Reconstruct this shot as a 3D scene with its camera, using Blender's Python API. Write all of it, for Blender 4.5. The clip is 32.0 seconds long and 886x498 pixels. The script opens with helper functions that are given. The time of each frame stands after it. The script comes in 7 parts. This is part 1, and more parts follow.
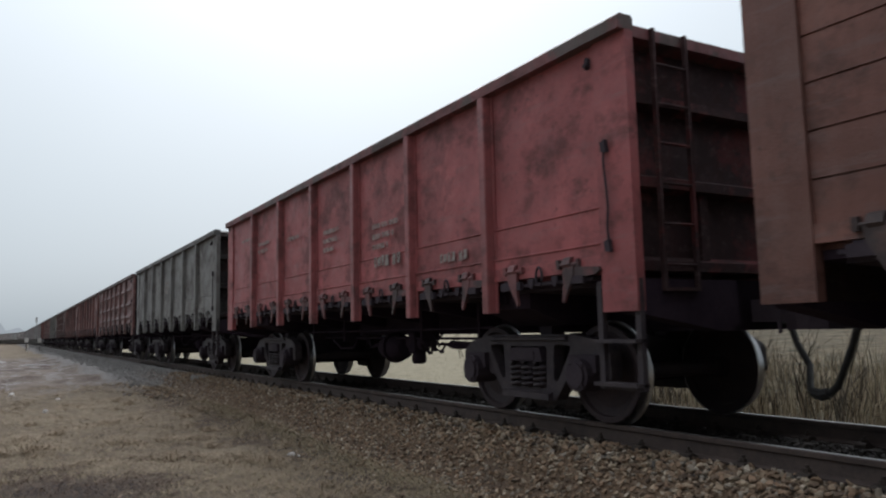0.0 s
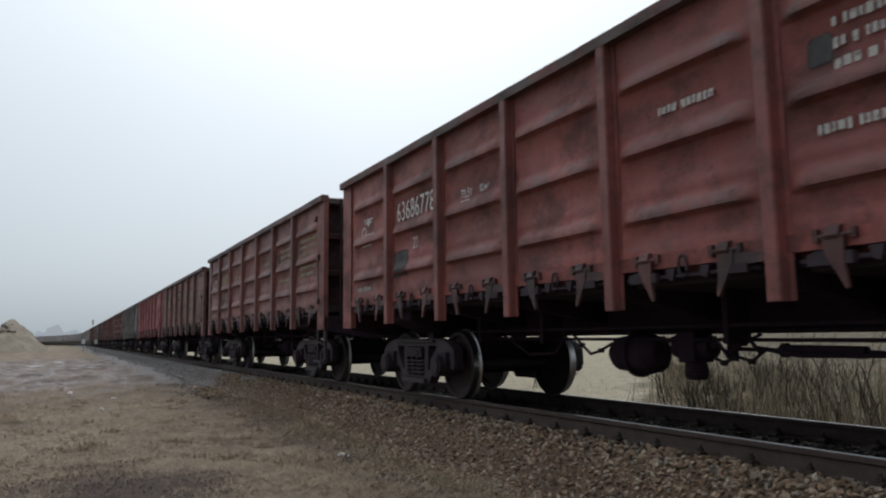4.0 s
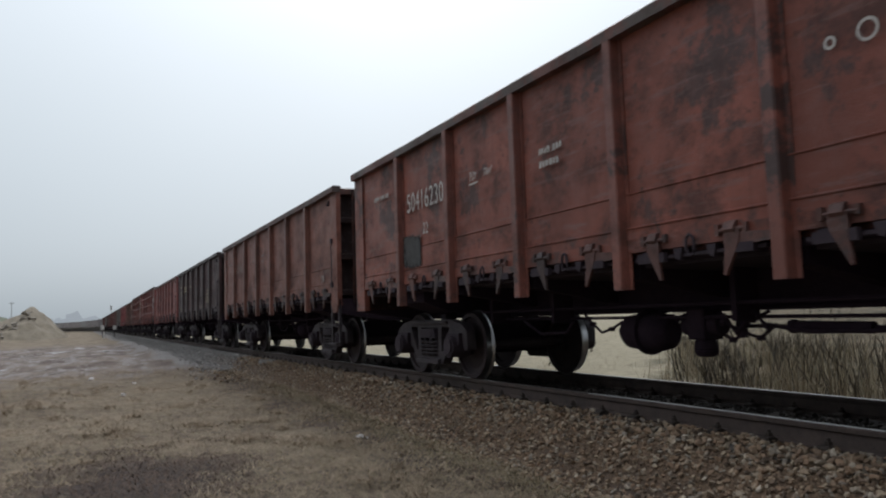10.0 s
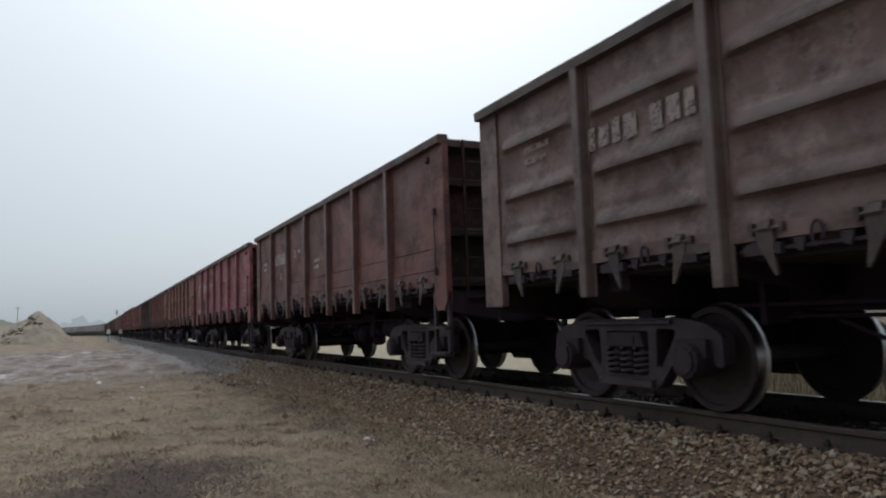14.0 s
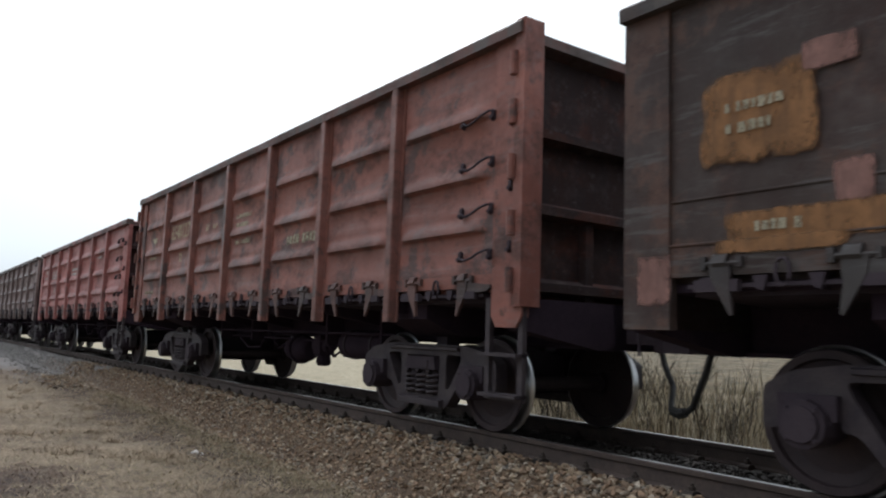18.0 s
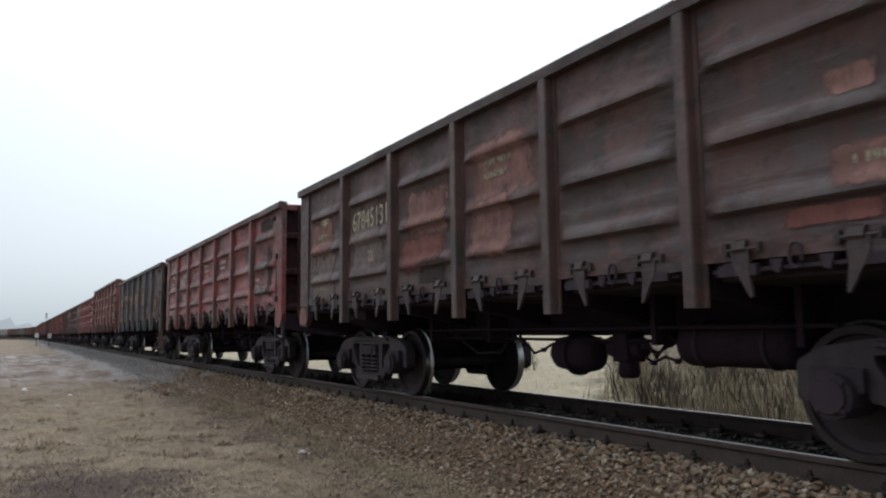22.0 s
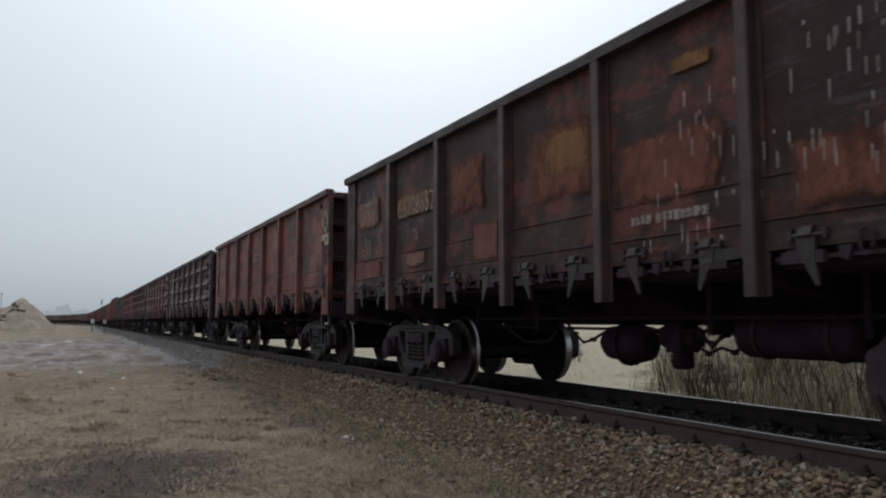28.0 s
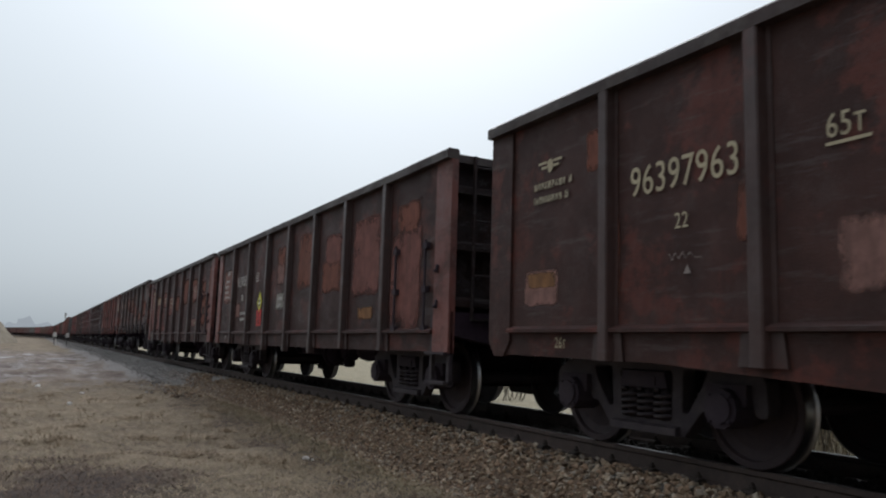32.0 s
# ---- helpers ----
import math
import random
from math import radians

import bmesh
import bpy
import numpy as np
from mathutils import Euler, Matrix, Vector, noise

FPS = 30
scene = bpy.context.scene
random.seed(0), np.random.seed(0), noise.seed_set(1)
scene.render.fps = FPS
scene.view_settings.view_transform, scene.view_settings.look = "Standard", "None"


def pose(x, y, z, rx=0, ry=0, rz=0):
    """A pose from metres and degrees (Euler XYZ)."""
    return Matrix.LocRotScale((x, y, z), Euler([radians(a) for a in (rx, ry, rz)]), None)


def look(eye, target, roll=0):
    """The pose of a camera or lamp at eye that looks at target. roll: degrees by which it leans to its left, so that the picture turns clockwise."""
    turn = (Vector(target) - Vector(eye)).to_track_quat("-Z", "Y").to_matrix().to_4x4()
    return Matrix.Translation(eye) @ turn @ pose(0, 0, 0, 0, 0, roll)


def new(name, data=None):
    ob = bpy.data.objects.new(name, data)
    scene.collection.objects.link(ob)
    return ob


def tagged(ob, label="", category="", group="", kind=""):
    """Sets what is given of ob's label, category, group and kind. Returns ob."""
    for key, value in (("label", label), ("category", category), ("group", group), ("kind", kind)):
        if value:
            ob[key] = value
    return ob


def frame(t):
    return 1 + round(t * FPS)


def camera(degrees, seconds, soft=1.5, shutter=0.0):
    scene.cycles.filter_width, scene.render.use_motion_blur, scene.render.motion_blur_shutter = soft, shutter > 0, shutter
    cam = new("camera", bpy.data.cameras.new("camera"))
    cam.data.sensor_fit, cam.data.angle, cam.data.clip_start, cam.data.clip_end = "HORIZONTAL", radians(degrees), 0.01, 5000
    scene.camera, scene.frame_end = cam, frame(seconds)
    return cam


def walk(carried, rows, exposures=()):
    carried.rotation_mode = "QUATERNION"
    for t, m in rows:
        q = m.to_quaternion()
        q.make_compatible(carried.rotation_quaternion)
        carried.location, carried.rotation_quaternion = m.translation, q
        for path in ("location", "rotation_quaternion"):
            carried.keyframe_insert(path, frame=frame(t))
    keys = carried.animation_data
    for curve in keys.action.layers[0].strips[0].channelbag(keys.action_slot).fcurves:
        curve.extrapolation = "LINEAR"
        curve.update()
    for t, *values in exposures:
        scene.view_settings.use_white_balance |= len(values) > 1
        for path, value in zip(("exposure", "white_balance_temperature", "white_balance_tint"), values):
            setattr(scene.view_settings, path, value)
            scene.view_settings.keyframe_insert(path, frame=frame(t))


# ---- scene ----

# ---- camera and walk ----
PATH = [
    (0, 0.047, 0.019, 0.915, -30.05, 6.25, 1.29),
    (0.5, 0.045, 0.035, 0.910, -29.91, 6.09, 1.06),
    (1, 0.042, 0.051, 0.904, -29.61, 5.98, 1.10),
    (1.5, 0.040, 0.066, 0.899, -28.98, 6.09, 0.79),
    (2, 0.037, 0.082, 0.894, -27.81, 6.44, 0.72),
    (2.5, 0.035, 0.098, 0.888, -27.38, 6.55, 1.36),
    (3, 0.032, 0.113, 0.883, -27.00, 6.33, 1.00),
    (3.5, 0.030, 0.117, 0.875, -26.62, 6.57, 0.93),
    (5.5, 0.021, 0.133, 0.845, -27.19, 7.06, -0.08),
    (6, 0.019, 0.137, 0.837, -27.23, 7.07, -0.22),
    (6.5, 0.023, 0.135, 0.847, -27.17, 6.68, 0.01),
    (7, 0.026, 0.133, 0.858, -27.23, 7.01, 0.16),
    (7.5, 0.030, 0.131, 0.868, -26.44, 6.58, 0.62),
    (8, 0.034, 0.129, 0.878, -26.40, 6.25, 1.21),
    (8.5, 0.038, 0.127, 0.888, -26.67, 5.67, 1.42),
    (9, 0.041, 0.125, 0.898, -26.31, 5.14, 1.98),
    (9.5, 0.028, 0.116, 0.897, -25.80, 5.16, 2.10),
    (10, 0.015, 0.107, 0.895, -25.49, 5.19, 1.81),
    (10.5, 0.002, 0.098, 0.893, -24.91, 5.26, 2.18),
    (11, -0.011, 0.089, 0.891, -24.49, 5.25, 1.73),
    (11.5, -0.025, 0.080, 0.889, -23.68, 5.07, 1.93),
    (12, -0.038, 0.071, 0.887, -23.51, 5.27, 2.20),
    (12.5, -0.051, 0.062, 0.885, -23.55, 5.45, 2.22),
    (13, -0.064, 0.052, 0.883, -23.10, 5.37, 1.98),
    (13.5, -0.053, 0.027, 0.892, -23.08, 5.32, 2.24),
    (15.5, -0.007, -0.073, 0.928, -35.15, 6.72, -0.98),
    (16, 0.005, -0.098, 0.937, -34.97, 6.71, -1.30),
    (16.5, 0.011, -0.097, 0.937, -34.71, 6.50, -1.30),
    (17, 0.017, -0.096, 0.938, -34.57, 6.51, -1.36),
    (17.5, 0.023, -0.096, 0.938, -34.76, 6.73, -1.54),
    (18, 0.030, -0.095, 0.938, -36.20, 6.71, -1.99),
    (18.5, 0.036, -0.095, 0.939, -36.60, 6.74, -1.96),
    (19, 0.042, -0.094, 0.939, -36.57, 6.74, -1.28),
    (19.5, 0.026, -0.093, 0.937, -34.89, 6.44, -1.07),
    (20, 0.009, -0.092, 0.936, -34.34, 6.62, -0.81),
    (20.5, -0.007, -0.091, 0.934, -32.84, 6.31, -0.45),
    (21, -0.023, -0.091, 0.932, -31.87, 6.37, 0.54),
    (21.5, -0.029, -0.084, 0.934, -30.57, 6.64, 0.12),
    (22, -0.035, -0.078, 0.936, -29.50, 6.24, 0.66),
    (22.5, -0.040, -0.071, 0.938, -29.15, 6.26, 1.03),
    (23, -0.046, -0.065, 0.940, -29.04, 6.67, 0.99),
    (23.5, -0.052, -0.058, 0.941, -28.63, 6.46, 0.77),
    (24, -0.057, -0.052, 0.943, -28.51, 5.96, 0.99),
    (24.5, -0.059, -0.067, 0.948, -28.21, 5.93, 0.91),
    (26.5, -0.040, -0.045, 0.895, -24.83, 5.86, 0.55),
    (27, -0.032, -0.040, 0.880, -24.24, 5.85, 0.60),
    (27.5, -0.020, -0.041, 0.893, -24.15, 5.57, 0.60),
    (28, -0.008, -0.043, 0.905, -26.14, 5.53, 0.00),
    (28.5, 0.013, -0.061, 0.890, -30.00, 6.69, -0.79),
    (29, 0.033, -0.080, 0.875, -31.58, 7.43, -1.01),
    (29.5, 0.033, -0.087, 0.880, -32.54, 7.83, -1.53),
    (30, 0.033, -0.095, 0.885, -32.38, 7.88, -1.71),
    (30.5, 0.011, -0.083, 0.887, -32.62, 7.90, -1.85),
    (31, -0.010, -0.070, 0.890, -30.98, 7.47, -1.86),
    (31.5, 0.010, -0.085, 0.883, -30.24, 7.29, -1.77),
    (32, 0.030, -0.100, 0.875, -28.41, 7.47, -1.77),
]
cam = camera(61.3, 32.0, soft=2.1, shutter=0.08)
STOPS = [(0, 0.05), (3.5, 0.05), (6, 0.0), (9, 0.0), (13.5, 0.0), (15.5, 0.30), (17, 0.42), (18, 0.62), (20, 0.78), (21, 0.75),
         (22, 0.4), (24.5, 0.1), (27, -0.05), (28, -0.05), (29.5, -0.03), (32, -0.02)]
EXPOSURES = [(t, e, 6120, 11) for t, e in STOPS]
walk(cam, [(t, pose(x, y, z, 90 + pitch, roll, yaw)) for t, x, y, z, yaw, pitch, roll in PATH], EXPOSURES)

# ---- plan: the track runs along +y at x = D, rail tops at z = 0 ----
D = 5.875            # track centre line
PITCH = 13.92        # wagon length over couplers
LEN = 12.80          # wagon body length
Y_BEND, R_BEND = 235.0, 620.0   # the track bends left from here on
GROUND = -0.60


def along(s):
    """Pose on the track at s metres."""
    if s < Y_BEND:
        return Matrix.Translation((D, s, 0))
    a = (s - Y_BEND) / R_BEND
    return Matrix.Translation((D - R_BEND * (1 - math.cos(a)), Y_BEND + R_BEND * math.sin(a), 0)) @ Matrix.Rotation(a, 4, "Z")


def centre_x(y):
    """x of the track's centre line at y."""
    if y < Y_BEND:
        return D
    q = min(y - Y_BEND, R_BEND * 0.98)
    return D - R_BEND + math.sqrt(R_BEND ** 2 - q * q)


# how far the train runs ahead of an even pace, by time
DRIFT = ((0, 0.0), (15.8, 0.0), (17.4, 0.12), (22.8, 0.12), (24.0, -0.04), (26.4, -0.18), (27.2, -0.10), (27.8, 0.12), (28.4, 0.06), (29.2, -0.15), (29.8, -0.36), (30.4, -0.60), (31.0, -0.80), (32.0, -0.96))
BEHIND = {17: -0.15, 20: 0.05, 21: 0.1, 22: 0.35, 23: 0.5}   # stretched couplings at the rear


def wagon_s(k, t):
    """Centre of wagon k along the track at t seconds."""
    d = 0.0
    for (t0, d0), (t1, d1) in zip(DRIFT, DRIFT[1:]):
        if t0 <= t <= t1:
            d = d0 + (d1 - d0) * (t - t0) / (t1 - t0)
    return 4.546 + LEN / 2 - PITCH * k + 9.2814 * t - 0.0007 * (t - 16) ** 2 + d - BEHIND.get(k, 0.0)


# ---- world and light ----
GLOW = (0.28, 0.66, 0.70)   # where the sun stands behind the overcast
world = bpy.data.worlds.new("overcast")
scene.world = world
world.use_nodes = True
wn, wl = world.node_tree.nodes, world.node_tree.links
wn.clear()
sky = wn.new("ShaderNodeTexSky")
sky.sky_type, sky.sun_disc = "NISHITA", False
sky.sun_elevation, sky.sun_rotation = radians(44), radians(23)
sky.dust_density, sky.air_density = 5.0, 1.0
grey = wn.new("ShaderNodeHueSaturation")
grey.inputs["Saturation"].default_value = 0.25
wl.new(sky.outputs[0], grey.inputs["Color"])
scale = wn.new("ShaderNodeVectorMath")
scale.operation = "SCALE"
scale.inputs["Scale"].default_value = 0.02
wl.new(grey.outputs[0], scale.inputs[0])
coord = wn.new("ShaderNodeTexCoord")
sep = wn.new("ShaderNodeSeparateXYZ")
wl.new(coord.outputs["Generated"], sep.inputs[0])
ramp = wn.new("ShaderNodeValToRGB")
els = ramp.color_ramp.elements
els[0].position, els[0].color = 0.0, (0.33, 0.365, 0.376, 1)
els[1].position, els[1].color = 0.9, (1.32, 1.35, 1.38, 1)
for q, c in ((0.10, (0.395, 0.436, 0.448)), (0.24, (0.47, 0.515, 0.527)), (0.42, (0.56, 0.607, 0.622))):
    e = els.new(q)
    e.color = (*c, 1)
wl.new(sep.outputs["Z"], ramp.inputs[0])
cloud = wn.new("ShaderNodeTexNoise")
cloud.inputs["Scale"].default_value, cloud.inputs["Detail"].default_value = 1.6, 3.0
wl.new(coord.outputs["Generated"], cloud.inputs["Vector"])
cmap = wn.new("ShaderNodeMapRange")
cmap.inputs["To Min"].default_value, cmap.inputs["To Max"].default_value = 0.93, 1.07
wl.new(cloud.outputs[0], cmap.inputs["Value"])
glow_dir = wn.new("ShaderNodeVectorMath")
glow_dir.operation = "DOT_PRODUCT"
wl.new(coord.outputs["Generated"], glow_dir.inputs[0])
glow_dir.inputs[1].default_value = GLOW
gmap = wn.new("ShaderNodeMapRange")
gmap.interpolation_type = "SMOOTHSTEP"
gmap.inputs["From Min"].default_value, gmap.inputs["From Max"].default_value = -0.7, 1.0
gmap.inputs["To Min"].default_value, gmap.inputs["To Max"].default_value = 0.36, 1.16
wl.new(glow_dir.outputs["Value"], gmap.inputs["Value"])
both = wn.new("ShaderNodeMath")
both.operation = "MULTIPLY"
wl.new(gmap.outputs[0], both.inputs[0])
wl.new(cmap.outputs[0], both.inputs[1])
veil = wn.new("ShaderNodeVectorMath")
veil.operation = "MULTIPLY"
wl.new(ramp.outputs[0], veil.inputs[0])
wl.new(both.outputs[0], veil.inputs[1])
addv = wn.new("ShaderNodeVectorMath")
wl.new(scale.outputs[0], addv.inputs[0])
wl.new(veil.outputs[0], addv.inputs[1])
bg = wn.new("ShaderNodeBackground")
bg.inputs["Strength"].default_value = 1.0
wl.new(addv.outputs[0], bg.inputs["Color"])
wo = wn.new("ShaderNodeOutputWorld")
wl.new(bg.outputs[0], wo.inputs["Surface"])

sun = new("sun", bpy.data.lights.new("sun", "SUN"))
sun.data.energy, sun.data.angle, sun.data.color = 0.9, radians(35), (1.0, 0.97, 0.93)
sun.matrix_world = look(tuple(60 * q for q in GLOW), (0, 0, 0))


# ---- materials ----
def nodes_of(name):
    m = bpy.data.materials.new(name)
    m.use_nodes = True
    t = m.node_tree
    return m, t.nodes, t.links, t.nodes["Principled BSDF"]


def local(n, l, scale_xyz, shift=True):
    """Local coordinates, moved by the object's random number, then scaled."""
    tc = n.new("ShaderNodeTexCoord")
    mp = n.new("ShaderNodeMapping")
    mp.inputs["Scale"].default_value = scale_xyz
    if shift:
        inf = n.new("ShaderNodeObjectInfo")
        mu = n.new("ShaderNodeMath")
        mu.operation = "MULTIPLY"
        mu.inputs[1].default_value = 40.0
        l.new(inf.outputs["Random"], mu.inputs[0])
        ad = n.new("ShaderNodeVectorMath")
        l.new(tc.outputs["Object"], ad.inputs[0])
        l.new(mu.outputs[0], ad.inputs[1])
        l.new(ad.outputs[0], mp.inputs["Vector"])
    else:
        l.new(tc.outputs["Object"], mp.inputs["Vector"])
    return mp.outputs[0]


def noise_at(n, l, vec, size, detail=4.0, rough=0.6):
    x = n.new("ShaderNodeTexNoise")
    x.inputs["Scale"].default_value, x.inputs["Detail"].default_value, x.inputs["Roughness"].default_value = size, detail, rough
    l.new(vec, x.inputs["Vector"])
    return x.outputs[0]


def step(n, l, v, lo, hi, to=1.0):
    r = n.new("ShaderNodeMapRange")
    r.inputs["From Min"].default_value, r.inputs["From Max"].default_value, r.inputs["To Max"].default_value = lo, hi, to
    l.new(v, r.inputs["Value"])
    return r.outputs[0]


def mix(n, l, f, a, b):
    m = n.new("ShaderNodeMix")
    m.data_type = "RGBA"
    for sock, v in ((m.inputs[0], f), (m.inputs[6], a), (m.inputs[7], b)):
        if isinstance(v, (int, float)):
            sock.default_value = v
        elif isinstance(v, tuple):
            sock.default_value = (*v, 1)
        else:
            l.new(v, sock)
    return m.outputs[2]


def bump(n, l, p, h, dist, strength=0.6):
    b = n.new("ShaderNodeBump")
    b.inputs["Strength"].default_value, b.inputs["Distance"].default_value = strength, dist
    l.new(h, b.inputs["Height"])
    l.new(b.outputs[0], p.inputs["Normal"])


def tuned(c, sat=1.12, gain=1.02):
    """Old paint: the mixed colour of the coat, a little cooler than its red."""
    g = 0.3 * c[0] + 0.55 * c[1] + 0.15 * c[2]
    r, v, b = (g + (c[0] - g) * sat) * gain, (g + (c[1] - g) * sat) * gain, c[2] * gain
    return (r, v, 0.82 * b + 0.19 * v)


def paint(name, col, worn, amount, streak=0.5, rough=0.52, scuffs=0.5, gloss=0.32):
    """Old wagon paint on dented sheet: blotches of a second colour, chipped spots, faint runs, scuffs, grime."""
    m, n, l, p = nodes_of(name)
    col, worn = tuned(col), tuned(worn)
    v = local(n, l, (1, 1, 1))
    tone = noise_at(n, l, v, 0.55, 3.0, 0.55)
    c = mix(n, l, step(n, l, tone, 0.35, 0.65), tuple(q * 1.25 for q in col), tuple(q * 0.72 for q in col))
    mid = noise_at(n, l, local(n, l, (1.0, 0.8, 1.0)), 3.1, 8.0, 0.72)
    c = mix(n, l, step(n, l, mid, 0.44, 0.58, 0.45), c, tuple(q * 0.62 for q in col))
    big = noise_at(n, l, v, 1.3, 8.0, 0.70)
    c = mix(n, l, step(n, l, big, 0.62 - 0.24 * amount, 0.68 - 0.24 * amount, 0.92), c, worn)
    # faint runs down the sheet
    st = noise_at(n, l, local(n, l, (6.0, 6.0, 0.22)), 1.5, 4.0, 0.6)
    c = mix(n, l, step(n, l, st, 0.48, 0.72, 0.55 * streak), c, tuple(q * 0.45 for q in col))
    # grime in soft clouds
    soot = noise_at(n, l, local(n, l, (1.0, 0.7, 1.0)), 1.9, 7.0, 0.72)
    c = mix(n, l, step(n, l, soot, 0.49, 0.62, 0.45 + 0.40 * scuffs), c, (0.040, 0.024, 0.022))
    # chipped spots bared to dark rust, in clusters
    spots = noise_at(n, l, v, 9.0, 5.0, 0.7)
    group = step(n, l, noise_at(n, l, v, 1.6, 2.0, 0.5), 0.42, 0.62)
    chip = n.new("ShaderNodeMath")
    chip.operation = "MULTIPLY"
    l.new(step(n, l, spots, 0.58, 0.64, 0.25 + 0.6 * scuffs), chip.inputs[0])
    l.new(group, chip.inputs[1])
    c = mix(n, l, chip.outputs[0], c, (0.036, 0.022, 0.019))
    # scuffs along the wagon, rubbed to a pale grey
    scuff = noise_at(n, l, local(n, l, (6.0, 0.8, 7.0)), 1.4, 7.0, 0.75)
    c = mix(n, l, step(n, l, scuff, 0.59 - 0.07 * scuffs, 0.68 - 0.07 * scuffs, 0.75 * scuffs), c, tuple(0.40 * q + 0.085 for q in col))
    # pale dust
    dust = noise_at(n, l, v, 3.4, 8.0, 0.78)
    c = mix(n, l, step(n, l, dust, 0.50, 0.70, 0.38), c, tuple(0.65 * q + 0.06 for q in col))
    fine = noise_at(n, l, v, 70.0, 3.0, 0.7)
    c = mix(n, l, step(n, l, fine, 0.35, 0.75, 0.22), c, tuple(q * 0.6 for q in col))
    l.new(c, p.inputs["Base Color"])
    rr = n.new("ShaderNodeMapRange")
    rr.inputs["From Min"].default_value, rr.inputs["From Max"].default_value = 0.35, 0.65
    rr.inputs["To Min"].default_value, rr.inputs["To Max"].default_value = rough - 0.08, rough + 0.16
    l.new(soot, rr.inputs["Value"])
    l.new(rr.outputs[0], p.inputs["Roughness"])
    p.inputs["Specular IOR Level"].default_value = gloss
    dents = noise_at(n, l, local(n, l, (1.0, 0.8, 1.0)), 1.7, 2.0, 0.5)
    hb = n.new("ShaderNodeMath")
    hb.operation = "MULTIPLY_ADD"
    l.new(dents, hb.inputs[0])
    hb.inputs[1].default_value = 7.0
    hc = n.new("ShaderNodeMath")
    l.new(big, hc.inputs[0])
    l.new(fine, hc.inputs[1])
    l.new(hc.outputs[0], hb.inputs[2])
    bump(n, l, p, hb.outputs[0], 0.006, 0.55)
    return m


def rough_metal(name, a, b, size, rough, metal=0.0, bmp=0.004, gloss=0.3):
    m, n, l, p = nodes_of(name)
    v = local(n, l, (1, 1, 1))
    x = noise_at(n, l, v, size, 6.0, 0.7)
    y = noise_at(n, l, v, size * 9, 3.0, 0.6)
    c = mix(n, l, step(n, l, x, 0.35, 0.68), a, b)
    c = mix(n, l, step(n, l, y, 0.5, 0.8, 0.5), c, tuple(q * 0.6 for q in a))
    l.new(c, p.inputs["Base Color"])
    p.inputs["Roughness"].default_value, p.inputs["Metallic"].default_value = rough, metal
    p.inputs["Specular IOR Level"].default_value = gloss
    bump(n, l, p, y, bmp)
    return m


def stencil(name, col, wear, size=14.0):
    """Stencilled paint that has flaked in places."""
    m, n, l, p = nodes_of(name)
    v = local(n, l, (1, 1, 1))
    a = noise_at(n, l, v, size, 6.0, 0.7)
    b = noise_at(n, l, v, 3.0, 2.0, 0.5)
    l.new(mix(n, l, step(n, l, b, 0.3, 0.8, 0.6), col, tuple(q * 0.6 for q in col)), p.inputs["Base Color"])
    p.inputs["Roughness"].default_value = 0.8
    tr = n.new("ShaderNodeBsdfTransparent")
    ms = n.new("ShaderNodeMixShader")
    l.new(step(n, l, a, 0.78 - 0.4 * wear, 0.86 - 0.3 * wear, 0.4 + 0.6 * wear), ms.inputs[0])
    l.new(p.outputs[0], ms.inputs[1])
    l.new(tr.outputs[0], ms.inputs[2])
    l.new(ms.outputs[0], n["Material Output"].inputs["Surface"])
    return m


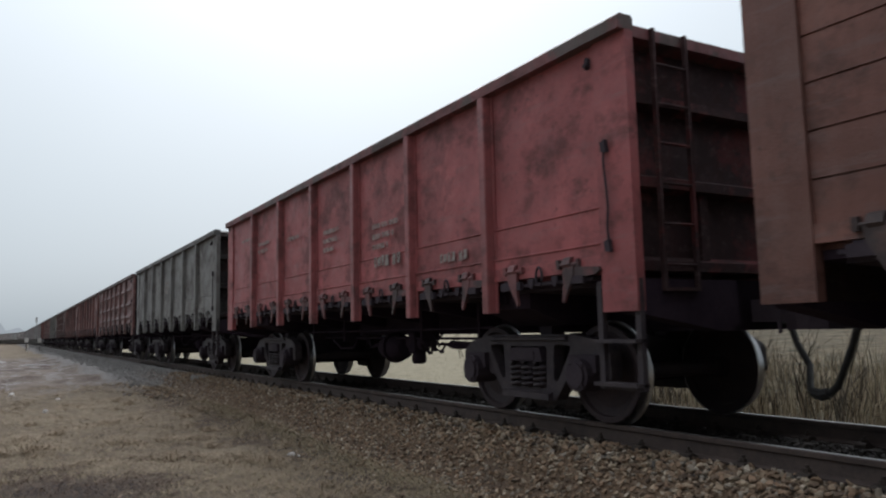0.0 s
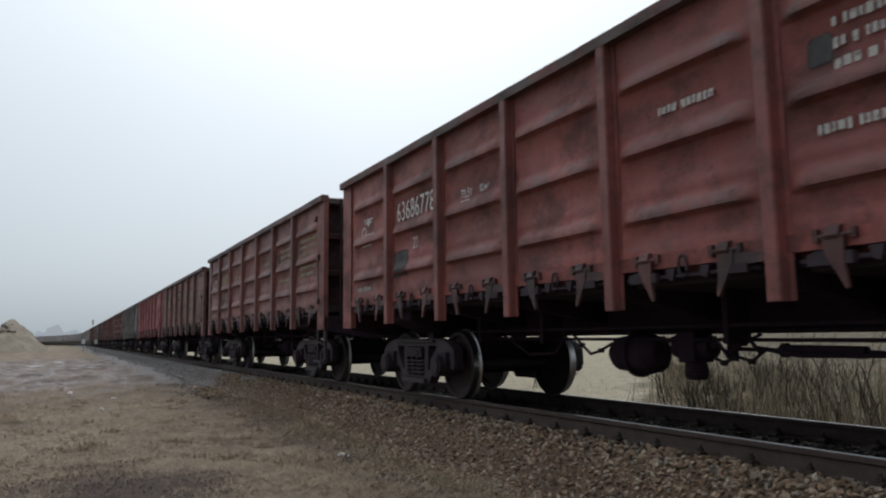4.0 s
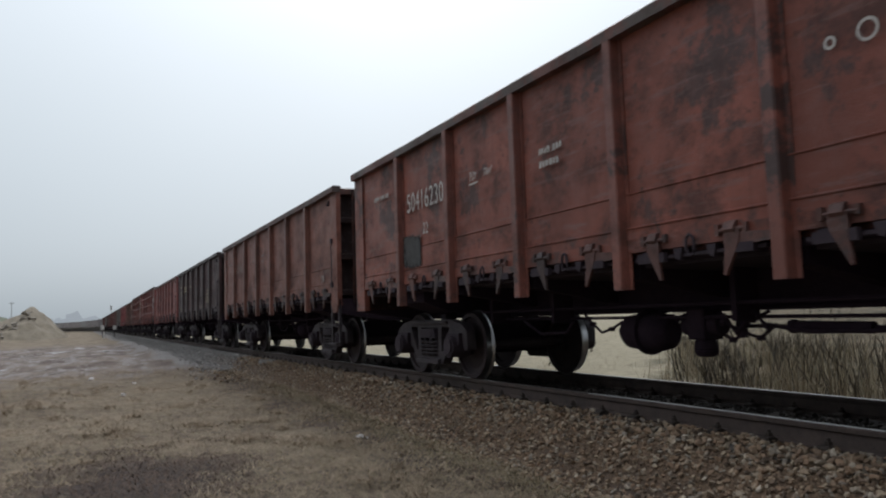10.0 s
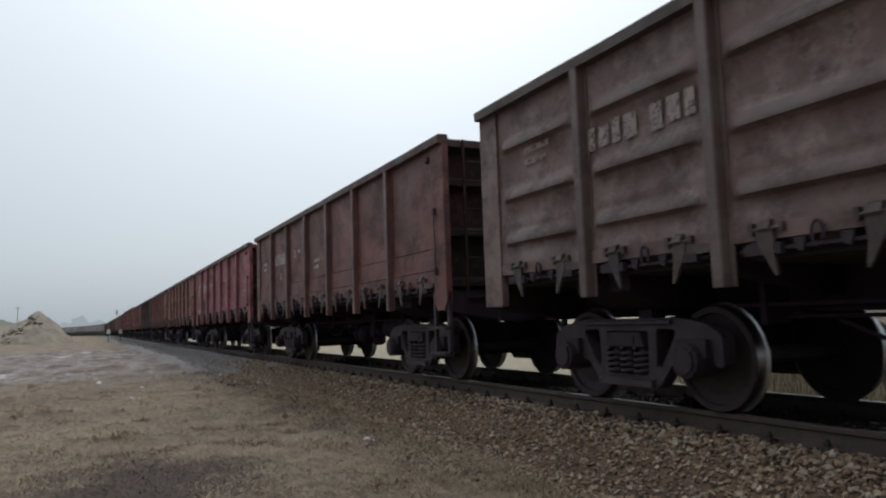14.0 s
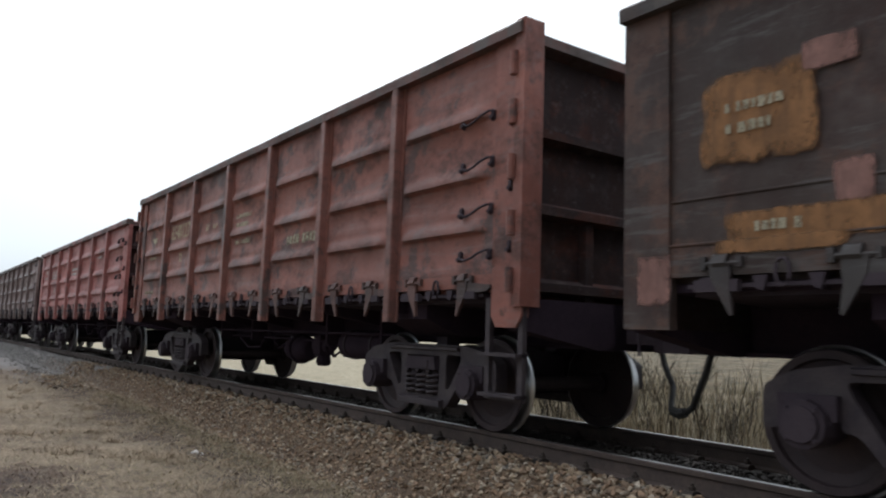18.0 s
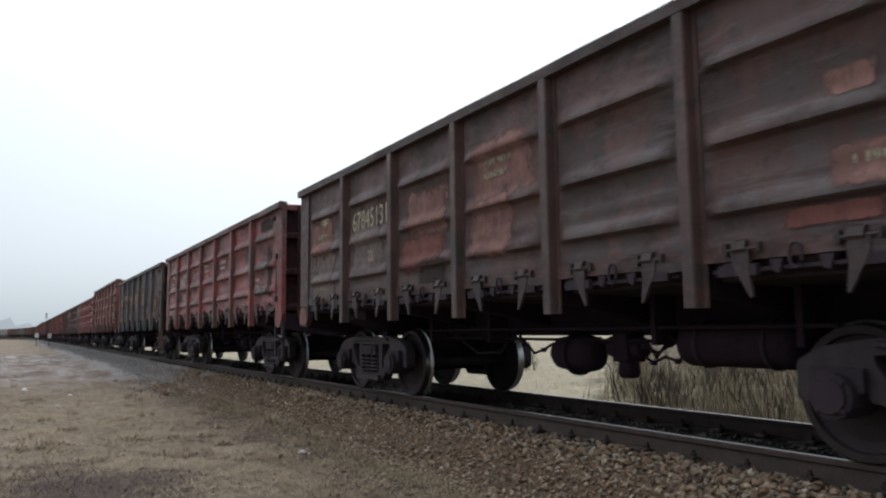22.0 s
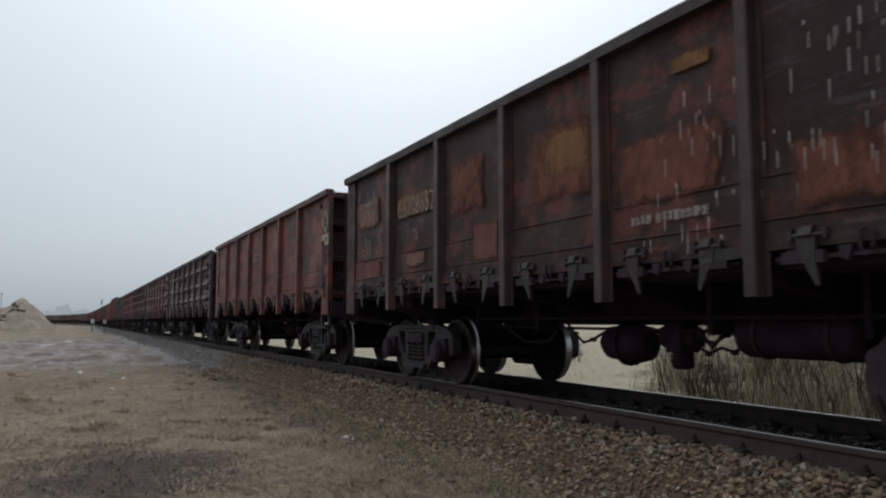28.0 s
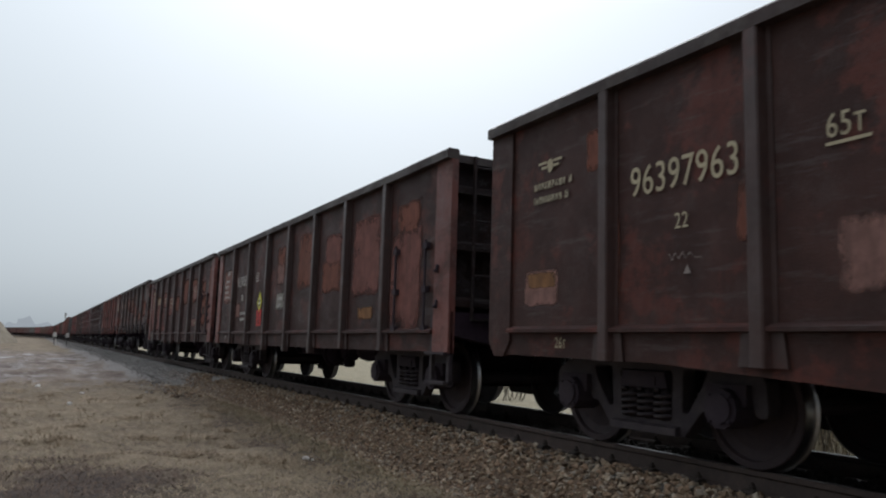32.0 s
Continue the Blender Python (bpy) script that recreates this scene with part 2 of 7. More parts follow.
def patch_paint(name, col, keep, size=3.0):
    """A patch of other paint that wears away from its edges inward."""
    m, n, l, p = nodes_of(name)
    v = local(n, l, (1, 1, 1))
    tc = n.new("ShaderNodeTexCoord")
    mp = n.new("ShaderNodeVectorMath")
    mp.operation = "MULTIPLY_ADD"
    mp.inputs[1].default_value, mp.inputs[2].default_value = (0, 2, 2), (0, -1, -1)
    l.new(tc.outputs["Generated"], mp.inputs[0])
    ab = n.new("ShaderNodeVectorMath")
    ab.operation = "ABSOLUTE"
    l.new(mp.outputs[0], ab.inputs[0])
    ln = n.new("ShaderNodeVectorMath")
    ln.operation = "MULTIPLY"
    l.new(ab.outputs[0], ln.inputs[0])
    l.new(ab.outputs[0], ln.inputs[1])
    lq = n.new("ShaderNodeVectorMath")
    lq.operation = "MULTIPLY"
    l.new(ln.outputs[0], lq.inputs[0])
    l.new(ln.outputs[0], lq.inputs[1])
    le = n.new("ShaderNodeVectorMath")
    le.operation = "LENGTH"
    l.new(lq.outputs[0], le.inputs[0])
    low = noise_at(n, l, v, size * 0.9, 4.0, 0.6)
    a = noise_at(n, l, local(n, l, (1.0, 1.0, 0.5)), size * 3.2, 10.0, 0.8)
    su = n.new("ShaderNodeMath")
    su.operation = "MULTIPLY_ADD"
    l.new(low, su.inputs[0])
    su.inputs[1].default_value = 1.6
    l.new(le.outputs["Value"], su.inputs[2])
    sv = n.new("ShaderNodeMath")
    sv.operation = "MULTIPLY_ADD"
    l.new(a, sv.inputs[0])
    sv.inputs[1].default_value = 2.4
    l.new(su.outputs[0], sv.inputs[2])
    b = noise_at(n, l, v, 5.0, 5.0, 0.7)
    fine = noise_at(n, l, local(n, l, (7, 7, 1.2)), 2.0, 5.0, 0.7)
    c = mix(n, l, step(n, l, b, 0.40, 0.62, 0.8), col, tuple(q * 0.55 for q in col))
    c = mix(n, l, step(n, l, fine, 0.48, 0.62, 0.6), c, tuple(q * 0.45 + 0.01 for q in col))
    l.new(c, p.inputs["Base Color"])
    p.inputs["Roughness"].default_value = 0.8
    p.inputs["Specular IOR Level"].default_value = 0.25
    tr = n.new("ShaderNodeBsdfTransparent")
    ms = n.new("ShaderNodeMixShader")
    l.new(step(n, l, sv.outputs[0], 1.95 + 0.70 * keep, 2.55 + 0.70 * keep, 1.0), ms.inputs[0])
    l.new(p.outputs[0], ms.inputs[1])
    l.new(tr.outputs[0], ms.inputs[2])
    l.new(ms.outputs[0], n["Material Output"].inputs["Surface"])
    return m


GRIME = rough_metal("grimy_iron", (0.034, 0.025, 0.033), (0.050, 0.038, 0.045), 3.0, 0.75, gloss=0.2)
FRAME_IRON = rough_metal("bogie_iron", (0.029, 0.022, 0.028), (0.060, 0.048, 0.050), 5.0, 0.65, 0.0, 0.006)
UNDER = rough_metal("underframe_iron", (0.028, 0.019, 0.028), (0.040, 0.028, 0.038), 3.0, 0.9, gloss=0.08)
TYRE = rough_metal("polished_tread", (0.50, 0.50, 0.51), (0.38, 0.37, 0.36), 6.0, 0.3, 1.0, 0.001)
WHEEL = rough_metal("wheel_disc", (0.032, 0.023, 0.027), (0.052, 0.036, 0.037), 3.5, 0.7)
RAIL_TOP = rough_metal("rail_running_face", (0.26, 0.25, 0.245), (0.18, 0.165, 0.155), 5.0, 0.42, 1.0, 0.001)
RAIL = rough_metal("rusty_rail", (0.055, 0.042, 0.038), (0.092, 0.067, 0.057), 5.0, 0.85)
RUBBER = rough_metal("rubber_hose", (0.018, 0.018, 0.019), (0.030, 0.029, 0.028), 8.0, 0.7)
PALE_FACE = rough_metal("white_print_field", (0.62, 0.62, 0.50), (0.50, 0.50, 0.38), 14.0, 0.7)
BLACK = rough_metal("black_print", (0.030, 0.026, 0.026), (0.045, 0.038, 0.036), 14.0, 0.7)
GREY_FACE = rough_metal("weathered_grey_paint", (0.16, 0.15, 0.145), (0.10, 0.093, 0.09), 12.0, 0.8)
WHITE = stencil("white_stencil", (0.50, 0.47, 0.44), 0.5)
CREAM = stencil("cream_stencil", (0.46, 0.40, 0.27), 0.5)
FADED = stencil("faded_stencil", (0.30, 0.25, 0.23), 0.75)
FADED_CREAM = stencil("faded_cream_stencil", (0.34, 0.30, 0.21), 0.75, 22.0)
DULL_WHITE = stencil("dull_white_stencil", (0.47, 0.45, 0.42), 0.65, 22.0)
FRESH = stencil("fresh_white_stencil", (0.60, 0.58, 0.56), 0.3)


# ---- mesh helpers ----
def mesh_of(bm, smooth=False):
    me = bpy.data.meshes.new("mesh")
    bmesh.ops.recalc_face_normals(bm, faces=bm.faces)
    if smooth:
        for f in bm.faces:
            f.smooth = True
    bm.to_mesh(me)
    bm.free()
    return me


def box(bm, x0, x1, y0, y1, z0, z1):
    v = [bm.verts.new((x, y, z)) for z in (z0, z1) for y in (y0, y1) for x in (x0, x1)]
    for q in ((0, 1, 3, 2), (4, 6, 7, 5), (0, 4, 5, 1), (2, 3, 7, 6), (0, 2, 6, 4), (1, 5, 7, 3)):
        bm.faces.new([v[i] for i in q])


def prism(bm, pts, a, b, axis):
    """A flat outline pulled from a to b along an axis; pts are in the other two axes, in the order x, y, z."""
    def at(p, c):
        return {"x": (c, p[0], p[1]), "y": (p[0], c, p[1]), "z": (p[0], p[1], c)}[axis]
    v0 = [bm.verts.new(at(p, a)) for p in pts]
    v1 = [bm.verts.new(at(p, b)) for p in pts]
    bm.faces.new(v0)
    bm.faces.new(v1[::-1])
    n = len(pts)
    for i in range(n):
        bm.faces.new((v0[i], v0[(i + 1) % n], v1[(i + 1) % n], v1[i]))


def beam(bm, p, q, w, d):
    """A bar from p to q in a y-z plane (w across in that plane, d along x)."""
    p, q = Vector(p), Vector(q)
    u = (q - p).normalized()
    s = Vector((0, -u.z, u.y)) * (w / 2)
    dx = Vector((d / 2, 0, 0))
    v = [bm.verts.new(c + e * dx) for e in (-1, 1) for c in (p + s, q + s, q - s, p - s)]
    for f in ((0, 1, 2, 3), (7, 6, 5, 4), (0, 4, 5, 1), (1, 5, 6, 2), (2, 6, 7, 3), (3, 7, 4, 0)):
        bm.faces.new([v[i] for i in f])


def tube(bm, path, r, seg=8, r_end=None):
    """A round bar along a list of points."""
    pts = [Vector(p) for p in path]
    rings = []
    for i, p in enumerate(pts):
        d = (pts[min(i + 1, len(pts) - 1)] - pts[max(i - 1, 0)]).normalized()
        s = d.orthogonal().normalized() if abs(d.z) > 0.95 else d.cross(Vector((0, 0, 1))).normalized()
        t = d.cross(s)
        rr = r if r_end is None else r + (r_end - r) * i / (len(pts) - 1)
        rings.append([bm.verts.new(p + (s * math.cos(2 * math.pi * j / seg) + t * math.sin(2 * math.pi * j / seg)) * rr) for j in range(seg)])
    for a, b in zip(rings, rings[1:]):
        for j in range(seg):
            bm.faces.new((a[j], a[(j + 1) % seg], b[(j + 1) % seg], b[j]))
    bm.faces.new(rings[0][::-1])
    bm.faces.new(rings[-1])


def lathe(bm, prof, axis_x0=0.0, seg=32, mats=None):
    """Turns a profile of (x, r) round the x axis."""
    rings = [[bm.verts.new((axis_x0 + x, r * math.cos(2 * math.pi * j / seg), r * math.sin(2 * math.pi * j / seg))) for j in range(seg)] for x, r in prof]
    for i, (a, b) in enumerate(zip(rings, rings[1:])):
        for j in range(seg):
            f = bm.faces.new((a[j], a[(j + 1) % seg], b[(j + 1) % seg], b[j]))
            if mats:
                f.material_index = mats[i]
    bm.faces.new(rings[0][::-1])
    bm.faces.new(rings[-1])


CACHE = {}


def shared(key, make, *args):
    """Builds a mesh once; alike parts share it."""
    if key not in CACHE:
        CACHE[key] = make(*args)
    return CACHE[key]


def part(name, me, material, parent, label="", at=None):
    """Links one mesh object under a thing or part. A bmesh is turned into a mesh."""
    if isinstance(me, bmesh.types.BMesh):
        me = mesh_of(me)
    ob = new(name, me)
    if material is not None:
        if not me.materials:
            me.materials.append(None)
        ob.material_slots[0].link = "OBJECT"
        ob.material_slots[0].material = material
    ob.parent = parent
    if at is not None:
        ob.matrix_basis = at
    if label:
        tagged(ob, label)
    return ob


def wording(name, text, material, parent, x, y, z, height, squeeze=0.8):
    """Stencilled characters on the near side wall; y is where the first one starts. Long numbers are set digit by digit."""
    if len(text) > 5:
        for i, c in enumerate(text):
            wording("digit", c, material, parent, x, y - i * height * squeeze * 0.715, z, height, squeeze)
        return None
    key = ("text", text, round(height, 3), squeeze)
    if key not in CACHE:
        cu = bpy.data.curves.new("words", "FONT")
        cu.body, cu.size, cu.extrude, cu.space_character = text, height / 0.7, 0.001, 1.08
        ob = bpy.data.objects.new("words", cu)
        scene.collection.objects.link(ob)
        bpy.context.view_layer.update()
        me = bpy.data.meshes.new_from_object(ob.evaluated_get(bpy.context.evaluated_depsgraph_get()))
        bpy.data.objects.remove(ob)
        me.transform(Matrix.Diagonal((squeeze * 0.95, 1, 1, 1)))
        me.transform(Matrix(((0, 0, -1, 0), (-1, 0, 0, 0), (0, 1, 0, 0), (0, 0, 0, 1))))
        me.materials.clear()
        CACHE[key] = me
    return part(name, CACHE[key], material, parent, at=Matrix.Translation((x, y, z)))


# ---- wagon parts; wagon space: +y ahead, z = 0 on the rail, near side at negative x ----
SIDE = 1.50          # outer face of the side sheets
POSTS = [-4.3075, -2.5845, -0.8615, 0.8615, 2.5845, 4.3075]
BLIND_POSTS = [-4.70, -3.13, -1.57, 0.0, 1.57, 3.13, 4.70]


RIBS = (1.80, 2.31, 2.90)
TALL_RIBS = (1.87, 2.45, 3.05)
HIGH_RIBS = (1.98, 2.49, 3.07)


def ease(v):
    v = min(max(v, 0.0), 1.0)
    return v * v * (3 - 2 * v)


def rib_depth(v, z, ribs, zb=1.50):
    """How far a pressed sheet stands out at v metres from its bay's edge and height z."""
    d = 0.012 if z < zb + 0.105 else 0.007 if z < ribs[0] + 0.21 else 0.0
    for c in ribs:
        u = z - c
        d = max(d, 0.070 * ease((u + 0.09) / 0.045) * ease((0.13 - u) / 0.16) * ease((v - 0.09) / 0.18))
    return d


def panel_mesh(kind, y0, y1, zb, zt, ribs):
    """One bay of the side wall: a steel sheet with its seams, boards or pressed ribs."""
    bm = bmesh.new()
    xo, xi = -SIDE, -SIDE + 0.05
    if kind == "ribbed":
        w = y1 - y0
        ins = [0.0, 0.08, 0.13, 0.18, 0.24, 0.30, 0.40]
        ys = [y0 + q for q in ins] + [y0 + w * q for q in (0.4, 0.5, 0.6)] + [y1 - q for q in ins[::-1]]
        zs = [zb, zb + 0.10, zb + 0.11]
        for c in ribs:
            zs += [c + q for q in (-0.092, -0.078, -0.062, -0.048, -0.02, 0.01, 0.04, 0.07, 0.10, 0.13)]
            if c < 2.0:
                zs += [c + 0.20, c + 0.215]
        zs.append(zt)
        depth = [[rib_depth(min(y - y0, y1 - y), z, ribs, zb) for y in ys] for z in zs]
        g = [[bm.verts.new((xo - depth[i][j], y, z)) for j, y in enumerate(ys)] for i, z in enumerate(zs)]
        back = [[bm.verts.new((xi, y, z)) for y in (y0, y1)] for z in (zb, zt)]
        for i in range(len(zs) - 1):
            for j in range(len(ys) - 1):
                f = bm.faces.new((g[i][j], g[i][j + 1], g[i + 1][j + 1], g[i + 1][j]))
                f.smooth = True
                if min(depth[i][j], depth[i + 1][j], depth[i][j + 1], depth[i + 1][j + 1]) > 0.022:
                    f.material_index = 1
        bm.faces.new((back[0][0], back[0][1], back[1][1], back[1][0]))
        bm.faces.new([*g[0], back[0][1], back[0][0]])
        bm.faces.new([*g[-1], back[1][1], back[1][0]])
        bm.faces.new([r[0] for r in g] + [back[1][0], back[0][0]])
        bm.faces.new([r[-1] for r in g] + [back[1][1], back[0][1]])
        me = mesh_of(bm)
        me.set_sharp_from_angle(angle=radians(50))
        me.materials.append(None)
        me.materials.append(None)
        return me
    pts = [(xi, zt), (xi, zb)]
    if kind == "planked":
        n = 6
        h = (zt - zb) / n
        for i in range(n):
            z = zb + i * h
            pts += [(xo, z), (xo, z + h - 0.016), (xo + 0.016, z + h - 0.012), (xo + 0.016, z + h)]
    elif kind == "blind":
        pts.insert(2, (xo, zb))
        pts.append((xo, zt))
    else:
        # lapped sheets with a weld bead at each seam
        x = xo - 0.018
        pts.append((x, zb))
        for z in (zb + 0.12, zb + 0.43):
            pts += [(x, z - 0.014), (x - 0.012, z - 0.006), (x - 0.012, z + 0.004), (x + 0.009, z + 0.010)]
            x += 0.009
        pts.append((xo, zt))
    prism(bm, pts, y0, y1, "y")
    return mesh_of(bm)


def post_mesh(zb, zt):
    """A pressed side post of hat section, tapered at the foot."""
    bm = bmesh.new()
    out = [(-SIDE - 0.002, 0.115), (-SIDE - 0.014, 0.115), (-SIDE - 0.014, 0.075), (-SIDE - 0.085, 0.060), (-SIDE - 0.097, 0.048), (-SIDE - 0.097, -0.048), (-SIDE - 0.085, -0.060), (-SIDE - 0.014, -0.075), (-SIDE - 0.014, -0.115), (-SIDE - 0.002, -0.115)]
    prism(bm, out, zb, zt, "z")
    return mesh_of(bm)


def corner_mesh(zb, zt, cut):
    bm = bmesh.new()
    w = 0.40
    pts = [(-w / 2, zt), (w / 2, zt), (w / 2, zb + cut), (w / 2 - cut * 0.7, zb), (-w / 2 + cut * 0.7, zb), (-w / 2, zb + cut)] if cut else [(-w / 2, zt), (w / 2, zt), (w / 2, zb), (-w / 2, zb)]
    prism(bm, pts, -SIDE - 0.03, -SIDE + 0.06, "x")
    return mesh_of(bm)


def cap_mesh(zt, length):
    """The top rail, a rounded box that is dented here and there."""
    bm = bmesh.new()
    n = 26
    rings = []
    for i in range(n + 1):
        y = -length / 2 + length * i / n
        dz, dx = 0.010 * noise.noise((0, y * 0.9, 3.1)), 0.008 * noise.noise((5, y * 1.1, 0))
        rings.append([bm.verts.new((-SIDE + dx + a, y, zt + dz + b)) for a, b in ((-0.10, -0.125), (-0.105, -0.025), (-0.08, 0), (0.05, 0), (0.07, -0.03), (0.07, -0.13))])
    for a, b in zip(rings, rings[1:]):
        for j in range(6):
            bm.faces.new((a[j], a[(j + 1) % 6], b[(j + 1) % 6], b[j]))
    bm.faces.new(rings[0])
    bm.faces.new(rings[-1][::-1])
    return mesh_of(bm)


def far_side_mesh(zb, zt, half):
    bm = bmesh.new()
    box(bm, SIDE - 0.05, SIDE, -half, half, zb, zt - 0.13)
    return mesh_of(bm)


def end_mesh(zb, zt):
    """An end wall, set back between the corner posts."""
    bm = bmesh.new()
    box(bm, -SIDE + 0.06, SIDE - 0.06, 6.14, 6.19, zb - 0.25, zt - 0.12)
    return mesh_of(bm)


def end_rib_mesh(depth, h):
    bm = bmesh.new()
    prism(bm, [(6.19, -h / 2), (6.19 + depth, -h / 2 + 0.03), (6.19 + depth, h / 2 - 0.05), (6.19, h / 2)], -SIDE + 0.06, SIDE - 0.06, "x")
    return mesh_of(bm)


def ladder_mesh(zb, zt):
    """The two stiles of the end ladder, tied by a foot bar."""
    bm = bmesh.new()
    prism(bm, [(-1.20, zb), (-1.20, zt), (-1.168, zt), (-1.168, zb + 0.03), (-0.812, zb + 0.03), (-0.812, zt), (-0.78, zt), (-0.78, zb)], -6.39, -6.35, "y")
    return mesh_of(bm)


def rung_mesh():
    bm = bmesh.new()
    tube(bm, [(-1.18, -6.375, 0), (-0.80, -6.375, 0)], 0.014, 6)
    return mesh_of(bm)


def stiffener_mesh():
    bm = bmesh.new()
    prism(bm, [(-0.07, 6.19), (-0.05, 6.27), (0.05, 6.27), (0.07, 6.19)], 1.0, 2.05, "z")
    return mesh_of(bm)


def step_mesh():
    """The hanging footstep below a corner."""
    bm = bmesh.new()
    prism(bm, [(-0.25, 1.30), (-0.25, 0.405), (0.25, 0.405), (0.25, 1.30), (0.19, 1.30), (0.19, 0.435), (-0.19, 0.435), (-0.19, 1.30)], -0.025, 0.025, "x")
    return mesh_of(bm)


def tread_mesh():
    bm = bmesh.new()
    box(bm, -0.10, 0.04, -0.25, 0.25, -0.015, 0.015)
    return mesh_of(bm)


def sill_mesh():
    bm = bmesh.new()
    prism(bm, [(-SIDE - 0.02, 1.40), (-SIDE - 0.02, 1.52), (-SIDE + 0.12, 1.52), (-SIDE + 0.12, 1.32), (-SIDE + 0.09, 1.32), (-SIDE + 0.09, 1.40)], -6.2, 6.2, "y")
    return mesh_of(bm)


def floor_mesh(half):
    bm = bmesh.new()
    box(bm, -SIDE + 0.06, SIDE - 0.06, -half, half, 1.30, 1.36)
    return mesh_of(bm)


def cross_beam_mesh():
    bm = bmesh.new()
    prism(bm, [(-1.40, 1.30), (-1.40, 1.18), (-0.30, 1.0), (0.30, 1.0), (1.40, 1.18), (1.40, 1.30)], -0.08, 0.08, "y")
    return mesh_of(bm)


def bolster_beam_mesh():
    bm = bmesh.new()
    prism(bm, [(-1.35, 1.30), (-1.35, 1.12), (-0.9, 0.95), (0.9, 0.95), (1.35, 1.12), (1.35, 1.30)], -0.42, 0.42, "y")
    return mesh_of(bm)


def end_beam_mesh():
    bm = bmesh.new()
    prism(bm, [(-1.46, 1.30), (-1.46, 1.02), (-0.5, 0.86), (0.5, 0.86), (1.46, 1.02), (1.46, 1.30)], -0.10, 0.10, "y")
    return mesh_of(bm)


def centre_sill_mesh(half):
    bm = bmesh.new()
    prism(bm, [(-0.30, 1.30), (-0.26, 0.90), (-0.36, 0.90), (-0.36, 0.865), (0.36, 0.865), (0.36, 0.90), (0.26, 0.90), (0.30, 1.30)], -half, half, "y")
    return mesh_of(bm)


def belly_mesh():
    """The deepened middle of the centre sill between the bogies."""
    bm = bmesh.new()
    pts = [(-3.3, 0.90), (-2.6, 0.62), (2.6, 0.62), (3.3, 0.90)]
    prism(bm, pts, -0.30, 0.30, "x")
    return mesh_of(bm)


def fork_mesh(flip):
    """A hatch hook under the sill: a curved blade; every other one carries a long flag plate beside it."""
    bm = bmesh.new()
    q = -1 if flip else 1
    blade = [(0.085, 1.47), (-0.065, 1.47), (-0.070, 1.39), (-0.060, 1.33), (-0.085, 1.145), (-0.065, 1.135), (0.025, 1.29), (0.075, 1.38)]
    prism(bm, [(q * y, z) for y, z in blade], -SIDE - 0.058, -SIDE - 0.028, "x")
    if flip:
        prism(bm, [(-0.04, 1.455), (-0.40, 1.425), (-0.42, 1.395), (-0.36, 1.365), (-0.05, 1.35)], -SIDE - 0.050, -SIDE - 0.022, "x")
    prism(bm, [(-SIDE - 0.058, 1.45), (-SIDE - 0.075, 1.475), (-SIDE - 0.055, 1.53), (-SIDE - 0.02, 1.545), (-SIDE - 0.02, 1.44)], -0.045, 0.06, "y")
    tube(bm, [(-SIDE - 0.045, -0.13, 1.475), (-SIDE - 0.045, 0.14, 1.475)], 0.015, 6)
    box(bm, -SIDE - 0.06, -SIDE - 0.02, 0.11, 0.15, 1.44, 1.525)
    box(bm, -SIDE - 0.055, -SIDE - 0.02, -0.15, -0.115, 1.45, 1.515)
    return mesh_of(bm)


def hatch_mesh():
    """The outer edge of a floor hatch with its lug and ring."""
    bm = bmesh.new()
    prism(bm, [(-SIDE + 0.11, 1.27), (-SIDE + 0.11, 1.345), (-0.40, 1.29), (-0.40, 1.24)], -0.72, 0.72, "y")
    for y in (-0.58, -0.2, 0.16, 0.54):
        prism(bm, [(y - 0.05, 1.39), (y + 0.05, 1.39), (y + 0.03, 1.31), (y - 0.02, 1.29)], -SIDE - 0.03, -SIDE + 0.12, "x")
    box(bm, -SIDE - 0.055, -SIDE - 0.008, 0.30, 0.62, 1.29, 1.37)
    box(bm, -SIDE - 0.055, -SIDE - 0.008, -0.62, -0.36, 1.30, 1.37)
    box(bm, -SIDE - 0.010, -SIDE + 0.125, -0.70, 0.70, 1.318, 1.345)
    return mesh_of(bm)


def hatch_ring_mesh():
    bm = bmesh.new()
    ring = [(-SIDE - 0.05, 0.045 * math.cos(a), 1.40 + 0.085 * math.sin(a)) for a in [2 * math.pi * i / 12 for i in range(13)]]
    tube(bm, ring, 0.013, 5)
    return mesh_of(bm)


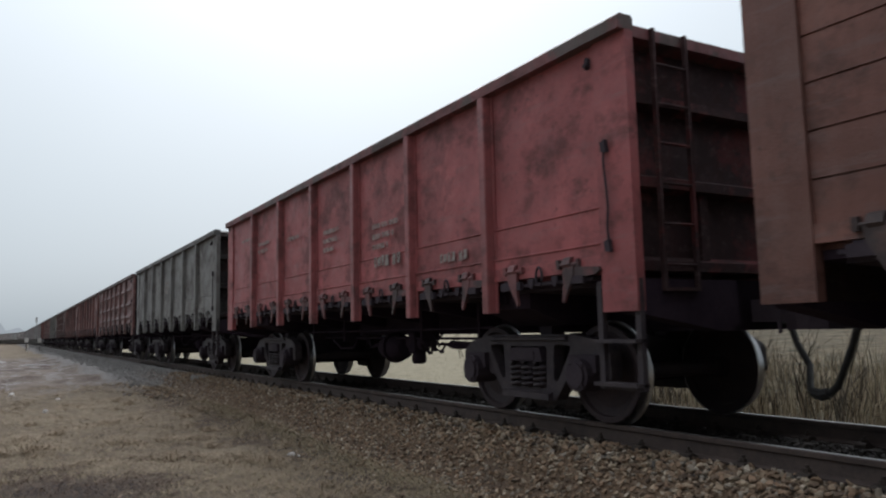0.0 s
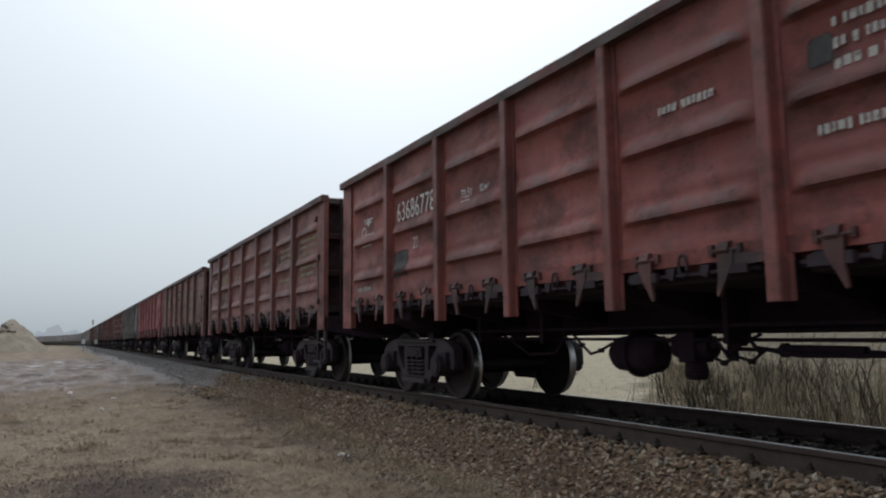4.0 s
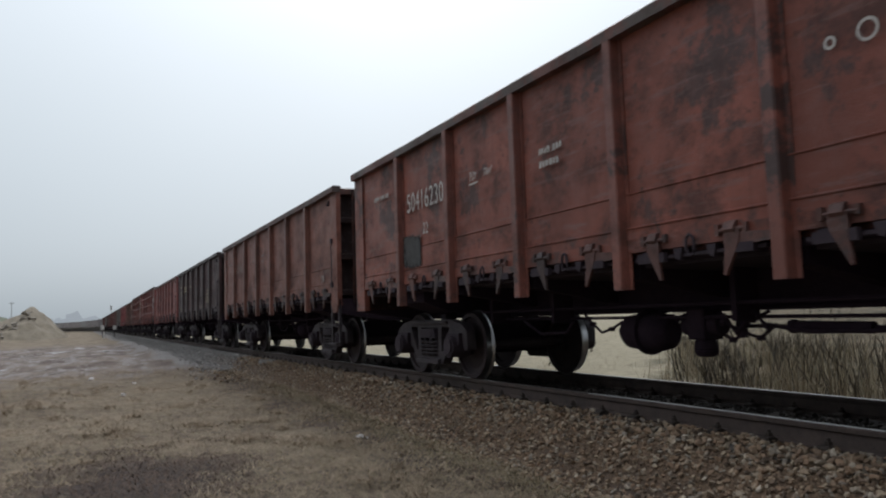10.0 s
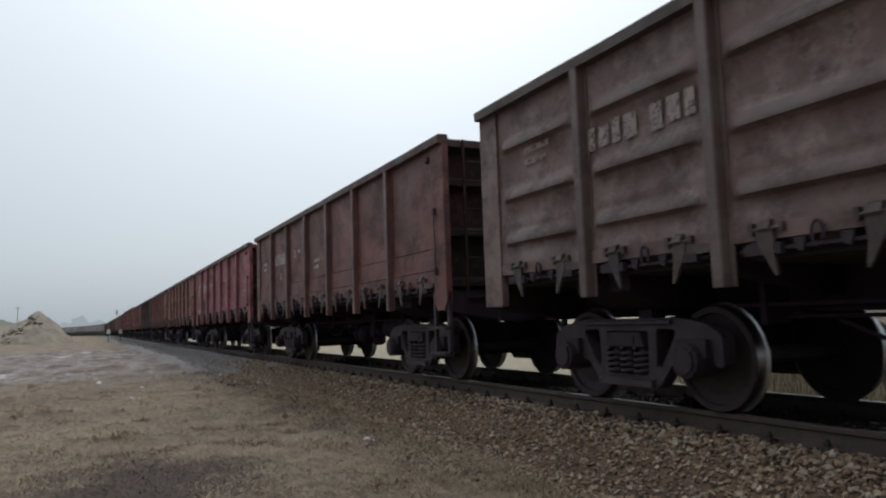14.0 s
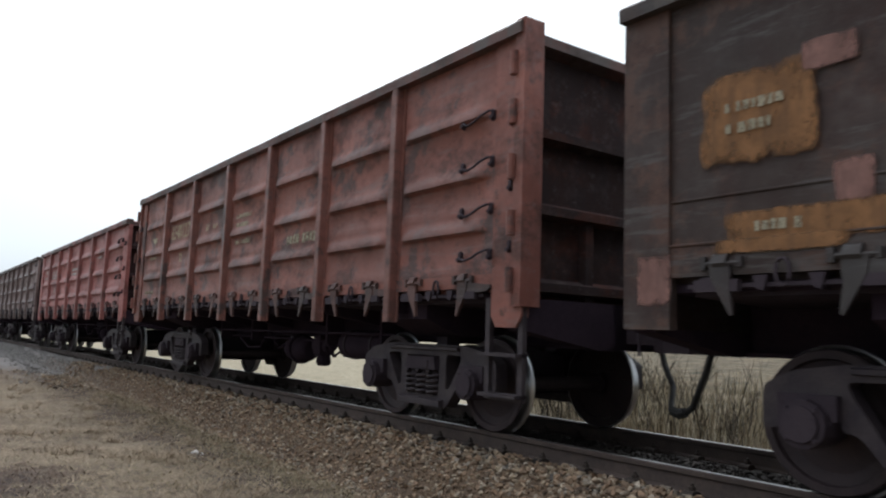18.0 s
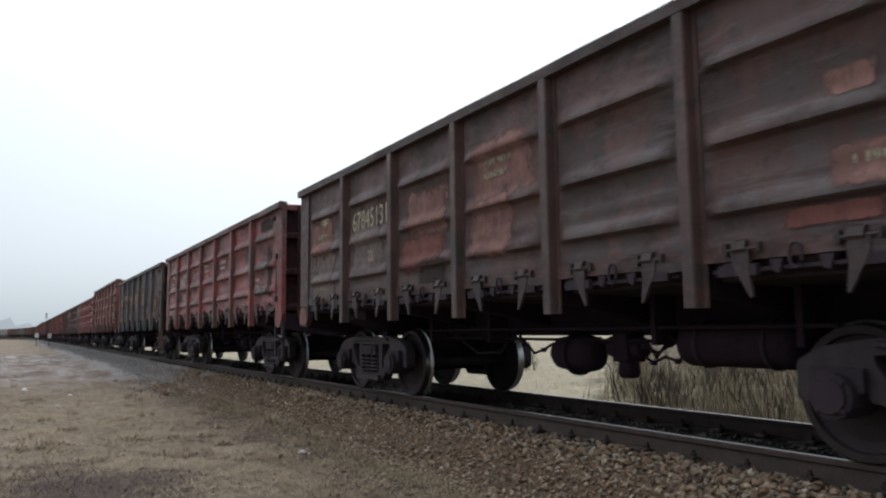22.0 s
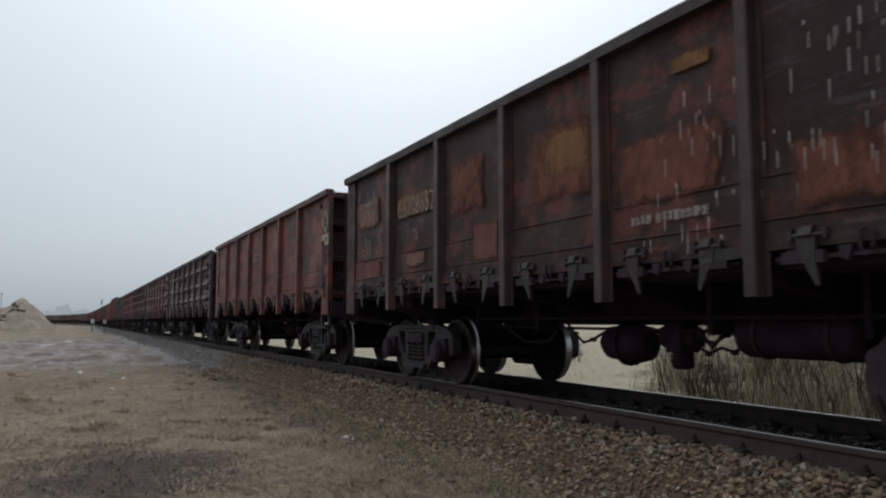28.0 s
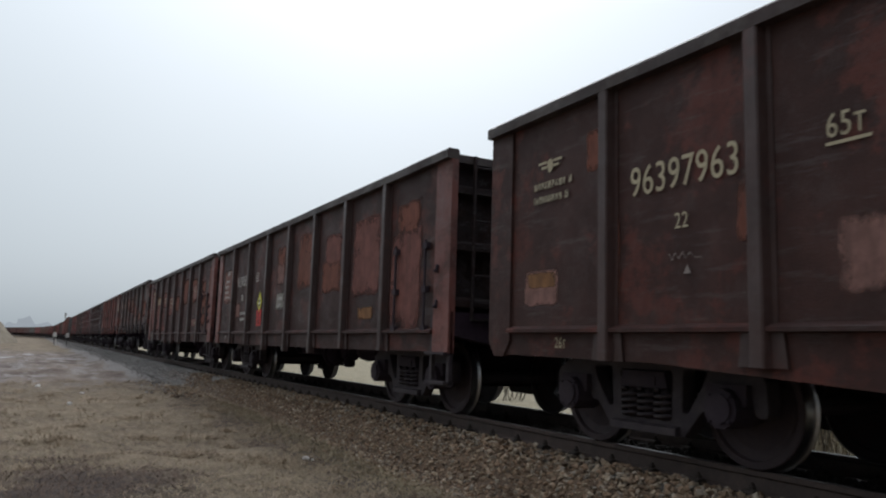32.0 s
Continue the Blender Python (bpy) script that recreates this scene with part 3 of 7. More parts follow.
def wheelset_mesh():
    """Two wheels on an axle, turning about x. Slot 0: disc, 1: polished tread."""
    bm = bmesh.new()
    prof = [(-0.868, 0.10), (-0.868, 0.125), (-0.835, 0.13), (-0.815, 0.20), (-0.800, 0.33), (-0.825, 0.400), (-0.855, 0.408), (-0.862, 0.412),
            (-0.862, 0.462), (-0.852, 0.470), (-0.775, 0.475), (-0.755, 0.487), (-0.748, 0.503), (-0.735, 0.503), (-0.728, 0.49), (-0.728, 0.40),
            (-0.760, 0.39), (-0.770, 0.20), (-0.745, 0.13), (-0.68, 0.12)]
    mats = [0] * 19
    for i in (9, 10, 11, 12, 13):
        mats[i] = 1
    lathe(bm, prof, 0, 40, mats)
    lathe(bm, [(-x, r) for x, r in prof[::-1]], 0, 40, mats[::-1])
    tube(bm, [(-1.12, 0, 0), (1.12, 0, 0)], 0.078, 12)
    for s in (-1, 1):
        for k in range(3):
            a = 2 * math.pi * k / 3 + 0.4
            box(bm, s * 0.862 - 0.004, s * 0.862 + 0.004, 0.435 * math.cos(a) - 0.012, 0.435 * math.cos(a) + 0.012, 0.435 * math.sin(a) - 0.012, 0.435 * math.sin(a) + 0.012)
    me = mesh_of(bm)
    for p in me.polygons:
        p.use_smooth = True
    me.set_sharp_from_angle(angle=radians(25))
    me.materials.append(WHEEL)
    me.materials.append(TYRE)
    return me


def rounded(pts, r, seg=3):
    """Rounds the corners of a closed outline."""
    out = []
    n = len(pts)
    for i in range(n):
        p, a, b = Vector(pts[i]), Vector(pts[i - 1]), Vector(pts[(i + 1) % n])
        q = min(r, (a - p).length * 0.45, (b - p).length * 0.45)
        u, w = p + (a - p).normalized() * q, p + (b - p).normalized() * q
        for j in range(seg + 1):
            t = j / seg
            out.append(tuple((1 - t) ** 2 * u + 2 * t * (1 - t) * p + t * t * w))
    return out


def side_frame_mesh():
    """A cast side frame: a plate with rounded windows, jaws over the axle boxes and raised rims."""
    right = [(0.70, 0.855), (1.06, 0.800), (1.25, 0.700), (1.26, 0.42), (1.14, 0.42), (1.11, 0.600), (0.76, 0.610), (0.735, 0.43), (0.64, 0.43), (0.44, 0.195)]
    outer = rounded(right + [(-y, z) for y, z in right[::-1]], 0.05)
    holes = [rounded([(-0.315, 0.735), (0.315, 0.735), (0.30, 0.315), (-0.30, 0.315)], 0.04)]
    for s in (-1, 1):
        holes.append(rounded([(s * 0.435, 0.755), (s * 0.70, 0.745), (s * 0.66, 0.655), (s * 0.475, 0.385), (s * 0.425, 0.40)], 0.05))
    bm = bmesh.new()
    edges = []
    for loop in [outer] + holes:
        vs = [bm.verts.new((-1.09, y, z)) for y, z in loop]
        edges += [bm.edges.new((vs[i - 1], vs[i])) for i in range(len(vs))]
    bmesh.ops.triangle_fill(bm, edges=edges, use_beauty=True)
    rim = [e for e in bm.edges if len(e.link_faces) == 1]
    ext = bmesh.ops.extrude_face_region(bm, geom=list(bm.faces))
    bmesh.ops.translate(bm, verts=[v for v in ext["geom"] if isinstance(v, bmesh.types.BMVert)], vec=(0.14, 0, 0))
    bmesh.ops.bevel(bm, geom=rim, offset=0.014, segments=2, affect="EDGES", clamp_overlap=True)
    # ribs of the casting along the top and bottom chords
    prism(bm, [(-1.125, 0.800), (-1.125, 0.830), (-1.08, 0.845), (-1.08, 0.79)], -0.66, 0.66, "y")
    prism(bm, [(-1.15, 0.205), (-1.15, 0.265), (-1.08, 0.285), (-1.08, 0.20)], -0.40, 0.40, "y")
    me = mesh_of(bm)
    for p in me.polygons:
        p.use_smooth = True
    me.set_sharp_from_angle(angle=radians(40))
    return me


def spring_mesh():
    bm = bmesh.new()
    turns, n = 4.5, 54
    pts = [(0.092 * math.cos(2 * math.pi * turns * i / n), 0.092 * math.sin(2 * math.pi * turns * i / n), 0.32 + 0.25 * i / n) for i in range(n + 1)]
    tube(bm, pts, 0.018, 5)
    tube(bm, [(0, 0, 0.31), (0, 0, 0.58)], 0.045, 8)
    return mesh_of(bm, True)


def bolster_mesh():
    bm = bmesh.new()
    prism(bm, [(-1.12, 0.58), (-1.12, 0.72), (-0.55, 0.80), (-0.3, 0.86), (0.3, 0.86), (0.55, 0.80), (1.12, 0.72), (1.12, 0.58), (0.5, 0.46), (-0.5, 0.46)], -0.22, 0.22, "y")
    tube(bm, [(0, 0, 0.85), (0, 0, 0.96)], 0.20, 14)
    for s in (-1, 1):
        box(bm, s * 0.75 - 0.09, s * 0.75 + 0.09, -0.10, 0.10, 0.8, 0.94)
    return mesh_of(bm)


def axle_box_mesh():
    bm = bmesh.new()
    tube(bm, [(-1.22, 0, 0.475), (-0.93, 0, 0.475)], 0.155, 14)
    tube(bm, [(-1.245, 0, 0.475), (-1.22, 0, 0.475)], 0.115, 14)
    box(bm, -1.15, -0.95, -0.19, 0.19, 0.50, 0.66)
    for k in range(4):
        a = math.pi / 4 + k * math.pi / 2
        tube(bm, [(-1.24, 0.13 * math.cos(a), 0.475 + 0.13 * math.sin(a)), (-1.215, 0.13 * math.cos(a), 0.475 + 0.13 * math.sin(a))], 0.016, 6)
    return mesh_of(bm)


def wedge_mesh():
    """The rubbing plate and bolster end inside the spring opening."""
    bm = bmesh.new()
    prism(bm, [(-0.29, 0.585), (0.29, 0.585), (0.25, 0.72), (-0.25, 0.72)], -1.13, -0.90, "x")
    box(bm, -1.14, -1.12, -0.16, 0.16, 0.60, 0.68)
    return mesh_of(bm)


def brake_beam_mesh(y):
    bm = bmesh.new()
    tube(bm, [(-0.82, y, 0.36), (0.82, y, 0.36)], 0.035, 8)
    for s in (-1, 1):
        prism(bm, [(y - 0.02, 0.30), (y + 0.07, 0.34), (y + 0.07, 0.52), (y - 0.02, 0.58)] if y > 0 else [(y + 0.02, 0.30), (y - 0.07, 0.34), (y - 0.07, 0.52), (y + 0.02, 0.58)], s * 0.80 - 0.04, s * 0.80 + 0.04, "x")
    return mesh_of(bm)


def add_bogie(wagon, y):
    b = part("bogie", shared("bolster", bolster_mesh), GRIME, wagon, "cast iron two-axle bogie caked with grime", pose(0, y, 0))
    turn = pose(0, 0, 0, 0, 0, 180)
    for m in (None, turn):
        part("side_frame", shared("side_frame", side_frame_mesh), FRAME_IRON, b, at=m)
        part("rubbing_plate", shared("wedge", wedge_mesh), GRIME, b, at=m)
        for sy in (-0.20, 0.0, 0.20):
            part("coil_spring", shared("spring", spring_mesh), FRAME_IRON, b, at=(m or Matrix()) @ pose(-1.05, sy, 0))
        for s in (-1, 1):
            part("axle_box", shared("axle_box", axle_box_mesh), GRIME, b, at=(m or Matrix()) @ pose(0, s * 0.925, 0))
    for s in (-1, 1):
        w = part("wheelset", shared("wheelset", wheelset_mesh), None, b, "wheelset with bright worn treads", pose(0, s * 0.925, 0.475))
        WHEELSETS.append((w, s))
        part("brake_beam", shared(("brake_beam", s), brake_beam_mesh, s * 0.36), UNDER, b)
    return b


def coupler_mesh():
    bm = bmesh.new()
    box(bm, -0.11, 0.11, 6.30, 6.82, 0.93, 1.13)
    prism(bm, [(-0.20, 6.80), (-0.06, 6.72), (0.16, 6.72), (0.22, 6.86), (0.20, 6.97), (0.04, 6.93), (-0.04, 6.86), (-0.12, 6.97), (-0.22, 6.95)], 0.86, 1.20, "z")
    return mesh_of(bm)


def hose_mesh(front):
    """A brake hose that hangs beside the coupler and meets its fellow in a V."""
    bm = bmesh.new()
    xb = -0.12 if front else 0.12
    top = 6.44 if front else 6.38
    pts = [(-0.33, 6.26, 0.93), (-0.33, top, 0.91), (-0.32, top + 0.06, 0.85), (-0.28, top + 0.12, 0.74), (-0.2 + 0.2 * xb, 6.68, 0.55), (0.6 * xb - 0.06, 6.80, 0.41), (xb, 6.88, 0.35), (xb, 6.95, 0.335)]
    tube(bm, pts, 0.030, 8)
    tube(bm, [(xb, 6.89, 0.35), (xb, 6.975, 0.325)], 0.045, 8)
    tube(bm, [(-0.33, 6.20, 0.93), (-0.33, 6.34, 0.93)], 0.042, 8)
    return mesh_of(bm)


def lever_mesh():
    """The uncoupling lever across the end."""
    bm = bmesh.new()
    tube(bm, [(-1.35, 6.40, 0.85), (-1.33, 6.42, 1.12), (-0.3, 6.45, 1.02), (-0.12, 6.60, 1.18)], 0.016, 6)
    return mesh_of(bm)


def tank_mesh(r, half):
    bm = bmesh.new()
    lathe(bm, [(-half, r * 0.5), (-half + 0.05, r * 0.9), (-half + 0.10, r), (half - 0.10, r), (half - 0.05, r * 0.9), (half, r * 0.5)], 0, 18)
    bmesh.ops.rotate(bm, verts=bm.verts, matrix=Matrix.Rotation(math.pi / 2, 3, "Z"))
    return mesh_of(bm, True)


def cylinder_mesh():
    """The brake cylinder: a bellied body, a bolted flange and a domed head."""
    bm = bmesh.new()
    lathe(bm, [(-0.38, 0.05), (-0.375, 0.12), (-0.31, 0.185), (-0.20, 0.205), (-0.07, 0.205), (-0.065, 0.245), (-0.025, 0.245), (-0.02, 0.20), (0.10, 0.195), (0.24, 0.18), (0.33, 0.12), (0.36, 0.05)], 0, 20)
    bmesh.ops.rotate(bm, verts=bm.verts, matrix=Matrix.Rotation(math.pi / 2, 3, "Z"))
    for i in range(8):
        a = 2 * math.pi * i / 8
        x, z = 0.225 * math.cos(a), 0.225 * math.sin(a)
        tube(bm, [(x, -0.085, z), (x, -0.005, z)], 0.014, 6)
    me = mesh_of(bm, True)
    me.set_sharp_from_angle(angle=radians(35))
    return me


def valve_mesh():
    """The air distributor: a block with a bolted cover at each side and a bowl below."""
    bm = bmesh.new()
    box(bm, -0.13, 0.13, -0.11, 0.11, -0.06, 0.24)
    tube(bm, [(0, -0.23, 0.08), (0, -0.20, 0.08), (0, 0.20, 0.08), (0, 0.24, 0.08)], 0.105, 12)
    tube(bm, [(0, 0, -0.05), (0, 0, -0.16)], 0.10, 12, 0.12)
    tube(bm, [(0, 0, -0.16), (0, 0, -0.225)], 0.125, 12, 0.09)
    bmesh.ops.bevel(bm, geom=list(bm.edges), offset=0.012, segments=1, affect="EDGES", clamp_overlap=True)
    return mesh_of(bm)


PIPES = [[(-0.50, -0.95, 0.86), (-0.55, -1.05, 0.76), (-0.52, -1.20, 0.70), (-0.55, -1.38, 0.78), (-0.52, -1.55, 0.86)],
         [(-0.42, -0.90, 0.66), (-0.45, -1.06, 0.60), (-0.45, -1.22, 0.66), (-0.42, -1.35, 0.62), (-0.46, -1.56, 0.74)],
         [(-0.52, 0.42, 0.78), (-0.55, 0.58, 0.70), (-0.55, 0.76, 0.66), (-0.52, 0.96, 0.76), (-0.55, 1.10, 0.90)],
         [(-0.44, -0.28, 0.84), (-0.46, -0.36, 0.80), (-0.44, -0.50, 0.86), (-0.44, -0.55, 0.78)]]


def pipe_mesh(i):
    bm = bmesh.new()
    tube(bm, PIPES[i], 0.016, 6)
    for p in PIPES[i][1:-1:2]:
        tube(bm, [(p[0], p[1] - 0.03, p[2]), (p[0], p[1] + 0.03, p[2])], 0.028, 6)
    return mesh_of(bm)


def adjuster_mesh():
    """The brake slack adjuster: a thick sleeve on a pull rod, with its yoke."""
    bm = bmesh.new()
    tube(bm, [(-0.45, -1.15, 0.73), (-0.45, -3.3, 0.70)], 0.020, 6)
    tube(bm, [(-0.45, -1.75, 0.722), (-0.45, -2.45, 0.712)], 0.048, 8)
    tube(bm, [(-0.45, -1.70, 0.722), (-0.45, -1.76, 0.722)], 0.06, 8)
    box(bm, -0.47, -0.43, -1.22, -1.12, 0.62, 0.92)
    return mesh_of(bm)


def strap_mesh():
    """A strap that holds the reservoir."""
    bm = bmesh.new()
    lathe(bm, [(-0.02, 0.205), (-0.02, 0.215), (0.02, 0.215), (0.02, 0.205)], 0, 18)
    bmesh.ops.rotate(bm, verts=bm.verts, matrix=Matrix.Rotation(math.pi / 2, 3, "Z"))
    return mesh_of(bm)


RODS = [[(-0.75, -3.2, 0.94), (-0.75, 3.2, 0.94)], [(-0.55, -3.3, 0.80), (-0.55, 3.3, 0.84)], [(-0.5, -3.4, 0.70), (-0.5, -1.9, 0.68), (-0.5, -1.5, 0.74)],
        [(-0.62, 1.2, 0.80), (-0.62, 1.35, 0.66), (-0.62, 1.9, 0.64), (-0.62, 2.3, 0.8)], [(-0.60, -1.1, 0.84), (-0.60, -1.25, 0.66), (-0.60, -1.45, 0.86), (-0.60, -1.6, 0.7)]]


def rod_mesh(i):
    bm = bmesh.new()
    tube(bm, RODS[i], 0.019, 6)
    return mesh_of(bm)


def hanger_mesh():
    bm = bmesh.new()
    box(bm, -0.78, -0.5, -0.03, 0.03, 0.78, 1.28)
    return mesh_of(bm)


def deep_sill_mesh(half, belly):
    """The fish-belly side sill of the box wagons without hatches, with a ledge along its top."""
    bm = bmesh.new()
    pts = [(-half, 0.82), (-4.2, 0.80), (-2.0, 0.79 - belly), (2.0, 0.79 - belly), (4.2, 0.80), (half, 0.82), (half, 1.08), (-half, 1.08)]
    prism(bm, pts, -SIDE - 0.005, -SIDE + 0.04, "x")
    return mesh_of(bm)


def ledge_mesh(half):
    bm = bmesh.new()
    prism(bm, [(-SIDE - 0.075, 1.045), (-SIDE - 0.075, 1.075), (-SIDE + 0.03, 1.12), (-SIDE + 0.03, 1.03)], -half, half, "y")
    return mesh_of(bm)


def gusset_mesh():
    """The flared foot of a post below the ledge."""
    bm = bmesh.new()
    prism(bm, [(-0.20, 0.80), (0.20, 0.80), (0.17, 1.04), (-0.17, 1.04)], -SIDE - 0.035, -SIDE - 0.004, "x")
    return mesh_of(bm)


def handle_mesh():
    bm = bmesh.new()
    tube(bm, [(-SIDE - 0.03, -0.22, 0.035), (-SIDE - 0.085, -0.20, 0.035), (-SIDE - 0.095, -0.10, 0.01), (-SIDE - 0.095, 0.0, -0.03), (-SIDE - 0.095, 0.10, -0.05), (-SIDE - 0.085, 0.19, -0.02), (-SIDE - 0.03, 0.21, 0.0)], 0.012, 6)
    return mesh_of(bm)


def lug_mesh():
    bm = bmesh.new()
    prism(bm, [(-0.012, -0.045), (0.018, -0.055), (0.022, 0.03), (0.0, 0.055), (-0.022, 0.035)], -SIDE - 0.06, -SIDE - 0.025, "x")
    tube(bm, [(-SIDE - 0.085, 0, -0.03), (-SIDE - 0.04, 0, -0.03)], 0.020, 8)
    return mesh_of(bm)


def corner_rod_mesh():
    """A bent rod down the corner post, held by a lug at each end."""
    bm = bmesh.new()
    x = -SIDE - 0.055
    tube(bm, [(x, 0.0, 2.42), (x, 0.015, 2.30), (x, -0.005, 2.10), (x, -0.02, 1.90), (x, 0.0, 1.74), (x, -0.015, 1.60)], 0.010, 5)
    for z in (2.42, 1.58):
        prism(bm, [(-0.035, z - 0.05), (0.03, z - 0.04), (0.035, z + 0.04), (-0.02, z + 0.06)], -SIDE - 0.07, -SIDE - 0.028, "x")
    return mesh_of(bm)


def lock_bar_mesh():
    bm = bmesh.new()
    tube(bm, [(-SIDE - 0.05, 0, 1.04), (-SIDE - 0.05, 0, 2.24)], 0.018, 6)
    for z in (1.10, 1.6, 2.16):
        box(bm, -SIDE - 0.07, -SIDE - 0.01, -0.06, 0.06, z - 0.04, z + 0.04)
    return mesh_of(bm)


def bars_mesh(rows, seed):
    """Lines of writing too worn to read, as short bars: rows of (z, y from, y to, height)."""
    rnd = random.Random(seed)
    bm = bmesh.new()
    for z, ya, yb, h in rows:
        y = ya
        while y > yb:
            w = h * rnd.uniform(0.3, 0.75)
            box(bm, -0.001, 0.001, y - w, y, z - h / 2 * rnd.uniform(0.75, 1), z + h / 2 * rnd.uniform(0.75, 1))
            y -= w + h * (0.22 if rnd.random() > 0.18 else 0.7)
    return mesh_of(bm)


def patch_mesh(w, h, seed):
    """A patch of newer or bared paint."""
    bm = bmesh.new()
    k = 1 + 0.04 * (seed % 3)
    pts = [(-w / 2, -h / 2), (w / 2 * k, -h / 2), (w / 2, h / 2), (-w / 2, h / 2 * k)]
    prism(bm, pts, -0.001, 0.001, "x")
    return mesh_of(bm)


def ribbed_patch_mesh(y, z, w, h, edges, ribs):
    """A coat of paint that follows the pressed ribs under it."""
    bm = bmesh.new()
    nz, ny = max(6, round(h / 0.03)), max(4, round(w / 0.08))
    rows = []
    for i in range(nz + 1):
        zz = -h / 2 + h * i / nz
        row = []
        for j in range(ny + 1):
            yy = -w / 2 + w * j / ny
            v = min(abs(y + yy - e) for e in edges)
            row.append(bm.verts.new((-rib_depth(v, z + zz, ribs), yy, zz)))
        rows.append(row)
    for i in range(nz):
        for j in range(ny):
            bm.faces.new((rows[i][j], rows[i][j + 1], rows[i + 1][j + 1], rows[i + 1][j])).smooth = True
    return mesh_of(bm)


def emblem_mesh():
    bm = bmesh.new()
    for s in (-1, 1):
        box(bm, -0.001, 0.001, s * 0.12 - 0.07, s * 0.12 + 0.07, 0.05, 0.075)
        box(bm, -0.001, 0.001, s * 0.09 - 0.05, s * 0.09 + 0.05, 0.0, 0.025)
    prism(bm, [(0.05 * math.cos(a), 0.02 + 0.07 * math.sin(a)) for a in [2 * math.pi * i / 10 for i in range(10)]], -0.001, 0.001, "x")
    return mesh_of(bm)


def underline_mesh(w):
    """A stroke of paint under the load mark."""
    bm = bmesh.new()
    prism(bm, [(0.0, -0.012), (-w, -0.010), (-w, 0.012), (0.0, 0.010)], -0.001, 0.001, "x")
    return mesh_of(bm)


def rag_mesh():
    """A bent strip of sheet metal standing off the top rail."""
    bm = bmesh.new()
    prism(bm, [(-0.02, 0.0), (0.05, 0.0), (0.10, 0.03), (0.26, 0.05), (0.27, 0.065), (0.10, 0.055), (0.03, 0.04)], -SIDE - 0.04, -SIDE + 0.03, "x")
    return mesh_of(bm)


def hinge_post_mesh():
    """An upright angle at the corner."""
    bm = bmesh.new()
    prism(bm, [(-SIDE - 0.075, -0.07), (-SIDE - 0.075, 0.05), (-SIDE - 0.03, 0.05), (-SIDE - 0.03, -0.03), (-SIDE + 0.16, -0.03), (-SIDE + 0.16, -0.07)], 1.22, 3.80, "z")
    return mesh_of(bm)


def knuckle_mesh():
    bm = bmesh.new()
    tube(bm, [(-SIDE - 0.085, 0.06, -0.11), (-SIDE - 0.085, 0.06, 0.11)], 0.04, 8)
    return mesh_of(bm)


def chalk_mesh():
    """A chalk scribble: a wavy line and a small triangle."""
    bm = bmesh.new()
    pts = [(0.18, 0.03), (0.15, -0.03), (0.12, 0.03), (0.08, -0.02), (0.04, 0.03), (0.01, -0.03), (-0.03, 0.02), (-0.08, -0.02), (-0.15, -0.03)]
    for (a, b), (c, e) in zip(pts, pts[1:]):
        beam(bm, (0, a, b), (0, c, e), 0.006, 0.002)
    prism(bm, [(0.03, -0.14), (-0.04, -0.14), (-0.005, -0.07)], -0.001, 0.001, "x")
    return mesh_of(bm)


def ring_mesh(r, w):
    bm = bmesh.new()
    n = 20
    for i in range(n):
        a, b = 2 * math.pi * i / n, 2 * math.pi * (i + 1) / n
        v = [bm.verts.new((0, q * math.cos(c), q * math.sin(c))) for q, c in ((r, a), (r, b), (r - w, b), (r - w, a))]
        bm.faces.new(v)
    return mesh_of(bm)


def diamond_mesh():
    bm = bmesh.new()
    prism(bm, [(0, -0.235), (0.19, 0), (0, 0.235), (-0.19, 0)], -0.002, 0.002, "x")
    return mesh_of(bm)


def inner_diamond_mesh():
    bm = bmesh.new()
    prism(bm, [(0, -0.18), (0.145, 0), (0, 0.18), (-0.145, 0)], -0.002, 0.002, "x")
    return mesh_of(bm)


def small_diamond_mesh():
    bm = bmesh.new()
    prism(bm, [(0, -0.13), (0.10, 0), (0, 0.13), (-0.10, 0)], -0.002, 0.002, "x")
    return mesh_of(bm)


def number_plate_mesh():
    bm = bmesh.new()
    prism(bm, [(-0.21, -0.10), (0.21, -0.12), (0.22, 0.10), (-0.20, 0.11)], -0.002, 0.002, "x")
    return mesh_of(bm)


def plate_line_mesh():
    """The bar across the plate."""
    bm = bmesh.new()
    prism(bm, [(-0.19, -0.006), (0.19, -0.006), (0.19, 0.006), (-0.19, 0.006)], -0.0015, 0.0015, "x")
    return mesh_of(bm)


def plate_mesh():
    bm = bmesh.new()
    prism(bm, [(-0.19, -0.18), (0.19, -0.18), (0.19, 0.16), (-0.19, 0.18)], -0.002, 0.002, "x")
    return mesh_of(bm)


def drips_mesh(seed):
    rnd = random.Random(seed + 40)
    bm = bmesh.new()
    for _ in range(44):
        y, z, h = rnd.gauss(0, 0.34), rnd.uniform(-0.85, 0.40), rnd.uniform(0.02, 0.17)
        w = rnd.uniform(0.0015, 0.0055)
        prism(bm, [(y - w, z), (y + w, z + 0.01), (y + w * 0.8, z - h), (y - w * 0.6, z - h * 0.9)], -0.001, 0.001, "x")
    return mesh_of(bm)


WHEELSETS = []
WAGONS = {}


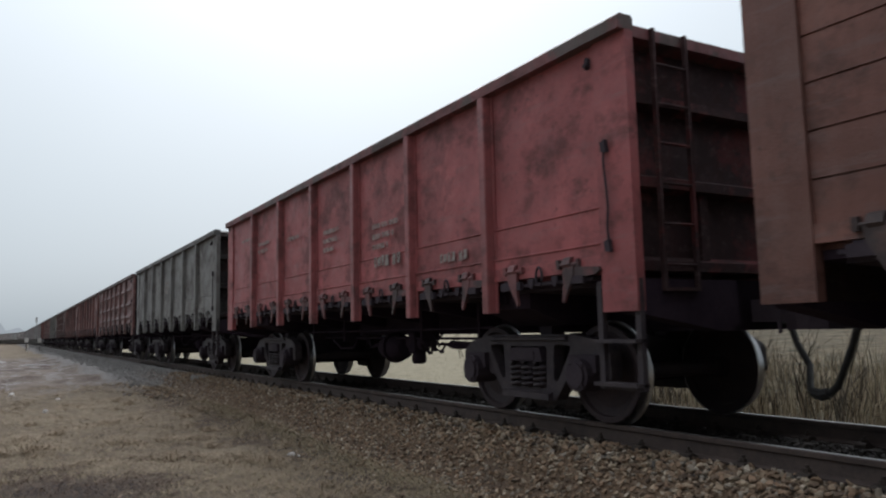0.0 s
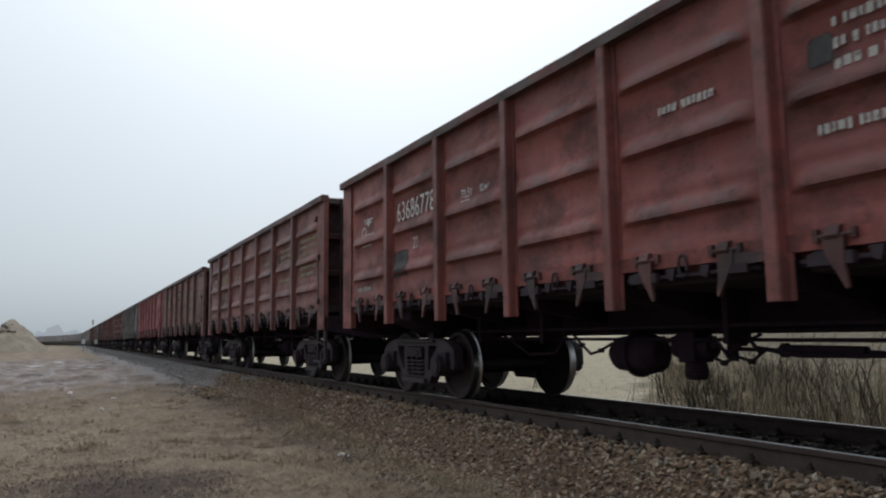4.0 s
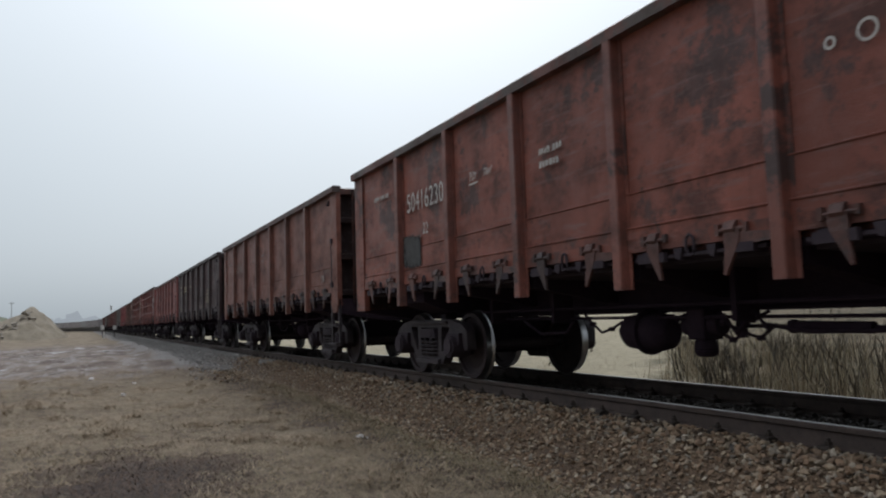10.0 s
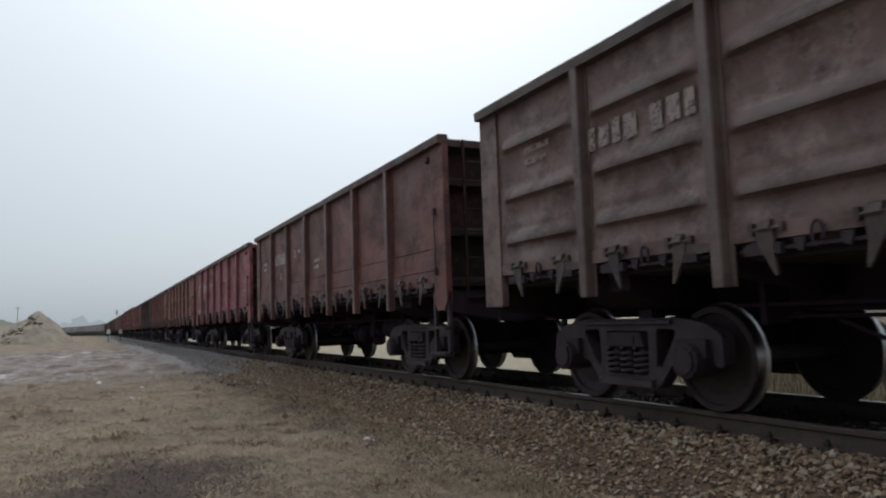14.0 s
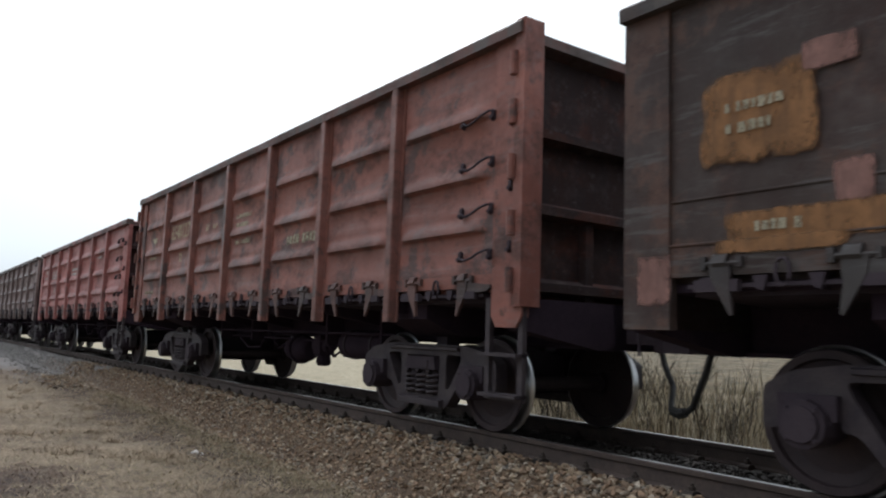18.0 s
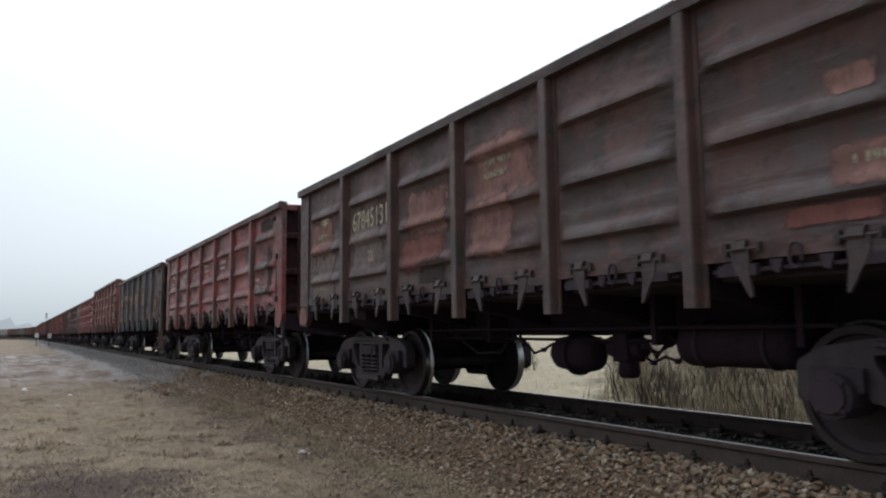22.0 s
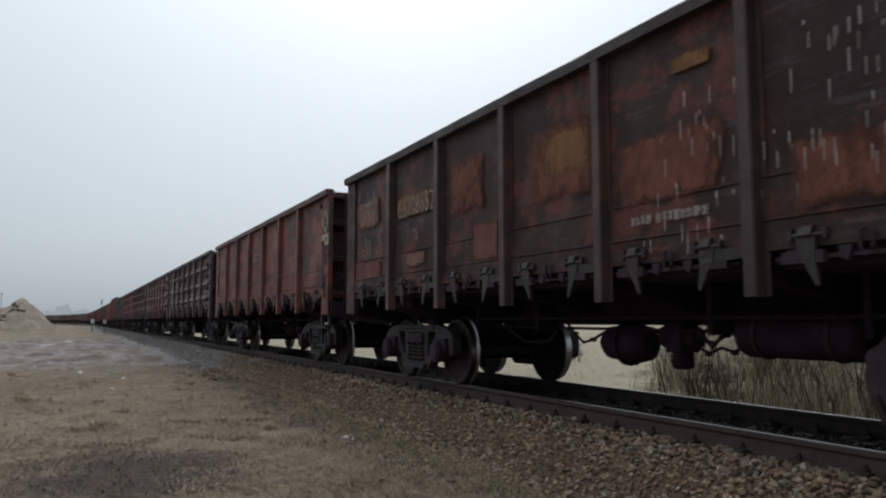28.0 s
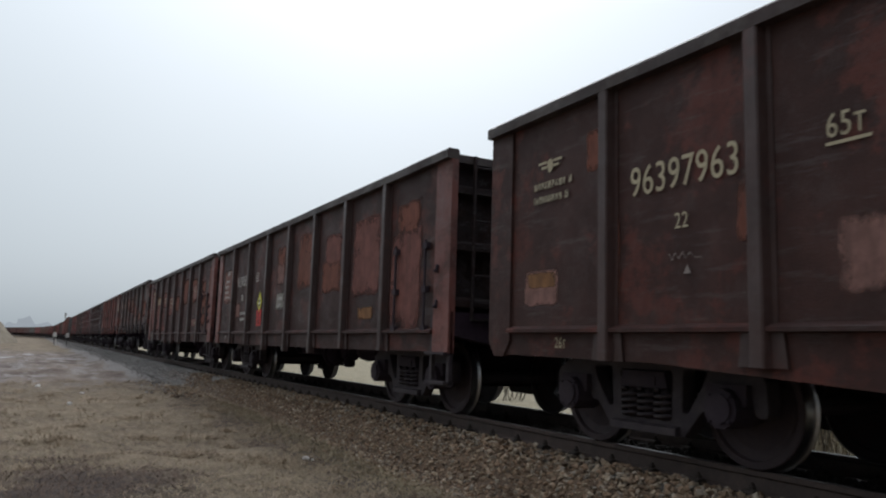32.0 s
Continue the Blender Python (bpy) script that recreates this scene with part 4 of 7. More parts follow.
def build_wagon(k, kind, col, worn, amount, number="", ink=None, label="", top=3.48, code="22", load="", cut=0.0, streak=0.5, extras=(), ladder=True, tare="", corners=None, bogie_at=4.70, belly=0.0, scuffs=0.5, lift=0.0, ribs=RIBS, post_col=None, step_col=None):
    """One open wagon with its parts. extras: (sort, y, z, a, b) marks on the near side."""
    wagon = new("gondola_wagon")
    tagged(wagon, label, "wagon", "wagons of the goods train")
    WAGONS[k] = wagon
    blind = kind == "blind"
    half = 6.62 if blind else 6.40
    dy = half - 6.40
    posts = BLIND_POSTS if blind else POSTS
    edges = [-half + 0.38, *posts, half - 0.38]
    zb = 1.10 if blind else 1.50
    zt = top - 0.12
    sheen = 0.16 if max(col) < 0.10 else 0.30
    skin = paint("paint_of_wagon", col, worn, amount, streak, scuffs=scuffs, gloss=sheen)
    rubbed = paint("paint_of_ribs", tuple(0.8 * q + 0.016 for q in col), tuple(0.35 * q + 0.055 for q in col), 0.25 + 0.35 * scuffs, streak * 0.6, scuffs=scuffs)
    cskin = paint("paint_of_corner", corners, col, 0.15, streak) if corners else skin
    base = post_col or tuple(0.85 * q + 0.006 for q in col)
    bare = paint("paint_of_post", base, tuple(0.6 * q + 0.008 for q in worn), 0.1 if post_col else amount, streak * 0.5, rough=0.44, scuffs=0.3, gloss=0.42)
    step_iron = rough_metal("painted_footstep", step_col, (0.05, 0.036, 0.032), 5.0, 0.7) if step_col else FRAME_IRON
    hook = paint("paint_of_hook", tuple(0.40 * q + 0.022 for q in col), (0.035, 0.028, 0.028), 0.6, 0.5)
    capm = paint("paint_of_top_rail", tuple(0.5 * q + 0.015 for q in col), (0.075, 0.062, 0.052), 0.6, 0.3)
    # shade of the gap put into the end colour, a third of the sides
    ends = paint("shaded_end_paint", tuple(q * 0.34 + 0.002 for q in col), (0.024, 0.019, 0.020), 0.85, 0.7, rough=0.75, gloss=0.15)
    for y0, y1 in zip(edges, edges[1:]):
        w = y1 - y0
        part("side_panel", shared(("panel", kind, round(w, 3), top, ribs), panel_mesh, kind, -w / 2, w / 2, zb, zt, ribs), skin, wagon, at=pose(0, (y0 + y1) / 2, 0))
        if kind == "ribbed":
            slot = wagon.children[-1].material_slots[1]
            slot.link = "OBJECT"
            slot.material = rubbed
    for y in posts:
        f = (0.70 if abs(y) < 3 else 0.80) if blind else 1.08
        part("side_post", shared(("post", f, top), post_mesh, f, zt), bare, wagon, at=pose(0, y, 0))
        part("side_post", shared(("post", f, top), post_mesh, f, zt), bare, wagon, at=pose(0, y, 0, 0, 0, 180))
        part("cross_beam", shared("cross_beam", cross_beam_mesh), UNDER, wagon, at=pose(0, y, 0))
    foot = 0.80 if blind else 1.04
    for s in (-1, 1):
        m = pose(0, s * dy, 0, 0, 0, 0 if s > 0 else 180)
        mc = pose(0, s * 0, 0, 0, 0, 0 if s > 0 else 180)
        corner = shared(("corner", cut, top, foot), corner_mesh, foot, zt, cut)
        part("corner_post", corner, cskin, wagon, at=pose(0, s * (half - 0.2), 0))
        part("corner_post", corner, cskin, wagon, at=pose(0, s * (half - 0.2), 0, 0, 0, 180))
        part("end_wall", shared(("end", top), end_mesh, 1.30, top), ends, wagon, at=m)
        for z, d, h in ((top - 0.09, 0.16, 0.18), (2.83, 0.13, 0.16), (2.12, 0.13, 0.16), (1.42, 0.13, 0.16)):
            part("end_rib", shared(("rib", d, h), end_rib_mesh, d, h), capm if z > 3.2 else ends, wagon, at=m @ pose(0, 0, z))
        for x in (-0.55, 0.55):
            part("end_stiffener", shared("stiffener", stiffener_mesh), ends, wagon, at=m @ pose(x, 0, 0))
        part("end_beam", shared("end_beam", end_beam_mesh), UNDER, wagon, at=pose(0, s * (half - 0.15), 0))
        part("body_bolster", shared("bolster_beam", bolster_beam_mesh), UNDER, wagon, at=pose(0, s * (bogie_at if blind else 4.325), 0))
        part("coupler", shared("coupler", coupler_mesh), GRIME, wagon, at=mc)
        part("brake_hose", shared(("hose", s), hose_mesh, s > 0), RUBBER, wagon, "black rubber brake hose", at=mc)
        part("uncoupling_lever", shared("lever", lever_mesh), GRIME, wagon, at=m)
        add_bogie(wagon, s * (bogie_at if blind else 4.325))
    cap = shared(("cap", top, half), cap_mesh, top, 2 * half)
    part("top_rail", cap, capm, wagon, "dented steel top rail")
    part("top_rail", cap, capm, wagon, "dented steel top rail", at=pose(0, 0, 0, 0, 0, 180))
    part("far_side_wall", shared(("far", top, half), far_side_mesh, 1.2, top, half - 0.2), skin, wagon)
    part("floor", shared(("floor", half), floor_mesh, half - 0.27), UNDER, wagon)
    part("centre_sill", shared(("centre", half), centre_sill_mesh, half - 0.05), UNDER, wagon)
    if blind:
        part("centre_web", shared("belly", belly_mesh), UNDER, wagon, "deep belly of the centre sill")
    if ladder:
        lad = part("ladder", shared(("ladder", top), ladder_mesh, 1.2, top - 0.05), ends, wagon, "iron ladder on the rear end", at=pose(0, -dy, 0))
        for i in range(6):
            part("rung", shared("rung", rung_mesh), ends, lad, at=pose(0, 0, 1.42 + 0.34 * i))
    for s in (-1, 1):
        hanger = part("footstep", shared("step", step_mesh), step_iron, wagon, "hanging iron footstep", at=pose(s * (SIDE - 0.02), s * (half - 0.25), 0))
        for z in (0.45, 0.80):
            part("tread", shared("tread", tread_mesh), step_iron, hanger, at=pose(0, 0, z))
    if blind:
        for r in (0, 180):
            part("deep_sill", shared(("deep_sill", belly), deep_sill_mesh, half - 0.2, belly), skin, wagon, at=pose(0, 0, 0, 0, 0, r))
            part("ledge", shared("ledge", ledge_mesh, half - 0.4), skin, wagon, at=pose(0, 0, 0, 0, 0, r))
        for y in posts:
            part("post_gusset", shared("gusset", gusset_mesh), bare, wagon, at=pose(0, y, 0))
        for z in (1.40, 1.84):
            part("lug", shared("lug", lug_mesh), GRIME, wagon, at=pose(0, -6.32, z))
        for y in (-6.0, -5.10):
            part("locking_bar", shared("lock_bar", lock_bar_mesh), GRIME, wagon, at=pose(0, y, 0))
    else:
        part("side_sill", shared("sill", sill_mesh), skin, wagon)
        for i in range(7):
            c = (edges[i] + edges[i + 1]) / 2
            part("hatch", shared("hatch", hatch_mesh), GRIME, wagon, at=pose(0, c, 0))
            part("hatch_ring", shared("hatch_ring", hatch_ring_mesh), GRIME, wagon, at=pose(0, c, 0))
            for s in (-0.42, 0.42):
                part("hatch_hook", shared(("fork", s < 0), fork_mesh, s < 0), hook, wagon, at=pose(0, c + s, 0))
    for i in range(5):
        part("brake_rod", shared(("rod", i), rod_mesh, i), UNDER, wagon)
    for y in (-2.9, -1.4, 1.4, 2.9):
        part("rod_hanger", shared("hanger", hanger_mesh), UNDER, wagon, at=pose(0, y, 0))
    tank = k in (9, 12, 15, 17, 19, 20, 21) or k < 0
    if tank:
        part("air_reservoir", shared("tank", tank_mesh, 0.20, 0.62), UNDER, wagon, at=pose(-0.5, -2.15, 0.79))
    else:
        part("slack_adjuster", shared("adjuster", adjuster_mesh), UNDER, wagon)
    part("brake_valve", shared("valve", valve_mesh), UNDER, wagon, at=pose(-0.45, -0.72, 0.66))
    part("brake_cylinder", shared("cylinder", cylinder_mesh), UNDER, wagon, at=pose(-0.45, 0.10, 0.67))
    for i in range(4):
        part("air_pipe", shared(("pipe", i), pipe_mesh, i), UNDER, wagon)
    for y in (-2.5, -1.8) if tank else ():
        part("tank_strap", shared("strap", strap_mesh), GRIME, wagon, at=pose(-0.5, y, 0.79))
    # marks on the near side
    x = -SIDE - {"smooth": 0.026, "blind": 0.012}.get(kind, 0.008)
    ink = ink or WHITE
    worn_ink = FADED_CREAM if ink is CREAM else DULL_WHITE if ink in (WHITE, FRESH) else FADED
    xt = x - 0.009
    if number:
        wording("number", number, ink, wagon, xt, 4.02 if not blind else 4.42, lift + (2.45 if 3.4 < top < 3.5 else 2.57 if top > 3.5 else 2.16), 0.28 if not blind else 0.25, 0.80)
    if code:
        wording("code", code, ink, wagon, xt, 3.46 if not blind else 3.92, lift + ((2.08 if kind == "smooth" else 1.95) if 3.4 < top < 3.5 else 2.12 if top > 3.5 else 1.83), 0.16 if not blind else 0.125, 0.8)
    if load:
        first, *rest = load.split(" ")
        wording("load_mark", first, ink, wagon, xt, 2.0 if not blind else 2.62, lift + (2.57 if not blind else 2.25), 0.115 if not blind else 0.16, 0.8)
        if ink in (FRESH, WHITE) or blind:
            part("underline", shared(("underline", blind), underline_mesh, 0.30 if blind else 0.22), ink, wagon, at=pose(xt, 2.62 if blind else 2.0, lift + (2.21 if blind else 2.53)))
        for more in rest:
            wording("volume_mark", more, ink, wagon, xt, 1.62 - (0.10 if len(first) > 4 else 0.0) if not blind else 2.24, lift + (2.58 if not blind else 2.26), 0.09, 0.8)
    if tare:
        wording("tare_mark", tare, ink, wagon, xt - 0.004, 5.75 if not blind else 5.45, 1.63 if not blind else 0.90, 0.10, 0.8)
    for j, (sort, y, z, a, b) in enumerate(extras):
        if sort == "bars":
            rows = [(-(0.14 * i), 0.0, -b * (1 - 0.15 * (i % 3)), 0.075) for i in range(a)]
            tagged(part("worn_lettering", shared(("bars", a, b, (k * 7 + j) % 5), bars_mesh, rows, (k * 7 + j) % 5), worn_ink, wagon, at=pose(xt, y, z)), kind="stuff")
        elif sort == "big":
            tagged(part("worn_lettering", shared(("big", a, b), bars_mesh, [(0, 0, -b, a)], 3), worn_ink, wagon, at=pose(xt, y, z)), kind="stuff")
        elif sort == "emblem":
            part("emblem", shared("emblem", emblem_mesh), ink, wagon, at=pose(xt, y, z))
        elif sort == "ring":
            part("painted_ring", shared(("ring", a), ring_mesh, a, 0.02), ink, wagon, at=pose(xt, y, z))
        elif sort == "rag":
            part("bent_strip", shared("rag", rag_mesh), GRIME, wagon, "bent strip of sheet metal on the top rail", at=pose(0, y, z))
        elif sort == "hinge_post":
            upright = part("hinge_post", shared("hinge_post", hinge_post_mesh), cskin, wagon, "upright hinge post of the end door", at=pose(0, y, 0))
            for zk in (1.45, 1.95, 2.45, 2.95, 3.4):
                part("knuckle", shared("knuckle", knuckle_mesh), cskin, upright, at=pose(0, 0, zk))
        elif sort == "chalk":
            tagged(part("chalk_mark", shared("chalk", chalk_mesh), FADED, wagon, at=pose(xt, y, z)), "scribbled chalk mark", kind="stuff")
        elif sort == "lug":
            part("lug", shared("lug", lug_mesh), GRIME, wagon, at=pose(0, y, z))
        elif sort == "corner_rod":
            part("tie_rod", shared("corner_rod", corner_rod_mesh), GRIME, wagon, "bent iron rod on the corner post", at=pose(0, y, 0))
        elif sort == "handle":
            part("grab_handle", shared("handle", handle_mesh), GRIME, wagon, at=pose(0, y, z))
        elif sort in ("placard", "diamond"):
            me = shared("diamond", diamond_mesh)
            part("placard", me, CREAM if sort == "placard" else YELLOW_PATCH, wagon, "cream-painted diamond mark" if sort == "placard" else "yellow diamond placard", at=pose(xt - 0.002, y, z))
            if sort == "placard":
                part("placard_face", shared("inner_diamond", inner_diamond_mesh), GREY_FACE, wagon, at=pose(xt - 0.004, y, z))
            else:
                part("placard_face", shared("small_diamond", small_diamond_mesh), PALE_FACE, wagon, at=pose(xt - 0.004, y, z))
            part("placard_print", shared("print", bars_mesh, [(0.03, 0.10, -0.10, 0.06), (-0.07, 0.07, -0.07, 0.05)], 2), GRIME, wagon, at=pose(xt - 0.006, y, z))
        elif sort == "number_plate":
            part("painted_plate", shared("number_plate", number_plate_mesh), CREAM, wagon, "cream-painted plate mark", at=pose(xt - 0.002, y, z))
            part("plate_print", shared("number_print", bars_mesh, [(0.0, 0.15, -0.12, 0.12)], 4), GREY_FACE, wagon, at=pose(xt - 0.005, y, z))
        elif sort == "plate":
            part("red_plate", shared("plate", plate_mesh), RED_PATCH, wagon, "red painted plate", at=pose(xt - 0.002, y, z))
            part("plate_print", shared("plate_line", plate_line_mesh), BLACK, wagon, at=pose(xt - 0.0045, y, z))
            wording("plate_text", "50", BLACK, wagon, xt - 0.006, y + 0.08, z + 0.03, 0.11, 0.9)
            wording("plate_text", "1942", BLACK, wagon, xt - 0.006, y + 0.155, z - 0.145, 0.11, 0.9)
        elif sort == "drips":
            tagged(part("paint_spatter", shared(("drips", a), drips_mesh, a), WHITE, wagon, at=pose(xt, y, z)), "runs of spilt white paint", kind="stuff")
        else:
            if abs(y) > half - 0.42:
                part("paint_patch", shared(("patch", a, b, j % 4), patch_mesh, a, b, j), sort, wagon, at=pose(-SIDE - 0.033 - 0.0003 * j, y, z))
            elif kind == "ribbed":
                part("paint_patch", ribbed_patch_mesh(y, z, a, b, edges, ribs), sort, wagon, at=pose(-SIDE - 0.003 - 0.0003 * j, y, z))
            else:
                part("paint_patch", shared(("patch", a, b, j % 4), patch_mesh, a, b, j), sort, wagon, at=pose(x + {"smooth": 0.004, "blind": 0.008}.get(kind, 0.003) - 0.0003 * j, y, z))
    return wagon


# ---- the train ----
ORANGE_PATCH = patch_paint("orange_patch", (0.25, 0.125, 0.055), 0.45, 4.0)
BRICK_PATCH = patch_paint("brick_patch", (0.195, 0.073, 0.050), 0.30, 2.6)
RED_ZONE = patch_paint("red_painted_zone", (0.20, 0.082, 0.068), 0.62, 2.0)
PINK_PATCH = patch_paint("pale_patch", (0.25, 0.135, 0.115), 0.50, 3.0)
PALE_SMEAR = patch_paint("pale_smear", (0.30, 0.28, 0.25), 0.45, 6.0)
GREY_PATCH = patch_paint("grey_patch", (0.078, 0.077, 0.076), 0.62, 3.0)
DARK_PATCH = patch_paint("dark_stain", (0.052, 0.037, 0.034), 0.12, 2.0)
PALE_ZONE = patch_paint("pale_worn_coat", (0.20, 0.155, 0.145), 0.34, 2.6)
SCUFF = patch_paint("scuffed_metal", (0.20, 0.175, 0.165), 0.20, 3.4)
YELLOW_PATCH = stencil("yellow_placard", (0.70, 0.66, 0.06), 0.1)
RED_PATCH = stencil("red_placard", (0.62, 0.06, 0.05), 0.2)
STD = [("emblem", 5.2, 2.72, 0, 0), ("bars", 5.5, 2.52, 2, 0.5), ("bars", 5.7, 1.66, 1, 0.6)]
HINGES = [("lug", y, z, 0, 0) for z in (3.0, 2.56, 2.12, 1.7) for y in (-5.54, -5.98)] + [("handle", -5.76, z, 0, 0) for z in (3.0, 2.56, 2.12, 1.7)] + [("lug", -6.25, z, 0, 0) for z in (2.9, 2.3, 1.75)]
PLAIN = [("corner_rod", -6.12, 0, 0, 0), ("lug", -5.95, 3.2, 0, 0)]
